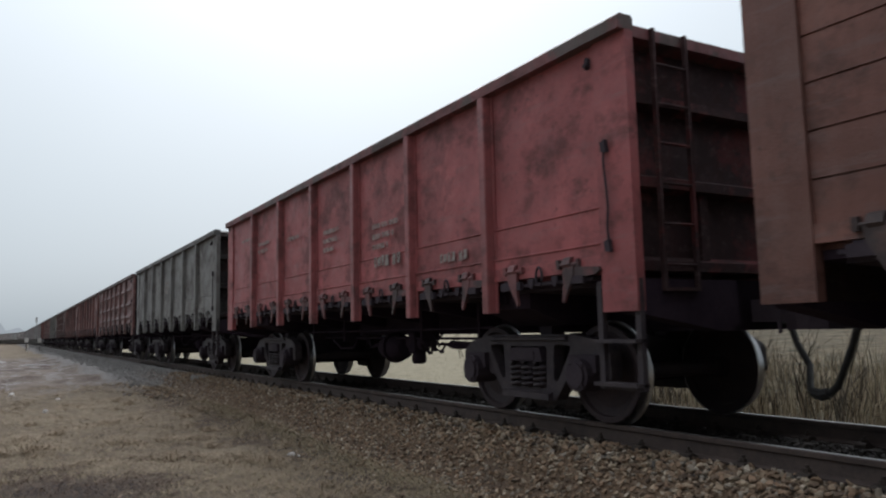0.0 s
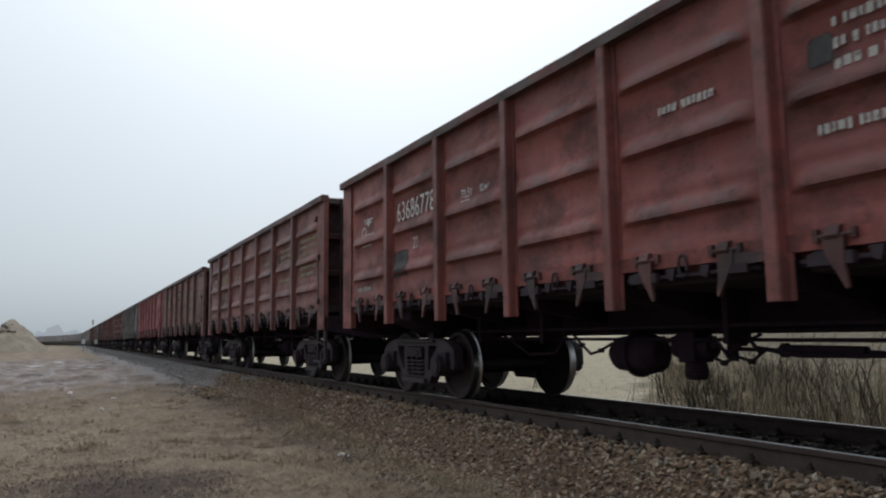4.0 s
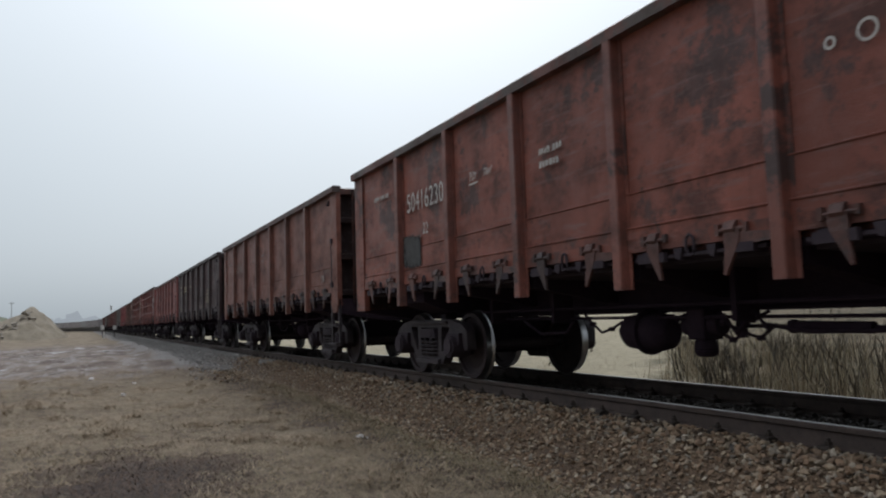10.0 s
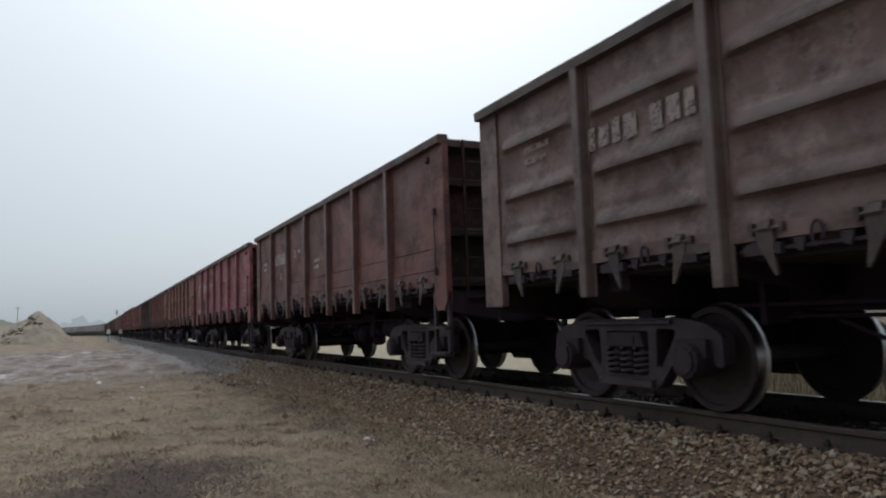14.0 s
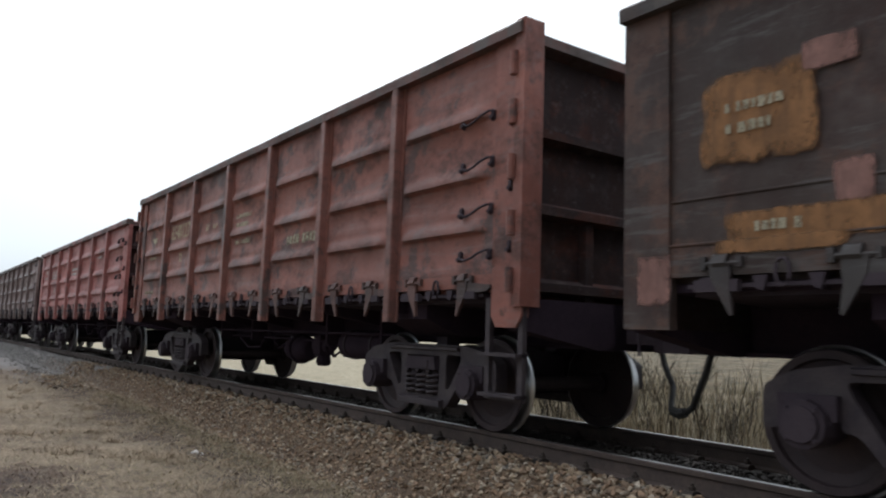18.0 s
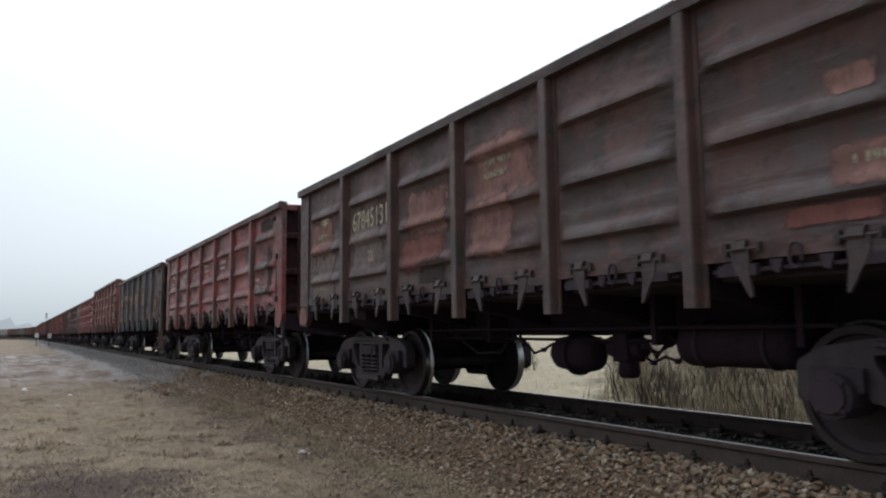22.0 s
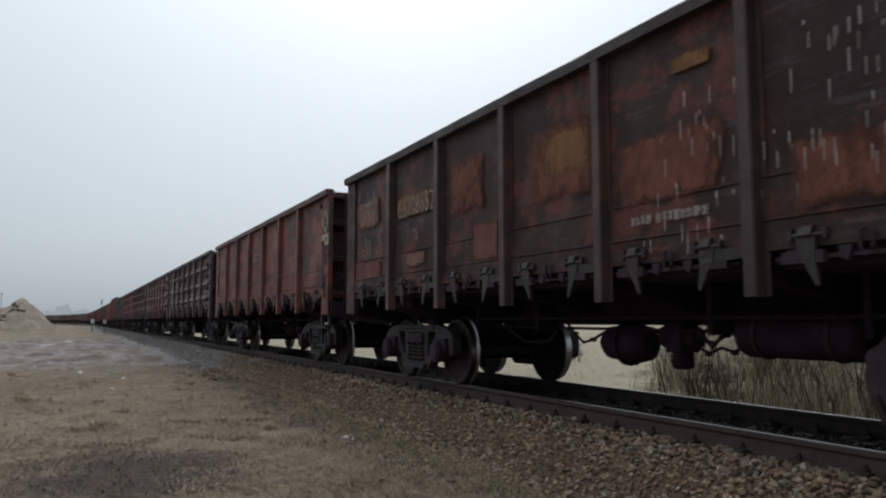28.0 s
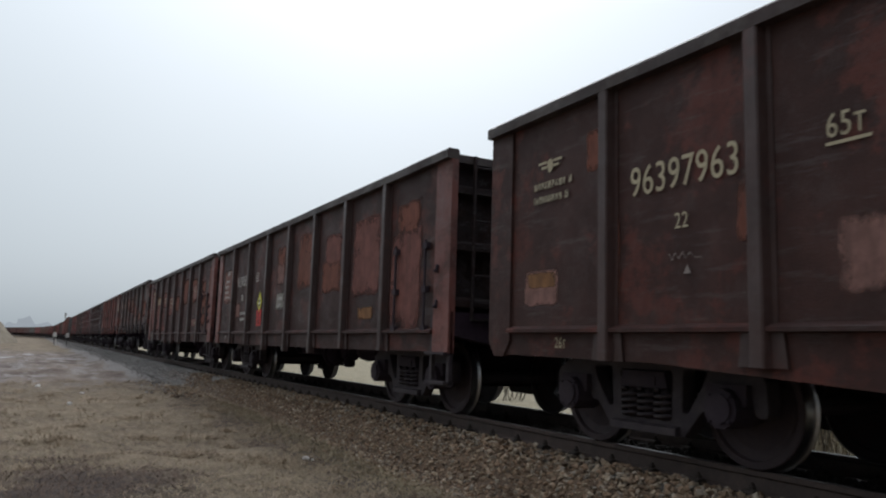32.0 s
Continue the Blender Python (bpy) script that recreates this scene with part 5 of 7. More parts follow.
TRAIN = [
    dict(k=0, kind="smooth", streak=0.3, col=(0.31, 0.098, 0.092), worn=(0.23, 0.078, 0.074), amount=0.3, ink=FADED, code="", label="faded red steel open wagon with smooth sides and rust spots",
         extras=PLAIN + [("bars", 5.2, 2.9, 1, 0.6), ("bars", 4.0, 2.7, 2, 0.7), ("bars", 2.2, 2.6, 1, 0.6), ("bars", 0.4, 2.5, 3, 0.6), ("bars", -1.45, 2.35, 3, 0.75), ("big", -1.5, 1.86, 0.16, 0.8), ("big", -3.3, 1.74, 0.12, 0.6)]),
    dict(k=1, kind="planked", col=(0.18, 0.088, 0.062), worn=(0.14, 0.075, 0.055), amount=0.4, number="62517248", ink=CREAM, load="70т 76м³", ladder=False, label="brown open wagon with side sheets lapped like boards",
         extras=PLAIN + [(GREY_PATCH, -0.04, 2.78, 1.0, 0.42), ("bars", 0.35, 2.84, 2, 0.75), ("bars", -1.2, 2.74, 3, 1.3), ("big", -2.96, 2.66, 0.30, 1.15), ("bars", -2.96, 2.26, 3, 0.95), ("bars", -2.96, 1.84, 2, 1.3), ("ring", 1.67, 2.25, 0.07, 0), ("bars", -4.9, 2.75, 4, 0.9)]),
    dict(k=2, kind="ribbed", col=(0.20, 0.080, 0.060), worn=(0.145, 0.065, 0.05), amount=0.3, number="63703284", ink=CREAM, load="70,5т 83м³", top=3.61, ribs=TALL_RIBS, label="rust-red open wagon with pressed ribs and a cream number",
         extras=STD + PLAIN + [(GREY_PATCH, 3.9, 1.95, 0.5, 0.4), ("bars", -1.5, 2.70, 1, 0.6), ("bars", -3.10, 2.85, 4, 1.25), (GREY_PATCH, -3.0, 2.70, 0.2, 0.22), ("bars", -2.95, 2.17, 1, 1.3), ("bars", -4.70, 2.88, 6, 1.35)]),
    dict(k=3, kind="ribbed", col=(0.225, 0.076, 0.056), worn=(0.19, 0.07, 0.05), amount=0.25, number="63686778", ink=FRESH, load="70,5т 83м³", top=3.61, ribs=TALL_RIBS, label="rust-red open wagon with pressed ribs and a white number",
         extras=STD + PLAIN + [("ring", 5.4, 2.58, 0.1, 0), (GREY_PATCH, 3.9, 1.95, 0.6, 0.42), ("bars", -1.5, 2.70, 1, 0.6), ("bars", -3.10, 2.85, 4, 1.25), (GREY_PATCH, -3.0, 2.70, 0.2, 0.22), ("bars", -2.95, 2.17, 1, 1.3), ("bars", -4.70, 2.88, 6, 1.35)]),
    dict(k=4, kind="smooth", col=(0.265, 0.098, 0.080), worn=(0.18, 0.082, 0.07), amount=0.45, number="60420782", ink=FADED, label="faded red steel open wagon with grimy streaks",
         extras=PLAIN + [("bars", 5.4, 2.8, 2, 0.5), (GREY_PATCH, 3.9, 1.95, 0.45, 0.45), ("bars", 2.2, 2.85, 1, 0.6), ("bars", 0.4, 2.6, 3, 0.5), ("bars", -3.3, 2.75, 2, 0.3)]),
    dict(k=5, kind="smooth", cut=0.12, col=(0.056, 0.036, 0.037), worn=(0.084, 0.044, 0.040), amount=0.42, number="60047255", ink=CREAM, load="70т 76м³", label="dark brown-black steel open wagon with cream stencils",
         extras=STD + PLAIN + [(PINK_PATCH, -0.50, 2.68, 0.55, 0.40), (PALE_SMEAR, -0.58, 2.68, 0.38, 0.34), ("bars", -0.57, 2.15, 1, 0.3), ("bars", -1.70, 1.62, 1, 0.35), ("bars", -3.20, 2.22, 3, 0.9), ("big", -3.2, 1.81, 0.14, 0.9)]),
    dict(k=6, kind="smooth", col=(0.18, 0.076, 0.047), worn=(0.16, 0.066, 0.042), amount=0.3, number="60506821", ink=FADED, load="70т 76м³", cut=0.14, label="orange-red steel open wagon with cut corner posts",
         extras=PLAIN + [("bars", 5.4, 2.8, 1, 0.5), ("bars", 0.4, 2.7, 2, 0.4), ("big", -5.33, 1.74, 0.17, 0.13)]),
    dict(k=7, kind="smooth", col=(0.22, 0.080, 0.047), worn=(0.050, 0.034, 0.032), amount=0.36, scuffs=0.7, number="50416230", ink=WHITE, load="70т 76м³", label="orange steel open wagon with dark scuffs",
         extras=PLAIN + [("bars", 5.4, 2.85, 1, 0.6), (GREY_PATCH, 3.9, 1.86, 0.7, 0.5), ("bars", 0.4, 2.6, 2, 0.4), ("ring", -3.05, 2.58, 0.045, 0), ("ring", -3.31, 2.58, 0.075, 0)]),
    dict(k=8, kind="smooth", col=(0.25, 0.084, 0.082), worn=(0.20, 0.072, 0.070), amount=0.2, number="60224789", ink=FRESH, load="70т 76м³", streak=0.3, cut=0.12, label="deep red freshly painted steel open wagon",
         extras=STD + PLAIN + [("ring", 5.5, 2.6, 0.09, 0), (GREY_PATCH, 3.85, 1.84, 0.66, 0.56), ("bars", 0.4, 2.55, 2, 0.3), ("bars", -1.6, 2.6, 1, 0.3), ("bars", -5.25, 2.06, 2, 0.2), ("ring", -5.95, 1.66, 0.05, 0)]),
    dict(k=9, kind="smooth", col=(0.155, 0.068, 0.050), worn=(0.10, 0.052, 0.045), amount=0.45, number="60596681", ink=WHITE, load="70т 76м³", cut=0.12, label="dull brown steel open wagon with a seam along its side",
         extras=PLAIN + [("bars", 5.4, 2.6, 2, 0.4), ("bars", 0.2, 2.28, 2, 0.34)]),
    dict(k=10, kind="ribbed", col=(0.15, 0.10, 0.085), worn=(0.20, 0.15, 0.13), amount=0.5, ink=FADED, code="", label="grey-brown weathered open wagon with pressed ribs",
         extras=PLAIN + [("bars", 5.4, 2.9, 3, 0.6), ("big", 4.2, 2.6, 0.26, 1.4), ("bars", 0.4, 2.6, 3, 0.7), ("bars", -3.0, 2.7, 3, 0.8)]),
    dict(k=11, kind="ribbed", ladder=False, scuffs=0.25, col=(0.32, 0.122, 0.098), worn=(0.25, 0.104, 0.086), amount=0.3, number="65266512", ink=WHITE, cut=0.10, label="bright brick-red open wagon with pressed ribs and end doors",
         extras=STD + HINGES + [("bars", 0.5, 2.6, 3, 0.9), ("bars", -3.2, 2.75, 1, 0.4)]),
    dict(k=12, kind="ribbed", top=3.78, lift=0.09, ribs=HIGH_RIBS, ladder=False, scuffs=0.7, col=(0.215, 0.088, 0.058), worn=(0.060, 0.046, 0.044), amount=0.38, number="65401275", ink=CREAM, load="69т 76м³", cut=0.10, label="red open wagon with dark stained pressed ribs and cream number",
         extras=STD + HINGES + [("hinge_post", -6.36, 0, 0, 0), ("hinge_post", 6.36, 0, 0, 0), ("lug", 6.25, 3.1, 0, 0), ("lug", 6.25, 2.4, 0, 0), ("lug", 6.25, 1.8, 0, 0), ("bars", 0.5, 2.75, 4, 0.6), ("big", -1.5, 2.2, 0.14, 0.9)]),
    dict(k=13, kind="smooth", step_col=(0.20, 0.105, 0.050), post_col=(0.105, 0.105, 0.112), scuffs=0.7, col=(0.056, 0.042, 0.036), worn=(0.090, 0.054, 0.038), amount=0.45, ink=CREAM, code="", label="dark grey steel open wagon with patches of orange paint",
         extras=PLAIN + [(ORANGE_PATCH, 5.33, 2.42, 0.80, 0.62), ("bars", 5.55, 2.50, 2, 0.4), (PINK_PATCH, 4.86, 2.71, 0.34, 0.2), (PINK_PATCH, 4.74, 1.91, 0.24, 0.26), (ORANGE_PATCH, 5.0, 1.70, 1.15, 0.22), ("bars", 5.35, 1.70, 1, 0.3), (PINK_PATCH, 6.12, 1.38, 0.3, 0.36),
                         (ORANGE_PATCH, 3.45, 2.62, 1.45, 0.32), (ORANGE_PATCH, 3.6, 2.25, 0.35, 0.28), ("big", 4.2, 2.62, 0.24, 1.3), (ORANGE_PATCH, 1.82, 2.50, 0.90, 0.40), ("bars", 2.1, 2.5, 1, 0.5), (BRICK_PATCH, 1.7, 2.1, 0.8, 0.2), (PALE_SMEAR, 1.41, 3.05, 0.16, 0.5),
                         (ORANGE_PATCH, 0.10, 2.48, 0.80, 0.62), (PINK_PATCH, 0.05, 2.12, 0.7, 0.34), ("bars", 0.38, 2.58, 5, 0.5), (ORANGE_PATCH, -1.95, 2.48, 0.98, 0.62), (PINK_PATCH, -2.05, 2.2, 1.2, 0.34), ("bars", -1.75, 2.5, 3, 0.5), (PINK_PATCH, -4.0, 2.30, 0.40, 0.30), ("bars", -3.9, 2.3, 1, 0.24),
                         (ORANGE_PATCH, -3.75, 1.66, 0.85, 0.18), (PINK_PATCH, -3.86, 1.98, 0.44, 0.10), (ORANGE_PATCH, -3.48, 1.56, 0.34, 0.10), (PINK_PATCH, -4.05, 1.60, 0.26, 0.16), (PINK_PATCH, -4.75, 1.70, 0.55, 0.16), (ORANGE_PATCH, -5.05, 2.05, 0.60, 0.5), (ORANGE_PATCH, -4.72, 1.57, 0.36, 0.12),
                         (ORANGE_PATCH, 2.1, 1.60, 0.66, 0.14), (ORANGE_PATCH, -0.08, 1.59, 0.24, 0.12), (ORANGE_PATCH, -1.77, 1.58, 0.36, 0.14), (PINK_PATCH, -2.38, 1.58, 0.14, 0.16), (ORANGE_PATCH, 5.2, 1.58, 0.9, 0.1), ("ring", -3.3, 1.86, 0.07, 0)]),
    dict(k=14, kind="ribbed", scuffs=0.9, col=(0.27, 0.084, 0.070), worn=(0.12, 0.086, 0.078), amount=0.5, number="66102773", ink=FRESH, load="71т 75м³", cut=0.14, label="red open wagon with pressed ribs and white stencils",
         extras=STD + PLAIN + [(DARK_PATCH, -5.3, 3.15, 1.1, 0.3), (DARK_PATCH, -5.55, 2.2, 0.4, 1.2), (SCUFF, -5.05, 2.91, 1.0, 0.16), (SCUFF, -5.05, 2.31, 1.1, 0.18), (SCUFF, -5.0, 1.80, 1.1, 0.16), (SCUFF, 3.4, 2.31, 1.3, 0.15), (SCUFF, 1.7, 1.80, 1.2, 0.16), (GREY_PATCH, 3.95, 1.95, 0.35, 0.4), ("bars", 0.5, 2.75, 3, 0.45), ("bars", -1.3, 2.7, 2, 0.5), ("bars", -4.0, 2.1, 1, 0.3), ("bars", -4.5, 2.05, 2, 0.3)]),
    dict(k=15, kind="ribbed", scuffs=0.8, ladder=False, col=(0.108, 0.060, 0.052), worn=(0.062, 0.048, 0.045), amount=0.5, number="67845131", ink=CREAM, cut=0.14, label="dark red-brown stained open wagon with pressed ribs",
         extras=STD + PLAIN + HINGES[:4] + [(PINK_PATCH, 5.35, 2.45, 1.1, 0.8), (PALE_ZONE, 5.30, 1.85, 1.2, 0.9), (PALE_ZONE, 3.49, 2.30, 1.25, 1.1), (PINK_PATCH, 1.66, 2.42, 1.15, 0.65), (RED_ZONE, 1.8, 1.9, 1.2, 0.5), (PINK_PATCH, -0.05, 2.68, 1.25, 0.75), (PINK_PATCH, 0.18, 2.04, 0.9, 0.7), (DARK_PATCH, 1.46, 1.66, 0.9, 0.4), (PINK_PATCH, -3.85, 2.46, 0.36, 0.2), (PINK_PATCH, -3.95, 1.92, 0.55, 0.30), ("bars", -3.85, 1.95, 1, 0.3), (RED_ZONE, -3.7, 1.64, 0.7, 0.14), (PINK_PATCH, 6.22, 1.22, 0.40, 0.36), ("bars", 0.3, 2.75, 2, 0.5)]),
    dict(k=16, kind="ribbed", scuffs=1.0, ladder=False, col=(0.165, 0.062, 0.056), worn=(0.085, 0.056, 0.052), amount=0.5, number="67883652", ink=WHITE, load="69т 77м³", cut=0.10, label="worn red open wagon, paint scuffed grey along its ribs",
         extras=STD + HINGES + [(SCUFF, -3.4, 2.31, 1.2, 0.16), (SCUFF, -1.7, 1.80, 1.2, 0.16), (SCUFF, -1.75, 2.91, 1.2, 0.14), (SCUFF, 0.0, 2.31, 1.2, 0.18), (SCUFF, 0.1, 1.80, 1.1, 0.2), (SCUFF, 1.75, 2.31, 1.2, 0.2), (SCUFF, 3.4, 2.00, 1.2, 0.2), (SCUFF, -5.0, 1.62, 0.8, 0.14), ("ring", 1.4, 2.0, 0.16, 0), ("bars", 0.5, 2.8, 3, 0.6), ("big", -5.40, 2.10, 0.16, 0.2), ("big", -5.40, 1.88, 0.14, 0.2), ("bars", -3.2, 2.15, 2, 0.3)]),
    dict(k=17, kind="ribbed", scuffs=0.8, ladder=False, corners=(0.058, 0.047, 0.045), col=(0.088, 0.052, 0.048), worn=(0.13, 0.052, 0.043), amount=0.42, number="67887513", ink=CREAM, load="69т 73м³", cut=0.10, label="dark stained open wagon with pressed ribs and yellowed number",
         extras=STD + HINGES + [("ring", 5.2, 2.55, 0.13, 0), (PALE_SMEAR, 5.50, 2.58, 0.55, 0.45), (PALE_ZONE, 5.45, 2.12, 0.6, 0.16), (PALE_SMEAR, 6.2, 1.16, 0.34, 0.2), ("bars", -1.3, 2.0, 1, 1.0), (SCUFF, 3.4, 1.80, 1.2, 0.14), (SCUFF, 1.7, 2.31, 1.2, 0.14)]),
    dict(k=18, kind="smooth", col=(0.200, 0.064, 0.041), worn=(0.055, 0.037, 0.033), amount=0.50, scuffs=0.7, ink=FADED, code="22", label="rusty orange-brown open wagon with a white diamond at its rear",
         extras=PLAIN + [("bars", 5.4, 2.8, 2, 0.5), ("big", 3.9, 2.58, 0.22, 1.3), ("bars", 0.45, 2.70, 2, 0.9), ("placard", -6.20, 2.86, 0, 0), ("number_plate", -6.21, 2.50, 0, 0), (DARK_PATCH, -6.22, 2.10, 0.12, 0.26), (DARK_PATCH, -6.20, 1.60, 0.14, 0.5)]),
    dict(k=19, kind="smooth", scuffs=0.6, col=(0.050, 0.031, 0.026), worn=(0.150, 0.056, 0.038), amount=0.44, number="66708652", ink=FADED, code="22", label="blackened open wagon with red patches and white drips",
         extras=PLAIN + [("bars", 5.5, 2.85, 2, 0.6), ("drips", 5.3, 2.75, 2, 0), (PINK_PATCH, 5.35, 2.70, 1.0, 0.5), (ORANGE_PATCH, 3.46, 2.59, 1.2, 0.34), (RED_ZONE, 5.2, 1.75, 0.9, 0.3), (RED_ZONE, 1.36, 1.86, 0.62, 0.46), (BRICK_PATCH, 1.8, 2.6, 0.9, 0.7), (BRICK_PATCH, -0.17, 2.54, 1.25, 0.85), (ORANGE_PATCH, -0.3, 2.6, 0.8, 0.5), (ORANGE_PATCH, -2.0, 3.0, 0.5, 0.14), (BRICK_PATCH, -1.7, 2.2, 1.3, 0.6), (PINK_PATCH, 3.4, 1.80, 0.7, 0.2), ("big", -1.28, 1.77, 0.09, 0.88), ("drips", -3.42, 2.75, 1, 0), ("drips", -2.2, 2.4, 3, 0), ("drips", -5.6, 2.9, 0, 0), ("drips", -6.2, 2.5, 2, 0), (BRICK_PATCH, -3.5, 1.9, 1.2, 0.5), (BRICK_PATCH, -5.1, 2.2, 1.0, 0.8)]),
    dict(k=20, kind="blind", top=3.34, lift=0.05, col=(0.046, 0.023, 0.020), worn=(0.090, 0.034, 0.024), amount=0.40, number="96288931", ink=CREAM, load="65т 77м³", corners=(0.170, 0.068, 0.052), label="dark brown box wagon without hatches, red-painted at its ends", tare="26т",
         extras=[(RED_ZONE, 5.45, 2.08, 1.45, 1.95), ("emblem", 5.66, 2.72, 0, 0), ("bars", 5.92, 2.56, 4, 0.4), (RED_ZONE, 3.9, 1.82, 1.42, 1.35), (ORANGE_PATCH, 3.9, 2.42, 1.4, 0.28), (RED_ZONE, 2.30, 2.35, 1.15, 0.62), (RED_ZONE, 2.35, 1.25, 1.3, 0.22), (RED_ZONE, 2.9, 1.5, 0.25, 0.9),
                 (RED_ZONE, 0.78, 2.05, 1.4, 0.75), ("bars", 1.15, 2.3, 3, 0.7), (BRICK_PATCH, -0.45, 2.12, 0.8, 0.6), (BRICK_PATCH, -2.03, 2.44, 1.0, 0.95), (BRICK_PATCH, -3.67, 2.40, 0.95, 0.85), (PINK_PATCH, -3.71, 2.36, 0.8, 0.50), ("bars", -3.7, 2.38, 1, 0.2),
                 (PINK_PATCH, -3.86, 1.40, 0.9, 0.26), ("bars", -3.95, 1.38, 1, 0.35), (BRICK_PATCH, -5.17, 2.44, 0.55, 0.40), (BRICK_PATCH, -5.25, 1.75, 0.75, 1.0), (DARK_PATCH, -5.3, 1.75, 0.4, 0.3), (RED_ZONE, -6.08, 2.0, 0.32, 2.0)]),
    dict(k=21, kind="blind", top=3.31, lift=0.03, col=(0.046, 0.024, 0.020), worn=(0.088, 0.034, 0.024), amount=0.40, number="96390554", ink=WHITE, load="65т", corners=(0.175, 0.072, 0.054), label="dark brown box wagon with orange-red patches and placards", tare="23т",
         extras=[(PINK_PATCH, 5.46, 2.27, 1.1, 0.92), ("emblem", 5.42, 2.58, 0, 0), ("bars", 5.75, 2.40, 4, 0.5), (PALE_SMEAR, 3.86, 1.90, 0.2, 0.17), (PINK_PATCH, 4.26, 1.61, 0.42, 0.36), ("bars", 3.95, 1.53, 2, 0.5), ("diamond", 2.17, 1.74, 0, 0), ("plate", 2.18, 1.40, 0, 0), (BRICK_PATCH, 1.75, 2.35, 0.3, 0.5), ("rag", 4.75, 3.27, 0, 0),
                 (BRICK_PATCH, 0.66, 2.50, 0.6, 0.7), (PINK_PATCH, 0.66, 2.25, 0.5, 0.45), (PALE_SMEAR, 0.64, 1.71, 0.62, 0.36), ("bars", 0.75, 1.76, 2, 0.3), (BRICK_PATCH, -0.96, 2.38, 0.95, 1.1), (RED_ZONE, -2.46, 2.32, 0.8, 0.85), (BRICK_PATCH, -2.4, 2.0, 1.0, 0.6), (RED_ZONE, -3.95, 2.2, 1.1, 1.2), (ORANGE_PATCH, -3.95, 1.35, 0.6, 0.2),
                 (BRICK_PATCH, -5.4, 2.6, 0.75, 0.5), (RED_ZONE, -5.35, 1.75, 0.95, 1.3)]),
    dict(k=22, kind="blind", top=3.31, lift=0.02, col=(0.054, 0.028, 0.022), worn=(0.100, 0.037, 0.025), amount=0.42, number="96397963", ink=CREAM, load="65т", cut=0.16, belly=0.12, label="dark brown box wagon with cream number and chalk marks", tare="26т",
         extras=[("emblem", 5.56, 2.67, 0, 0), ("bars", 5.82, 2.50, 2, 0.6), (PINK_PATCH, 5.70, 1.48, 0.55, 0.36), (ORANGE_PATCH, 5.70, 1.56, 0.5, 0.16), ("chalk", 3.80, 1.63, 0, 0), (BRICK_PATCH, 4.9, 2.7, 0.25, 0.4), (PINK_PATCH, 2.20, 1.52, 0.75, 0.5), (BRICK_PATCH, 2.0, 1.7, 0.5, 0.4), (BRICK_PATCH, 4.7, 1.7, 0.3, 0.8), (BRICK_PATCH, 3.2, 1.9, 0.3, 0.5), ("bars", 0.4, 2.4, 3, 0.5), (BRICK_PATCH, -0.8, 2.2, 1.0, 0.9), (BRICK_PATCH, -5.2, 2.2, 0.9, 0.9)]),
    dict(k=23, kind="blind", top=3.27, col=(0.09, 0.048, 0.038), worn=(0.15, 0.06, 0.045), amount=0.4, ink=FADED, code="", label="brown box wagon without hatches", extras=[]),
]
AHEAD = [((0.19, 0.185, 0.17), (0.13, 0.12, 0.11), "smooth", "weathered grey steel open wagon"), ((0.17, 0.085, 0.072), (0.12, 0.07, 0.062), "ribbed", "rust-red open wagon with pressed ribs"),
         ((0.16, 0.065, 0.052), (0.12, 0.055, 0.045), "smooth", "dark red-brown steel open wagon"), ((0.165, 0.078, 0.064), (0.12, 0.065, 0.055), "smooth", "faded red steel open wagon"),
         ((0.10, 0.055, 0.048), (0.15, 0.06, 0.05), "ribbed", "dark brown open wagon with pressed ribs")]
for w in TRAIN:
    build_wagon(**w)
for i in range(1, 9):
    col, worn, kind, label = AHEAD[(i - 1) % 5]
    build_wagon(-i, kind, col, worn, 0.4, ink=FADED, label=label, code="", extras=PLAIN + [("bars", 0.3, 2.6, 3, 0.6)])


def far_body_mesh():
    bm = bmesh.new()
    box(bm, -SIDE, SIDE, -6.4, 6.4, 1.35, 3.36)
    for y in (-6.2, *POSTS, 6.2):
        box(bm, -SIDE - 0.065, -SIDE, y - 0.09, y + 0.09, 1.08, 3.36)
        box(bm, SIDE, SIDE + 0.065, y - 0.09, y + 0.09, 1.08, 3.36)
    return mesh_of(bm)


def far_cap_mesh():
    bm = bmesh.new()
    box(bm, -SIDE - 0.07, SIDE + 0.07, -6.4, 6.4, 3.36, 3.48)
    return mesh_of(bm)


def far_bogie_mesh():
    bm = bmesh.new()
    for y in (-0.925, 0.925):
        tube(bm, [(-0.86, y, 0.475), (0.86, y, 0.475)], 0.47, 14)
    box(bm, -1.1, 1.1, -1.2, 1.2, 0.55, 0.85)
    return mesh_of(bm)


def build_far_wagon(k, col, worn, label):
    """A wagon that never comes within a hundred metres."""
    wagon = tagged(new("gondola_wagon"), label, "wagon", "wagons of the goods train")
    WAGONS[k] = wagon
    i = (-k) % 5
    part("body", shared("far_body", far_body_mesh), FAR_HAZED_PAINT[i], wagon)
    part("top_rail", shared("far_cap", far_cap_mesh), HAZED_IRON, wagon)
    part("centre_sill", shared(("centre", 6.4), centre_sill_mesh, 6.35), HAZED_IRON, wagon)
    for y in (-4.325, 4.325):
        part("bogie", shared("far_bogie", far_bogie_mesh), HAZED_IRON, wagon, at=pose(0, y, 0))


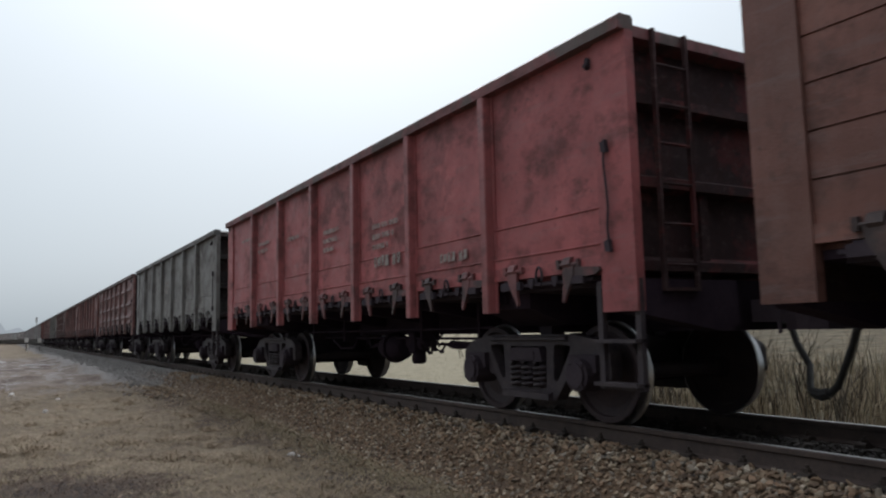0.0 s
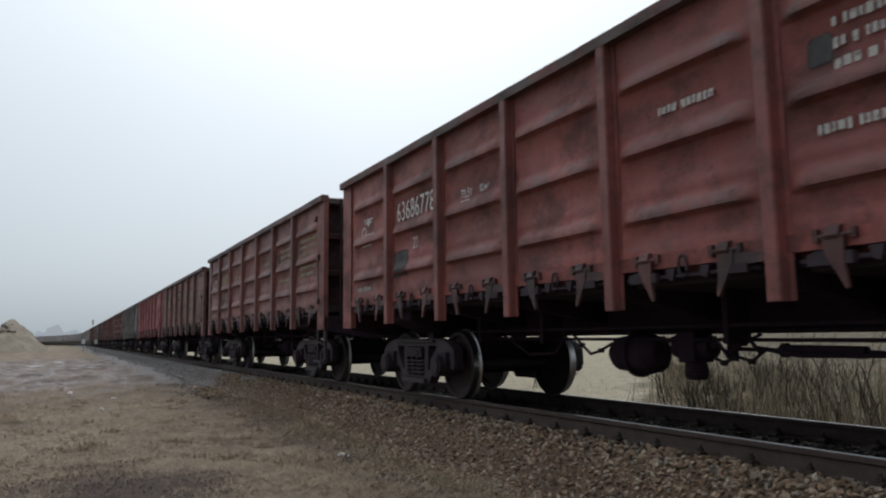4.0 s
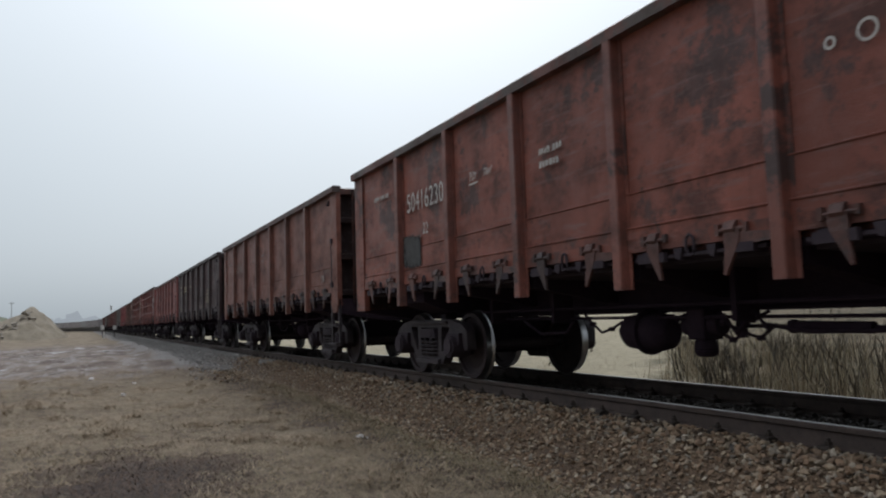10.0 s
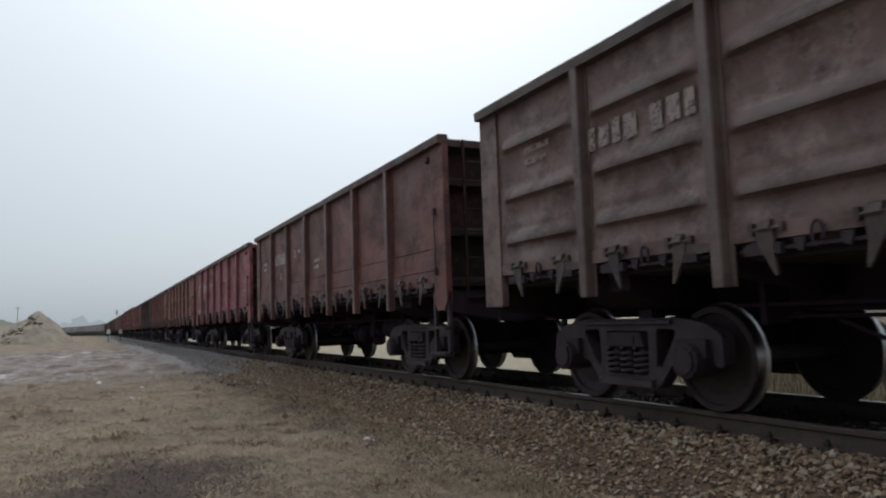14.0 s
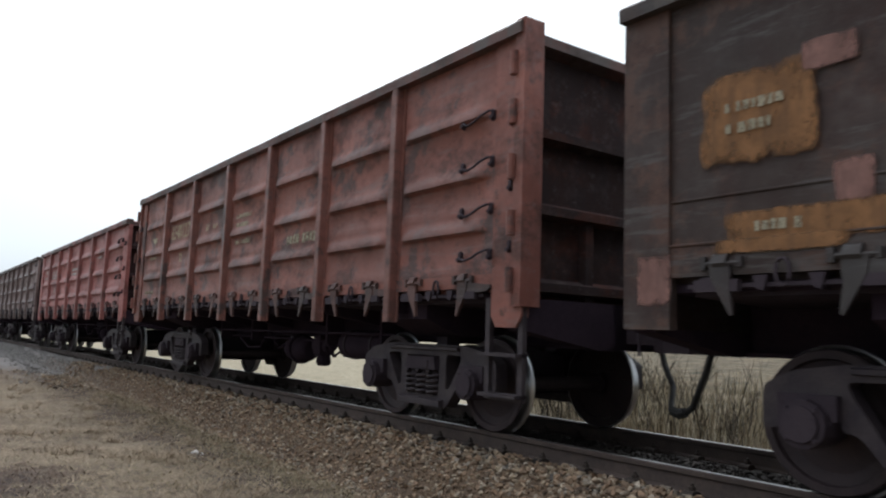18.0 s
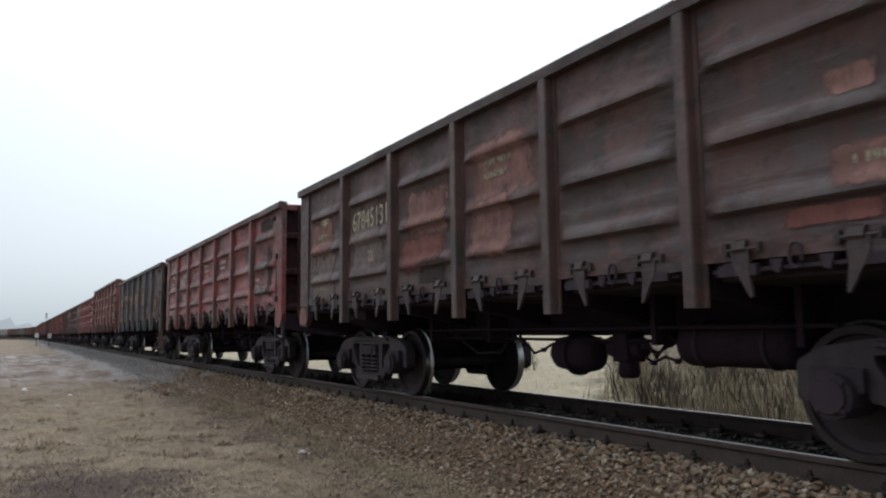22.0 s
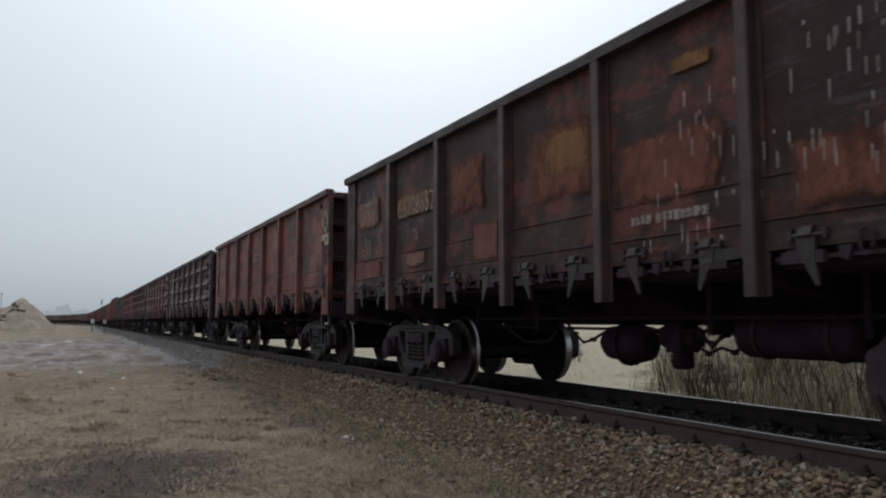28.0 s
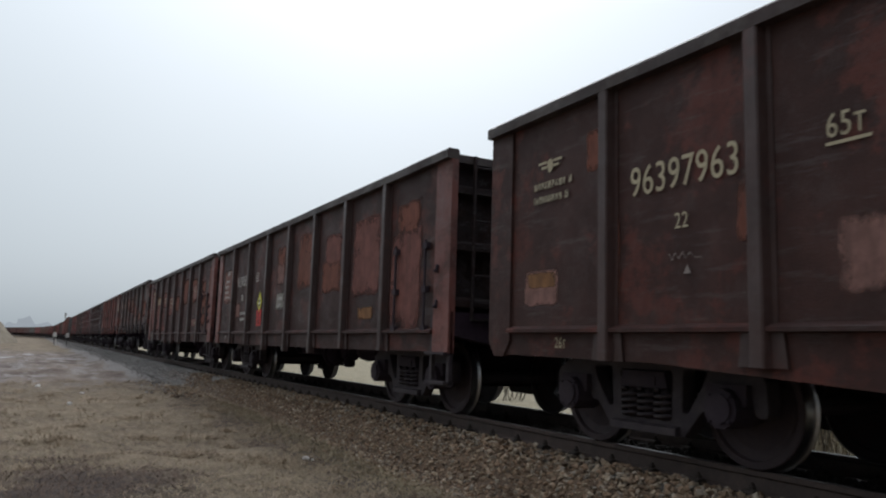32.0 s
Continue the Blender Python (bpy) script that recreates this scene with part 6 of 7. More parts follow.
# haze put into the colour: far ironwork and paint lifted to pale grey
HAZED_IRON = rough_metal("hazed_iron", (0.24, 0.235, 0.23), (0.19, 0.185, 0.18), 2.0, 0.9)
FAR_HAZED_PAINT = [paint("hazed_distant_paint", tuple(0.3 * q + 0.34 for q in c), tuple(0.3 * q + 0.28 for q in w), 0.4, scuffs=0.1) for c, w, _, _ in AHEAD]
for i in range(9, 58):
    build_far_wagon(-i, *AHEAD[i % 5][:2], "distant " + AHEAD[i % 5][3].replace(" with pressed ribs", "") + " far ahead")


# ---- ground, track and distance ----
def smooth01(v):
    v = min(max(v, 0.0), 1.0)
    return v * v * (3 - 2 * v)


def ground_z(x, y):
    """Height of the land: bed of the track, flat waste ground, a bank beyond, a low rise far off."""
    c = centre_x(y)
    u = x - c
    toe = -(2.05 - 0.45 * smooth01((y - 5) / 12)) if u < 0 else 2.4
    top = 1.35
    if abs(u) < top:
        z = -0.21
    else:
        z = -0.21 + (GROUND + 0.21) * smooth01((abs(u) - top) / (abs(toe) - top))
    if u > 2.4:
        z += 0.75 * smooth01((u - 3.0) / 16) + 0.02 * max(0.0, u - 19)
        z = min(z, 2.2)
    if u < -2.0:
        near = smooth01((-u - 1.6) / 1.2)
        z += near * (0.06 * noise.noise((x * 0.55, y * 0.55, 1.7)) + 0.035 * noise.noise((x * 1.9, y * 1.9, 4.0)) + 0.018 * noise.noise((x * 4.6, y * 4.6, 8.0)))
        z += 0.20 * smooth01((y - 14) / 20) * noise.noise((x * 0.16 + 7, y * 0.10, 2.0)) * near
        z += 0.10 * smooth01((y - 20) / 40)
        z += 0.16 * smooth01((y - 19) / 5) * (1 - smooth01((y - 50) / 20)) * abs(noise.noise((x * 0.7, y * 0.45, 14.0))) * near
        z += 0.20 * smooth01((y - 27) / 4) * smooth01((x - 2.3 - 0.6 * noise.noise((x * 0.3, y * 0.25, 6.0))) / 1.0) * (1 - smooth01((y - 70) / 20)) * near
        # low rise far ahead on the camera's side
        z += 11.5 * smooth01((-x - 14 + 0.02 * y) / 50) * smooth01((y - 150) / 170)
    return z


def axis(*pieces):
    """Grid lines: (from, to, step), ..."""
    out = []
    for a, b, s in pieces:
        n = max(1, round((b - a) / s))
        out += [a + (b - a) * i / n for i in range(n)]
    return out + [pieces[-1][1]]


def ground_material():
    m, n, l, p = nodes_of("waste_ground")
    v = local(n, l, (1, 1, 1), False)
    sx = n.new("ShaderNodeSeparateXYZ")
    l.new(v, sx.inputs[0])
    big = noise_at(n, l, v, 0.55, 5.0, 0.65)
    mid = noise_at(n, l, v, 2.6, 6.0, 0.7)
    fine = noise_at(n, l, local(n, l, (1.0, 0.55, 1.0), False), 38.0, 5.0, 0.75)
    straw = noise_at(n, l, local(n, l, (1.0, 0.35, 1.0), False), 12.0, 6.0, 0.75)
    c = mix(n, l, step(n, l, big, 0.38, 0.62), (0.112, 0.086, 0.064), (0.245, 0.196, 0.140))
    c = mix(n, l, step(n, l, mid, 0.46, 0.64, 0.70), c, (0.088, 0.064, 0.050))
    c = mix(n, l, step(n, l, straw, 0.48, 0.62, 0.70), c, (0.245, 0.205, 0.138))
    c = mix(n, l, step(n, l, fine, 0.50, 0.64, 0.55), c, (0.064, 0.052, 0.036))
    # scorched patches in the grass
    rag = n.new("ShaderNodeMath")
    rag.operation = "MULTIPLY_ADD"
    l.new(straw, rag.inputs[0])
    rag.inputs[1].default_value = 0.55
    half = n.new("ShaderNodeMath")
    half.operation = "MULTIPLY"
    l.new(mid, half.inputs[0])
    half.inputs[1].default_value = 0.6
    l.new(half.outputs[0], rag.inputs[2])
    ragged = rag.outputs[0]
    for px, py, pr in ((0.52, 8.05, 1.10), (-1.2, 6.2, 0.7), (3.2, 7.2, 0.55)):
        dv = n.new("ShaderNodeVectorMath")
        dv.operation = "DISTANCE"
        wob = n.new("ShaderNodeVectorMath")
        wob.operation = "MULTIPLY"
        wob.inputs[1].default_value = (1.0, 0.75, 0.0)
        l.new(v, wob.inputs[0])
        l.new(wob.outputs[0], dv.inputs[0])
        dv.inputs[1].default_value = (px, py * 0.75, 0)
        ad = n.new("ShaderNodeMath")
        ad.operation = "MULTIPLY_ADD"
        l.new(ragged, ad.inputs[0])
        ad.inputs[1].default_value = 2.6 * pr
        l.new(dv.outputs["Value"], ad.inputs[2])
        inv = n.new("ShaderNodeMapRange")
        inv.inputs["From Min"].default_value, inv.inputs["From Max"].default_value = pr * 2.66, pr * 2.12
        inv.inputs["To Min"].default_value, inv.inputs["To Max"].default_value = 0.0, 0.96
        l.new(ad.outputs[0], inv.inputs["Value"])
        c = mix(n, l, inv.outputs[0], c, mix(n, l, step(n, l, fine, 0.4, 0.7), (0.066, 0.052, 0.046), (0.024, 0.018, 0.017)))
    # dark trodden dirt along the foot of the bed
    foot = n.new("ShaderNodeMath")
    foot.operation = "MULTIPLY_ADD"
    l.new(noise_at(n, l, v, 0.9, 6.0, 0.7), foot.inputs[0])
    foot.inputs[1].default_value = 3.4
    l.new(sx.outputs["X"], foot.inputs[2])
    c = mix(n, l, step(n, l, foot.outputs[0], D - 1.25, D - 0.85, 0.9), c, mix(n, l, step(n, l, fine, 0.40, 0.66), (0.085, 0.060, 0.047), (0.035, 0.026, 0.023)))
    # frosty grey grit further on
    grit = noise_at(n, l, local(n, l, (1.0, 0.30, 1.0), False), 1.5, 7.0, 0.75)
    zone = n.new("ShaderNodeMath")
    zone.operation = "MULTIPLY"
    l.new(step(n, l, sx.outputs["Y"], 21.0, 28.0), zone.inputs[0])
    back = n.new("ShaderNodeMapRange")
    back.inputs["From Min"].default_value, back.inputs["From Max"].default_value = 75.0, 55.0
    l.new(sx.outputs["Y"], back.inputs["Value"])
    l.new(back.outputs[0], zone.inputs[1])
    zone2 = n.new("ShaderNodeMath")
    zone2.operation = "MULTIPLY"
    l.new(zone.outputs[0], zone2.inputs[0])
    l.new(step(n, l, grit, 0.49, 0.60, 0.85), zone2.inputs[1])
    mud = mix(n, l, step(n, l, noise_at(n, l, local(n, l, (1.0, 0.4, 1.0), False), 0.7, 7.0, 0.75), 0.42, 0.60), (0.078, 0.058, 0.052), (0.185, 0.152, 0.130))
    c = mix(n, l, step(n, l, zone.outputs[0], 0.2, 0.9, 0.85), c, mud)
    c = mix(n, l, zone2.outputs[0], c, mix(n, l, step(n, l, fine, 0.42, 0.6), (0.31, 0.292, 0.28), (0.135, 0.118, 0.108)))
    # tipped grey gravel beside the bed, from a ragged front on
    front = n.new("ShaderNodeMath")
    front.operation = "MULTIPLY_ADD"
    l.new(noise_at(n, l, v, 0.30, 5.0, 0.65), front.inputs[0])
    front.inputs[1].default_value = 14.0
    l.new(sx.outputs["Y"], front.inputs[2])
    side = n.new("ShaderNodeMath")
    side.operation = "MULTIPLY_ADD"
    l.new(noise_at(n, l, local(n, l, (1.0, 0.4, 1.0), False), 0.8, 5.0, 0.65), side.inputs[0])
    side.inputs[1].default_value = 2.6
    l.new(sx.outputs["X"], side.inputs[2])
    tip = n.new("ShaderNodeMath")
    tip.operation = "MULTIPLY"
    l.new(step(n, l, front.outputs[0], 34.5, 36.0), tip.inputs[0])
    l.new(step(n, l, side.outputs[0], 3.9, 4.3, 0.92), tip.inputs[1])
    c = mix(n, l, tip.outputs[0], c, mix(n, l, step(n, l, fine, 0.40, 0.64), (0.245, 0.232, 0.222), (0.13, 0.12, 0.114)))
    # gravel bed beside the rails
    wav = n.new("ShaderNodeMath")
    wav.operation = "MULTIPLY_ADD"
    l.new(noise_at(n, l, v, 1.3, 6.0, 0.75), wav.inputs[0])
    wav.inputs[1].default_value = 2.6
    l.new(sx.outputs["X"], wav.inputs[2])
    c_y = step(n, l, wav.outputs[0], D - 0.95, D - 0.40)
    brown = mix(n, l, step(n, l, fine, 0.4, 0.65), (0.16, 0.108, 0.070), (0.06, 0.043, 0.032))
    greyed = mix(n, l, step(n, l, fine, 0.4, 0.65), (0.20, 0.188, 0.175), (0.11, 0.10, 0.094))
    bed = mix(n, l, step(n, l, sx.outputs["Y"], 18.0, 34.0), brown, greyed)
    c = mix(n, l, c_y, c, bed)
    # near-black from the near rail across the bed
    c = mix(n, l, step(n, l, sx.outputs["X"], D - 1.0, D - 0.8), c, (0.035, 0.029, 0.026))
    # dry straw-coloured grass beyond the track
    pale = mix(n, l, step(n, l, mid, 0.4, 0.7), (0.30, 0.265, 0.187), (0.215, 0.188, 0.13))
    clump = noise_at(n, l, v, 1.1, 5.0, 0.7)
    olive = mix(n, l, step(n, l, clump, 0.42, 0.58), (0.052, 0.047, 0.030), (0.150, 0.120, 0.078))
    olive = mix(n, l, step(n, l, mid, 0.52, 0.66, 0.7), olive, (0.098, 0.056, 0.034))
    olive = mix(n, l, step(n, l, straw, 0.50, 0.62, 0.6), olive, (0.036, 0.034, 0.022))
    edge = n.new("ShaderNodeMath")
    edge.operation = "MULTIPLY_ADD"
    l.new(sx.outputs["X"], edge.inputs[0])
    edge.inputs[1].default_value = -1.1
    l.new(sx.outputs["Y"], edge.inputs[2])
    edge2 = n.new("ShaderNodeMath")
    edge2.operation = "MULTIPLY_ADD"
    l.new(big, edge2.inputs[0])
    edge2.inputs[1].default_value = 8.0
    l.new(edge.outputs[0], edge2.inputs[2])
    pale = mix(n, l, step(n, l, straw, 0.52, 0.66, 0.5), pale, (0.15, 0.128, 0.085))
    pale = mix(n, l, step(n, l, edge2.outputs[0], 2.8, 4.8), olive, pale)
    field = step(n, l, sx.outputs["Z"], 1.6, 3.2)
    c = mix(n, l, field, c, (0.115, 0.125, 0.085))
    c = mix(n, l, step(n, l, sx.outputs["X"], D + 2.6, D + 4.2), c, pale)
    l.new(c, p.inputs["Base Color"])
    p.inputs["Roughness"].default_value = 0.95
    p.inputs["Specular IOR Level"].default_value = 0.15
    h = n.new("ShaderNodeMath")
    l.new(fine, h.inputs[0])
    l.new(straw, h.inputs[1])
    bump(n, l, p, h.outputs[0], 0.03, 0.8)
    return m


GROUND_MAT = ground_material()


def build_ground():
    xs = axis((-1500, -120, 120), (-120, -30, 6), (-30, -6, 1.0), (-6, -1, 0.25), (-1, 4.0, 0.10), (4.0, 5.0, 0.08), (5.0, 9.0, 0.4), (9, 30, 1.2), (30, 150, 12), (150, 2500, 190))
    ys = axis((-400, -40, 20), (-40, -2, 2.0), (-2, 2, 0.25), (2, 18, 0.10), (18, 40, 0.3), (40, 120, 1.2), (120, 300, 6), (300, 900, 12), (900, 3500, 260))
    verts = [(x, y, ground_z(x, y)) for y in ys for x in xs]
    nx = len(xs)
    faces = [(j * nx + i, j * nx + i + 1, (j + 1) * nx + i + 1, (j + 1) * nx + i) for j in range(len(ys) - 1) for i in range(nx - 1)]
    me = bpy.data.meshes.new("ground")
    me.from_pydata(verts, [], faces)
    me.polygons.foreach_set("use_smooth", [True] * len(faces))
    me.materials.append(GROUND_MAT)
    return tagged(new("ground", me), "waste ground of matted dry grass, bare dirt and gravel", "ground", kind="structure")


ground = build_ground()

TRACK = tagged(new("railway_track"), "single broad-gauge track of rusty rails on concrete sleepers", "track", kind="structure")
SLEEPER_MAT = rough_metal("old_concrete", (0.085, 0.074, 0.064), (0.05, 0.043, 0.038), 4.0, 0.9)
CLIP_MAT = rough_metal("fastening_iron", (0.030, 0.024, 0.021), (0.055, 0.040, 0.032), 8.0, 0.8)


def sweep(prof, s_list, mats):
    """A profile (offset, height) pulled along the track."""
    bm = bmesh.new()
    n = len(prof)
    prev = None
    for s in s_list:
        m = along(s)
        ring = [bm.verts.new(m @ Vector((a, 0, b))) for a, b in prof]
        if prev:
            for j in range(n):
                f = bm.faces.new((prev[j], prev[(j + 1) % n], ring[(j + 1) % n], ring[j]))
                f.material_index = mats[j]
        prev = ring
    me = mesh_of(bm)
    return me


S_LIST = [-420, -200, -60, -20, 0, 20, 60, 120, 200, *range(235, 900, 15)]
HALF = [(-0.075, -0.180), (-0.075, -0.168), (-0.015, -0.150), (-0.009, -0.055), (-0.036, -0.042), (-0.037, -0.010), (-0.028, 0.0),
        (0.028, 0.0), (0.037, -0.010), (0.036, -0.042), (0.009, -0.055), (0.015, -0.150), (0.075, -0.168), (0.075, -0.180)]
for s in (-1, 1):
    me = sweep([(s * 0.797 + a, b) for a, b in HALF], S_LIST, [0, 0, 0, 0, 0, 0, 1, 0, 0, 0, 0, 0, 0, 0])
    me.materials.append(RAIL)
    me.materials.append(RAIL_TOP)
    part("rail", me, None, TRACK, "rusty rail with a polished running face")


def sleeper_mesh():
    bm = bmesh.new()
    prism(bm, [(-1.35, -0.34), (-1.35, -0.20), (-1.30, -0.185), (-0.55, -0.185), (-0.4, -0.22), (0.4, -0.22), (0.55, -0.185), (1.30, -0.185), (1.35, -0.20), (1.35, -0.34)], -0.125, 0.125, "y")
    return mesh_of(bm)


def clip_mesh():
    """A rail clip with its bolt and nut."""
    bm = bmesh.new()
    prism(bm, [(-0.075, -0.155), (-0.075, -0.185), (0.055, -0.185), (0.055, -0.162), (0.0, -0.135), (-0.055, -0.140)], -0.05, 0.05, "y")
    tube(bm, [(0.0, 0, -0.14), (0.0, 0, -0.085)], 0.016, 6)
    tube(bm, [(0.0, 0, -0.135), (0.0, 0, -0.108)], 0.030, 6)
    return mesh_of(bm)


SLEEPER, CLIP = sleeper_mesh(), clip_mesh()
for i in range(-45, 190):
    y = 2.90 + 0.535 * i
    sl = part("sleeper", SLEEPER, SLEEPER_MAT, TRACK, at=pose(D, y, 0))
    if -4 < y < 34:
        for u, flip in ((-0.905, 0), (-0.69, 180), (0.69, 0), (0.905, 180)):
            part("rail_clip", CLIP, CLIP_MAT, sl, at=pose(u, 0, 0, 0, 0, flip))


# ---- gravel of the track bed ----
def stone_mesh(seed):
    rnd = random.Random(seed)
    bm = bmesh.new()
    sx, sy, sz = rnd.uniform(0.9, 1.4), rnd.uniform(0.7, 1.1), rnd.uniform(0.5, 0.85)
    for _ in range(11):
        p = Vector((rnd.gauss(0, 1), rnd.gauss(0, 1), rnd.gauss(0, 1))).normalized()
        bm.verts.new((p.x * sx, p.y * sy, p.z * sz))
    bmesh.ops.convex_hull(bm, input=bm.verts)
    for v in [v for v in bm.verts if not v.link_faces]:
        bm.verts.remove(v)
    return mesh_of(bm)


def stone_material():
    m, n, l, p = nodes_of("broken_stone")
    geo = n.new("ShaderNodeNewGeometry")
    inf = n.new("ShaderNodeObjectInfo")
    add = n.new("ShaderNodeMath")
    l.new(geo.outputs["Random Per Island"], add.inputs[0])
    l.new(inf.outputs["Random"], add.inputs[1])
    fr = n.new("ShaderNodeMath")
    fr.operation = "FRACT"
    l.new(add.outputs[0], fr.inputs[0])
    r = n.new("ShaderNodeValToRGB")
    e = r.color_ramp.elements
    e[0].position, e[0].color = 0.0, (0.09, 0.066, 0.05, 1)
    e[1].position, e[1].color = 1.0, (0.52, 0.45, 0.36, 1)
    for q, c in ((0.25, (0.185, 0.128, 0.086)), (0.42, (0.25, 0.162, 0.104)), (0.55, (0.29, 0.210, 0.142)), (0.7, (0.35, 0.275, 0.192)), (0.85, (0.215, 0.190, 0.160)), (0.95, (0.36, 0.295, 0.215))):
        x = e.new(q)
        x.color = (*c, 1)
    l.new(fr.outputs[0], r.inputs[0])
    v = local(n, l, (1, 1, 1), False)
    g = noise_at(n, l, v, 45.0, 3.0, 0.7)
    l.new(mix(n, l, step(n, l, g, 0.4, 0.7, 0.5), r.outputs[0], (0.10, 0.075, 0.055)), p.inputs["Base Color"])
    p.inputs["Roughness"].default_value = 0.9
    p.inputs["Specular IOR Level"].default_value = 0.2
    return m


STONE_MAT = stone_material()
BLACK_STONE = rough_metal("black_stone", (0.030, 0.026, 0.024), (0.050, 0.041, 0.035), 6.0, 0.85)
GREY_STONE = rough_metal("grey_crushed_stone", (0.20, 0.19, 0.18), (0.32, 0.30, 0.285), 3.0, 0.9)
STONES = [stone_mesh(i) for i in range(10)]
for me in STONES:
    me.materials.append(STONE_MAT)


def scatter_stones():
    """Loose stones over the bed's near shoulder: the nearest as pieces, the rest joined."""
    rnd = random.Random(7)
    verts, faces, near = [], [], []
    shapes = [([v.co.copy() for v in me.vertices], [tuple(p.vertices) for p in me.polygons]) for me in STONES]

    blacks, greys = ([], []), ([], [])

    def put(x, y, r, lift=0.35):
        z = ground_z(x, y) + r * lift
        m = Matrix.LocRotScale((x, y, z), Euler((rnd.uniform(-0.7, 0.7), rnd.uniform(-0.7, 0.7), rnd.uniform(0, 6.3))), (r, r, r))
        i = rnd.randrange(len(shapes))
        if 2.6 < y < 5.0 and 4.05 < x < 4.75 and len(near) < 290 and r > 0.03:
            near.append((i, m))
            return
        vs, fs = blacks if abs(x - D) < 0.75 else greys if y > 24 + 5 * noise.noise((x, y * 0.4, 1.0)) else (verts, faces)
        b = len(vs)
        vs.extend((m @ c)[:] for c in shapes[i][0])
        fs.extend(tuple(b + q for q in f) for f in shapes[i][1])
    for _ in range(26000):
        y = 1.2 + 22 * rnd.random() ** 1.7
        toe = D - 2.15 + 0.45 * smooth01((y - 5) / 12)
        x = rnd.uniform(toe - 0.1, D - 0.88)
        put(x, y, 0.011 + 0.024 * rnd.random() ** 1.7)
    for _ in range(4200):
        put(rnd.uniform(D + 0.9, D + 2.3), rnd.uniform(-9, 30), 0.018 + 0.026 * rnd.random())
    for _ in range(3600):
        put(rnd.uniform(D - 1.42, D - 0.90), 1.0 + 22 * rnd.random() ** 1.5, 0.016 + 0.022 * rnd.random(), 1.3)
    for _ in range(5200):
        y = rnd.uniform(-9, 1.2)
        put(rnd.uniform(D - 2.2, D - 0.88), y, 0.016 + 0.026 * rnd.random())
    for _ in range(1500):
        y = 1.2 + 20 * rnd.random() ** 1.6
        x = D - 2.05 + 0.4 * smooth01((y - 5) / 12) - abs(rnd.gauss(0, 0.45))
        put(x, y, rnd.uniform(0.008, 0.028))
    for _ in range(6500):
        put(rnd.uniform(D - 0.7, D + 0.7), 26 * rnd.random() ** 1.4, rnd.uniform(0.02, 0.036), 0.9)
    for _ in range(5000):
        y = rnd.uniform(22, 60)
        put(rnd.uniform(D - 1.75, D - 0.9), y, rnd.uniform(0.03, 0.055))
    for _ in range(4500):
        y = rnd.uniform(58, 150)
        put(rnd.uniform(D - 1.7, D - 0.9), y, rnd.uniform(0.05, 0.09))
    for _ in range(2200):
        y = 20 + 90 * rnd.random() ** 1.5
        put(D - 1.7 - abs(rnd.gauss(0, 0.5)), y, rnd.uniform(0.02, 0.06))
    me = bpy.data.meshes.new("gravel")
    me.from_pydata(verts, [], faces)
    me.materials.append(STONE_MAT)
    dark = bpy.data.meshes.new("black_gravel")
    dark.from_pydata(*(blacks[0], [], blacks[1]))
    dark.materials.append(BLACK_STONE)
    tagged(new("oily_ballast", dark), "black ballast between the rails", "ballast", kind="stuff")
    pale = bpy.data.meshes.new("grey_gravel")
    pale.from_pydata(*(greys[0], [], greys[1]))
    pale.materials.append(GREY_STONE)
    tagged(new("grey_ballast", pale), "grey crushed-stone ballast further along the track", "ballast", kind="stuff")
    bed = tagged(new("ballast", me), "brown broken-stone ballast along the rail", "ballast", kind="stuff")
    for i, m in near:
        st = new("stone", STONES[i])
        st.parent = bed
        st.matrix_basis = m


# ---- dry grass ----
def blade_material(name, a, b):
    m, n, l, p = nodes_of(name)
    geo = n.new("ShaderNodeNewGeometry")
    l.new(mix(n, l, geo.outputs["Random Per Island"], a, b), p.inputs["Base Color"])
    p.inputs["Roughness"].default_value = 0.85
    p.inputs["Specular IOR Level"].default_value = 0.15
    return m


def grass(name, label, count, where, length, flat, mat, seed, width=0.004):
    """Many thin bent blades as one object."""
    rnd = random.Random(seed)
    verts, faces = [], []
    for _ in range(count):
        x, y = where(rnd)
        z = ground_z(x, y)
        h = rnd.uniform(*length)
        a = rnd.uniform(0, 6.28)
        lean = rnd.uniform(*flat)
        dx, dy, w = math.cos(a), math.sin(a), width * rnd.uniform(0.6, 1.5)
        b = len(verts)
        for t in (0.0, 0.5, 1.0):
            k = lean * (0.72 + 0.28 * t)
            r = h * t
            cx, cy, cz = x + dx * r * math.sin(k), y + dy * r * math.sin(k), z + r * max(math.cos(k), 0.06)
            ww = w * (1 - 0.85 * t)
            verts += [(cx - dy * ww, cy + dx * ww, cz), (cx + dy * ww, cy - dx * ww, cz)]
        faces += [(b, b + 1, b + 3, b + 2), (b + 2, b + 3, b + 5, b + 4)]
    me = bpy.data.meshes.new(name)
    me.from_pydata(verts, [], faces)
    me.materials.append(mat)
    return tagged(new(name, me), label, "grass", kind="stuff")


STRAW = blade_material("dry_straw", (0.36, 0.288, 0.200), (0.165, 0.122, 0.086))
OLIVE_STRAW = blade_material("olive_straw", (0.300, 0.250, 0.160), (0.140, 0.112, 0.072))
PALE_STRAW = blade_material("pale_straw", (0.33, 0.29, 0.20), (0.20, 0.172, 0.116))
RUSSET = blade_material("russet_stalks", (0.33, 0.285, 0.19), (0.150, 0.112, 0.072))
DULL_GREEN = blade_material("dull_green", (0.070, 0.066, 0.042), (0.150, 0.135, 0.085))
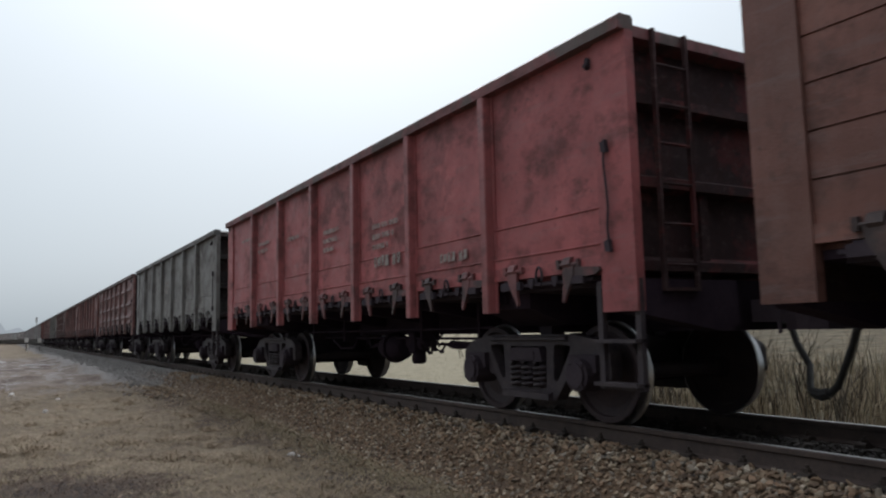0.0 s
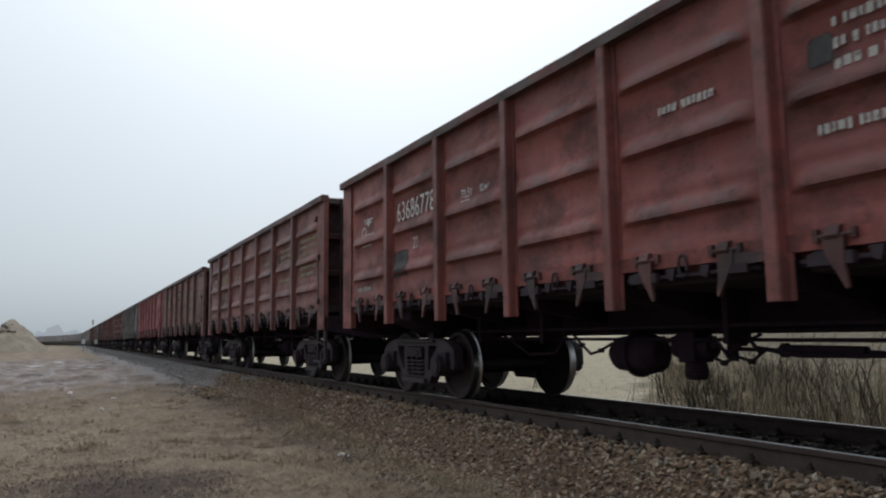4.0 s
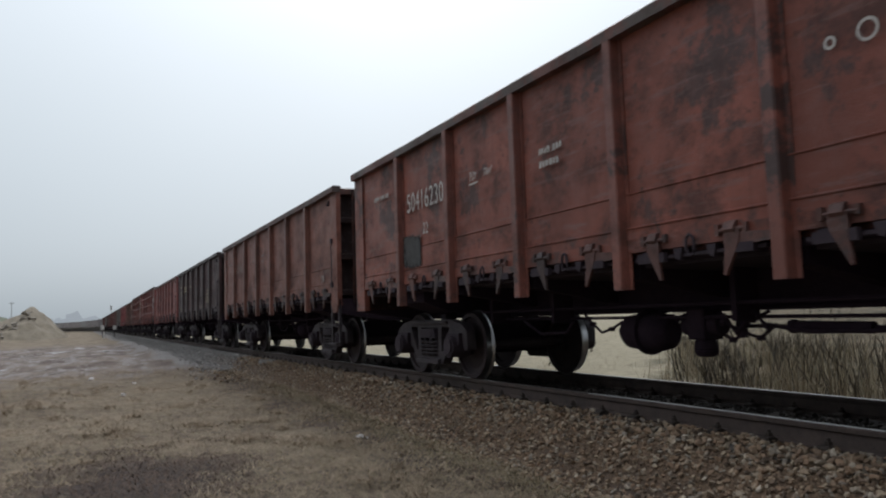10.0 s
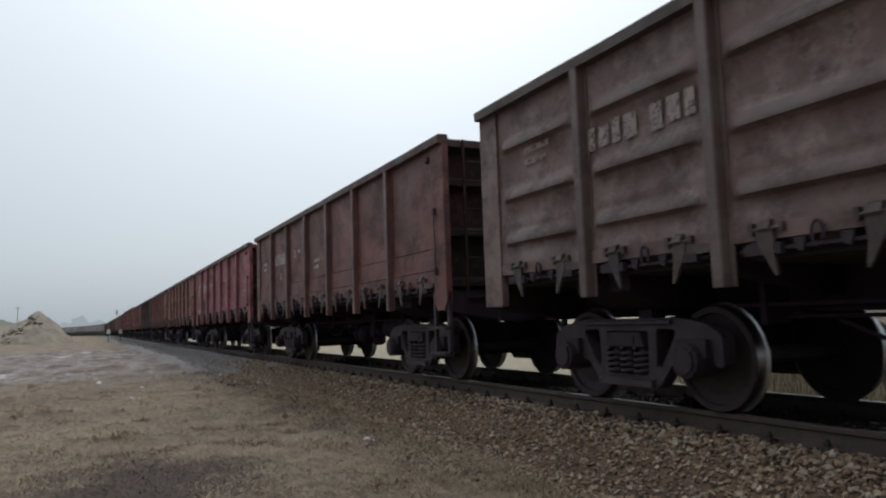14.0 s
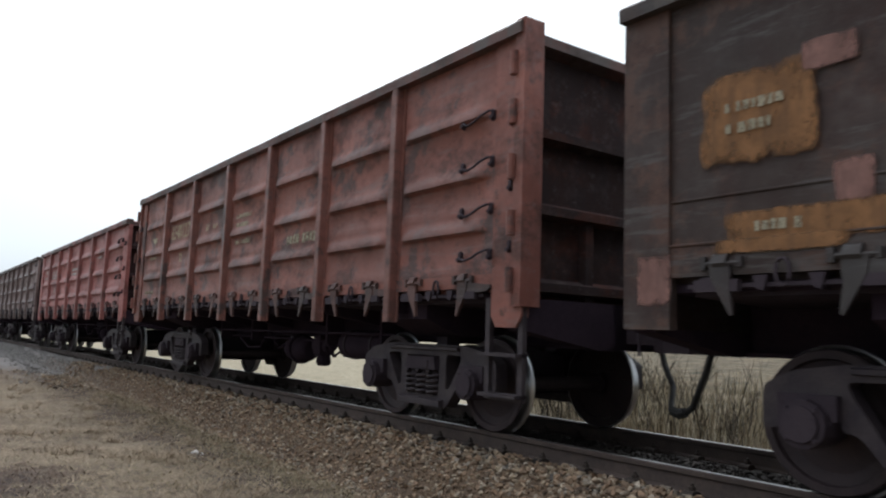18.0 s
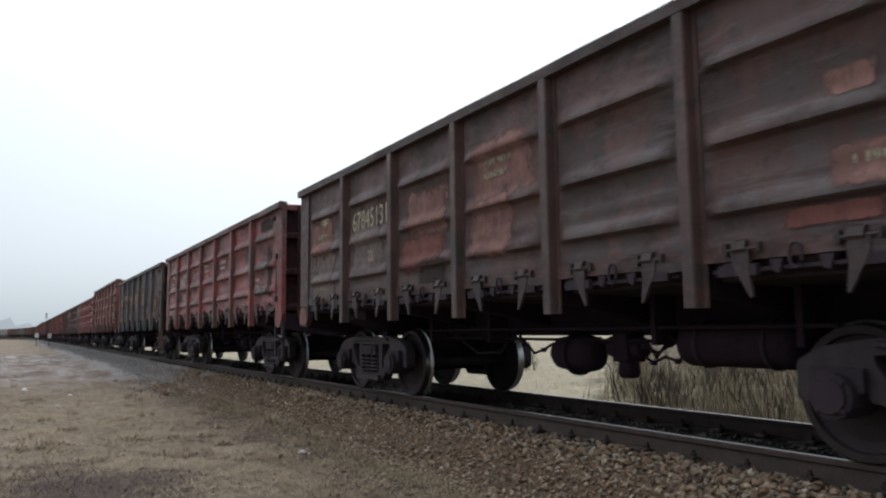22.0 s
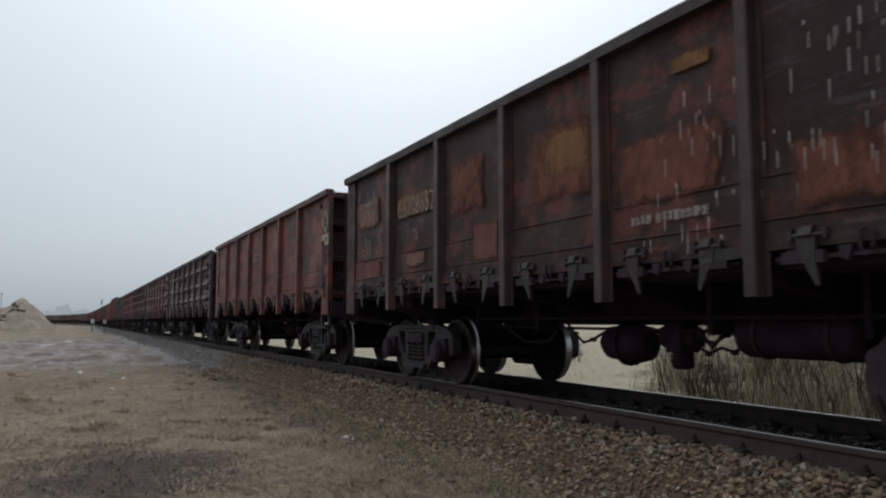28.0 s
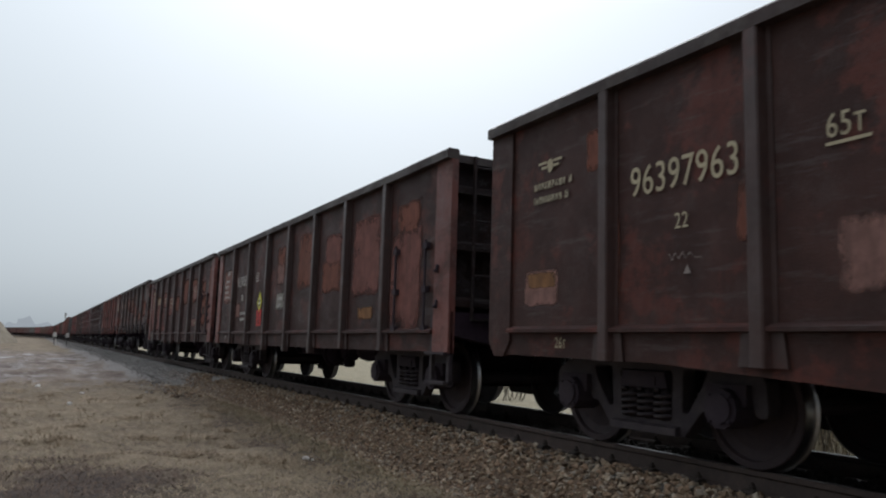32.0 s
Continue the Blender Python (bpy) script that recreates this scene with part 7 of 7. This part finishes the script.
BROWN_GRASS = blade_material("brown_grass", (0.135, 0.094, 0.068), (0.070, 0.050, 0.040))


def scorched(x, y):
    """Below 1 within the burnt patch of grass."""
    return ((x - 0.45) / 1.25) ** 2 + ((y - 8.1) / 1.55) ** 2 + 0.9 * noise.noise((x * 1.3, y * 1.1, 6.0)) + 0.4 * noise.noise((x * 4.0, y * 3.0, 2.0))


def waste(rnd):
    while True:
        y = 3.5 + 24 * rnd.random() ** 1.8
        x = rnd.uniform(-3.2, 4.2) * (0.6 + 0.02 * y) + 0.6
        if x < D - 2.0 + 0.4 * smooth01((y - 5) / 12) and noise.noise((x * 0.6, y * 0.6, 9.0)) > -0.35 + rnd.uniform(-0.2, 0.2) and scorched(x, y) > rnd.uniform(0.35, 1.0):
            return x, y


def tussock(rnd):
    while True:
        y = 4.5 + 22 * rnd.random() ** 1.7
        x = rnd.uniform(-3.2, 4.0) * (0.6 + 0.02 * y) + 0.4
        if x < D - 2.1 + 0.4 * smooth01((y - 5) / 12) and noise.noise((x * 1.3, y * 0.9, 3.0)) > 0.05 and noise.noise((x * 6, y * 6, 5.0)) > 0.0 and scorched(x, y) > 0.9:
            return x, y


_r = random.Random(21)
TUFTS = [tussock(_r) for _ in range(190)]


def tuft(rnd):
    x, y = rnd.choice(TUFTS)
    return x + rnd.gauss(0, 0.07), y + rnd.gauss(0, 0.07)


def rim(rnd):
    """The foot of the ballast."""
    y = 2.2 + 16 * rnd.random() ** 1.5
    return D - 2.15 + 0.45 * smooth01((y - 5) / 12) - abs(rnd.gauss(0, 0.28)), y


def brown_ground(rnd):
    """Burnt stubble in the scorched patch and brown grass in hollows."""
    while True:
        x, y = (rnd.uniform(-1.2, 2.2), rnd.uniform(6.0, 10.4)) if rnd.random() < 0.45 else (rnd.uniform(-4.0, 4.0), 4.5 + 20 * rnd.random() ** 1.6)
        if x < D - 2.0 and (scorched(x, y) < 1.1 or noise.noise((x * 0.8, y * 0.5, 17.0)) > 0.12):
            return x, y


grass("brown_grass", "short dark brown grass and burnt stubble", 16000, brown_ground, (0.03, 0.13), (1.0, 1.5), BROWN_GRASS, 38, 0.003)
grass("dry_grass", "matted dry grass lying on the waste ground", 52000, waste, (0.05, 0.20), (1.30, 1.56), STRAW, 3, 0.003)
grass("olive_grass", "flattened olive grass on the waste ground", 30000, waste, (0.04, 0.16), (1.15, 1.5), OLIVE_STRAW, 13, 0.003)
grass("grass_tussocks", "low ragged tussocks of bleached grass", 20000, tussock, (0.05, 0.15), (1.05, 1.5), STRAW, 8, 0.003)
grass("grass_tufts", "pale tufts of dead grass bent over", 14000, tuft, (0.08, 0.22), (0.7, 1.5), STRAW, 18, 0.003)
grass("edge_grass", "dark ragged grass along the ballast's foot", 9000, rim, (0.04, 0.14), (0.6, 1.45), OLIVE_STRAW, 28, 0.003)
grass("bank_grass", "pale dry grass on the bank beyond the track", 15000, lambda r: (D + 2.9 + 14 * r.random() ** 1.4, r.uniform(11, 46)), (0.04, 0.15), (0.7, 1.4), PALE_STRAW, 4, 0.004)


def thicket(rnd):
    """The overgrown strip beyond the track, up to its ragged end."""
    x = D + 2.9 + 8.5 * rnd.random() ** 1.2
    return x, rnd.uniform(-9, 1.10 * x + 0.9 * noise.noise((x * 0.8, 2.0, 4.0)) + rnd.gauss(0, 0.35))


def clumped(rnd):
    while True:
        x, y = thicket(rnd)
        if noise.noise((x * 0.9, y * 0.9, 12.0)) > rnd.uniform(-0.25, 0.3):
            return x, y


grass("weeds", "dull green weeds below the shrubs", 30000, clumped, (0.06, 0.28), (0.3, 1.3), DULL_GREEN, 5, 0.004)
grass("dead_stalks", "tall straw-coloured stalks among the shrubs", 11000, clumped, (0.25, 0.80), (0.02, 0.5), RUSSET, 15, 0.006)

TWIG = rough_metal("grey_twig", (0.070, 0.058, 0.042), (0.040, 0.035, 0.026), 6.0, 0.9)


def shrub_mesh(seed, height):
    """A leafless shrub: forking stems and many thin twigs."""
    rnd = random.Random(seed)
    bm = bmesh.new()

    def branch(p, d, length, r, depth):
        q = p + d * length * 0.5 + Vector((rnd.uniform(-1, 1), rnd.uniform(-1, 1), 0)) * length * 0.05
        e = q + (d + Vector((rnd.uniform(-0.2, 0.2), rnd.uniform(-0.2, 0.2), 0.12))).normalized() * length * 0.5
        tube(bm, [p, q, e], r, 3, r * 0.45)
        if depth:
            for _ in range(rnd.randint(2, 3)):
                s = p.lerp(e, rnd.uniform(0.35, 1.0))
                nd = (d + Vector((rnd.uniform(-0.7, 0.7), rnd.uniform(-0.7, 0.7), rnd.uniform(-0.1, 0.5)))).normalized()
                branch(s, nd, length * rnd.uniform(0.45, 0.65), r * 0.55, depth - 1)
    for _ in range(17):
        a = rnd.uniform(0, 6.28)
        d = Vector((math.cos(a) * rnd.uniform(0.1, 0.55), math.sin(a) * rnd.uniform(0.1, 0.55), 1)).normalized()
        branch(Vector((rnd.uniform(-0.35, 0.35), rnd.uniform(-0.35, 0.35), -0.03)), d, height * rnd.uniform(0.4, 0.85), rnd.uniform(0.006, 0.015), 2)
    return mesh_of(bm)


SHRUBS = [shrub_mesh(i, h) for i, h in enumerate((0.9, 1.3, 0.75, 1.5))]
_r = random.Random(11)
for i in range(42):
    x = D + 3.7 + 5.5 * _r.random() ** 1.3
    y = -9 + (9 + 1.06 * x) * _r.random() ** 0.8
    sh = new("shrub")
    tagged(sh, "leafless grey-green shrub on the bank beyond the track", "shrub", "shrubs beyond the track")
    sh.matrix_basis = pose(x, y, ground_z(x, y), 0, 0, _r.uniform(0, 360))
    part("crown", SHRUBS[i % 4], TWIG, sh)
for x, y, i in ((D + 6.0, 17.5, 0), (D + 8.5, 20.0, 2), (D + 11.0, 27.0, 1)):
    sh = tagged(new("shrub"), "small leafless shrub standing alone on the pale bank", "shrub", "shrubs beyond the track")
    sh.matrix_basis = pose(x, y, ground_z(x, y))
    part("crown", SHRUBS[i], TWIG, sh)

# ---- loose things on the waste ground ----
PAPER = rough_metal("dirty_white_litter", (0.70, 0.68, 0.66), (0.55, 0.52, 0.50), 20.0, 0.7)


def litter_mesh(seed, r):
    rnd = random.Random(seed)
    bm = bmesh.new()
    bmesh.ops.create_icosphere(bm, subdivisions=2, radius=r)
    for v in bm.verts:
        v.co = Vector((v.co.x * 1.2, v.co.y, v.co.z * 0.8)) * rnd.uniform(0.6, 1.25)
        v.co.z += r * 0.4
    return mesh_of(bm)


for i, (x, y, r) in enumerate(((3.14, 9.19, 0.036), (3.21, 9.12, 0.022), (0.78, 17.98, 0.055), (1.2, 21.5, 0.05), (-1.9, 15.0, 0.04), (0.2, 24.0, 0.06))):
    ob = part("litter", litter_mesh(i, r), PAPER, None)
    tagged(ob, "crumpled scrap of white litter on dry grass", "litter", "scraps of litter")
    ob.matrix_basis = pose(x, y, ground_z(x, y) - 0.005, 0, 0, 40 * i)

ICE = rough_metal("thawing_ice", (0.30, 0.295, 0.29), (0.13, 0.112, 0.10), 4.0, 0.6)
_r = random.Random(5)
for i in range(4):
    x, y, a, b = _r.uniform(-7.5, 2.2), _r.uniform(23, 62), _r.uniform(0.25, 0.8), _r.uniform(0.5, 2.0)
    bm = bmesh.new()
    ring = []
    for j in range(22):
        q = 2 * math.pi * j / 22
        k = 1 + 0.9 * noise.noise((math.cos(q) * 2.5 + i * 3, math.sin(q) * 2.5, 0))
        ring.append((x + a * k * math.cos(q), y + b * k * math.sin(q)))
    top = [bm.verts.new((p, q, ground_z(p, q) + 0.006)) for p, q in ring]
    low = [bm.verts.new((p, q, ground_z(p, q) - 0.05)) for p, q in ring]
    mid = bm.verts.new((x, y, ground_z(x, y) + 0.02))
    for j in range(22):
        bm.faces.new((top[j], top[(j + 1) % 22], mid))
        bm.faces.new((low[j], low[(j + 1) % 22], top[(j + 1) % 22], top[j]))
    ob = part("ice_patch", bm, ICE, None)
    tagged(ob, "thin grey-white patch of thawing ice on the dirt", "ice", "patches of ice")

# ---- heap of earth with rubble, far ahead ----
def heap_mesh():
    bm = bmesh.new()
    n, m = 70, 50
    g = []
    for j in range(m + 1):
        row = []
        for i in range(n + 1):
            u, v = -1 + 2 * i / n, -1 + 2 * j / m
            h = 2.9 * max(0.0, 1 - (u ** 4 + v * v)) ** 0.8 * (1 + 0.2 * noise.noise((u * 3, v * 3, 0.5)))
            h += 2.7 * math.exp(-abs((u - 0.46) / 0.22) ** 1.4 - (v / 0.5) ** 2)
            row.append(bm.verts.new((u * (9.5 if u > 0 else 14.0), v * 12, -0.3 + h + 0.45 * noise.noise((u * 9, v * 7, 2)) + 0.2 * noise.noise((u * 23, v * 17, 5)))))
        g.append(row)
    for j in range(m):
        for i in range(n):
            bm.faces.new((g[j][i], g[j][i + 1], g[j + 1][i + 1], g[j + 1][i]))
    return mesh_of(bm, True)


EARTH = rough_metal("pale_earth", (0.235, 0.20, 0.148), (0.15, 0.128, 0.098), 0.9, 0.95, 0.0, 0.05)
heap = part("earth_mound", heap_mesh(), EARTH, None)
tagged(heap, "pale heap of dug earth beside the track far ahead", "heap")
heap.matrix_basis = pose(-11.6, 128, GROUND)
RUBBLE = rough_metal("dark_rubble", (0.20, 0.178, 0.150), (0.27, 0.238, 0.195), 1.5, 0.9)
_r = random.Random(9)
for i in range(26):
    f = i / 25
    x, y, r = -6.9 - 4.4 * f + _r.uniform(-0.7, 0.7), 125.0 - 7.0 * f + _r.uniform(-2.0, 2.0), _r.uniform(0.22, 0.62) * (1.15 - 0.4 * abs(f - 0.6))
    u, v = (x + 11.6) / (9.5 if x > -11.6 else 14.0), (y - 128) / 12
    ob = part("rubble_block", stone_mesh(30 + i), RUBBLE, None)
    tagged(ob, "dark block of rubble on the earth heap", "rubble", "rubble on the heap")
    ob.matrix_basis = pose(x, y, GROUND - 0.25 + 2.9 * max(0.0, 1 - u ** 4 - v * v) ** 0.8 + 2.7 * math.exp(-abs((u - 0.46) / 0.22) ** 1.4 - (v / 0.5) ** 2), 0, 0, 50 * i) @ Matrix.Diagonal((r, r, r, 1))

MARKER = rough_metal("white_enamel", (0.74, 0.73, 0.71), (0.60, 0.58, 0.55), 4.0, 0.9)


def board_mesh():
    bm = bmesh.new()
    prism(bm, [(-0.24, 1.15), (0.24, 1.15), (0.24, 1.72), (0.16, 1.80), (-0.16, 1.80), (-0.24, 1.72)], -0.09, -0.05, "y")
    return mesh_of(bm)


def board_post_mesh():
    bm = bmesh.new()
    tube(bm, [(0, 0, -0.1), (0, 0, 1.74)], 0.05, 8)
    return mesh_of(bm)


for x, y in ((2.35, 120.0), (4.05, 123.0)):
    ob = tagged(new("trackside_board"), "blank white board on a low post beside the track", "sign", "white boards beside the track")
    ob.matrix_basis = pose(x, y, ground_z(x, y))
    part("board", shared("board", board_mesh), MARKER, ob)
    part("post", shared("board_post", board_post_mesh), FRAME_IRON, ob)

# pole wood lightened in its colour to imitate haze
WOOD = rough_metal("hazed_pole_wood", (0.38, 0.37, 0.36), (0.30, 0.29, 0.28), 3.0, 0.9)


def pole_mesh():
    bm = bmesh.new()
    tube(bm, [(0, 0, -0.5), (0, 0, 9.0)], 0.14, 8, 0.10)
    return mesh_of(bm)


def crossarm_mesh():
    bm = bmesh.new()
    box(bm, -0.9, 0.9, -0.06, 0.06, 8.3, 8.42)
    for x in (-0.8, -0.4, 0.4, 0.8):
        tube(bm, [(x, 0, 8.42), (x, 0, 8.62)], 0.05, 6)
    return mesh_of(bm)


POLE, ARM = pole_mesh(), crossarm_mesh()
for x, y in ((-31.5, 262), (-26.5, 345), (-90, 300), (-48, 420)):
    ob = tagged(new("utility_pole"), "weathered wooden utility pole in the far field, colour paled for haze", "pole", "utility poles")
    ob.matrix_basis = pose(x, y, ground_z(x, y))
    part("mast", POLE, WOOD, ob)
    part("crossarm", ARM, WOOD, ob)

# signal mast and marker posts by the track
# the mast's light grey has the haze of distance put into it
HAZY = rough_metal("haze_paled_paint", (0.50, 0.51, 0.52), (0.44, 0.45, 0.46), 1.0, 0.8)
sig = tagged(new("signal_mast"), "railway signal mast far down the track, colour paled for haze", "signal")
sig.matrix_basis = pose(D + 4.5, 360, GROUND)
bm = bmesh.new()
tube(bm, [(0, 0, 0), (0, 0, 10.5)], 0.11, 8)
part("mast", bm, HAZY, sig)
bm = bmesh.new()
box(bm, -0.38, 0.38, -0.25, 0.1, 8.9, 11.0)
part("signal_head", bm, HAZY, sig)
for y in (118, 124):
    bm = bmesh.new()
    tube(bm, [(0, 0, -0.2), (0, 0, 0.9)], 0.11, 8)
    ob = part("marker_post", bm, PAPER, None)
    tagged(ob, "short white marker post beside the track", "post", "marker posts")
    ob.matrix_basis = pose(D - 3.4, y, ground_z(D - 3.4, y))

# town and trees on the horizon; a faint bluish glow stands in for haze
TOWN = bpy.data.materials.new("glowing_haze")
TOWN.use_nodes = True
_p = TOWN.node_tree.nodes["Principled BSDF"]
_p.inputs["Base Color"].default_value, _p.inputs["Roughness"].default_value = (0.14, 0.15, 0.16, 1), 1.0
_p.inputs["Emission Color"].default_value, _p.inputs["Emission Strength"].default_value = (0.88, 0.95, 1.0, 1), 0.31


def skyline():
    rnd = random.Random(21)
    bm = bmesh.new()
    for i in range(260):
        a = radians(-60 + 150 * i / 260 + rnd.uniform(-0.2, 0.2))
        d = rnd.uniform(1150, 1500)
        w, h = rnd.uniform(6, 20), rnd.uniform(13, 22) if rnd.random() > 0.12 else rnd.uniform(20, 28)
        x, y = d * math.sin(a), d * math.cos(a)
        z = ground_z(x, y)
        pts = [(x - w, z - 3), (x - w, z + h * rnd.uniform(0.5, 0.8)), (x - w * 0.4, z + h * rnd.uniform(0.8, 1)), (x + w * 0.3, z + h), (x + w, z + h * rnd.uniform(0.4, 0.8)), (x + w, z - 3)]
        prism(bm, pts, y - 4, y + 4, "y")
    return mesh_of(bm)


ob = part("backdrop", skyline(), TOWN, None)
tagged(ob, "trees and roofs of a far town on the horizon, haze put in by glow", "backdrop", kind="structure")

scatter_stones()


# ---- what moves: the wagons along the track, the wheelsets about their axles ----
def motions():
    for k, wagon in WAGONS.items():
        rows = []
        for t in [0.5 * i for i in range(65)]:
            rows.append((t, along(wagon_s(k, t))))
        walk(wagon, rows)
    keyed = {}
    for w, s in WHEELSETS:
        if s not in keyed:
            base = wagon_s(0, 0)
            walk(w, [(i / 15, pose(0, s * 0.925, 0.475) @ Matrix.Rotation(-(wagon_s(0, i / 15) - base) / 0.475, 4, "X")) for i in range(481)])
            keyed[s] = w
        else:
            w.rotation_mode = "QUATERNION"
            src = keyed[s].animation_data
            own = w.animation_data_create()
            own.action = src.action
            own.action_slot = src.action_slot


motions()
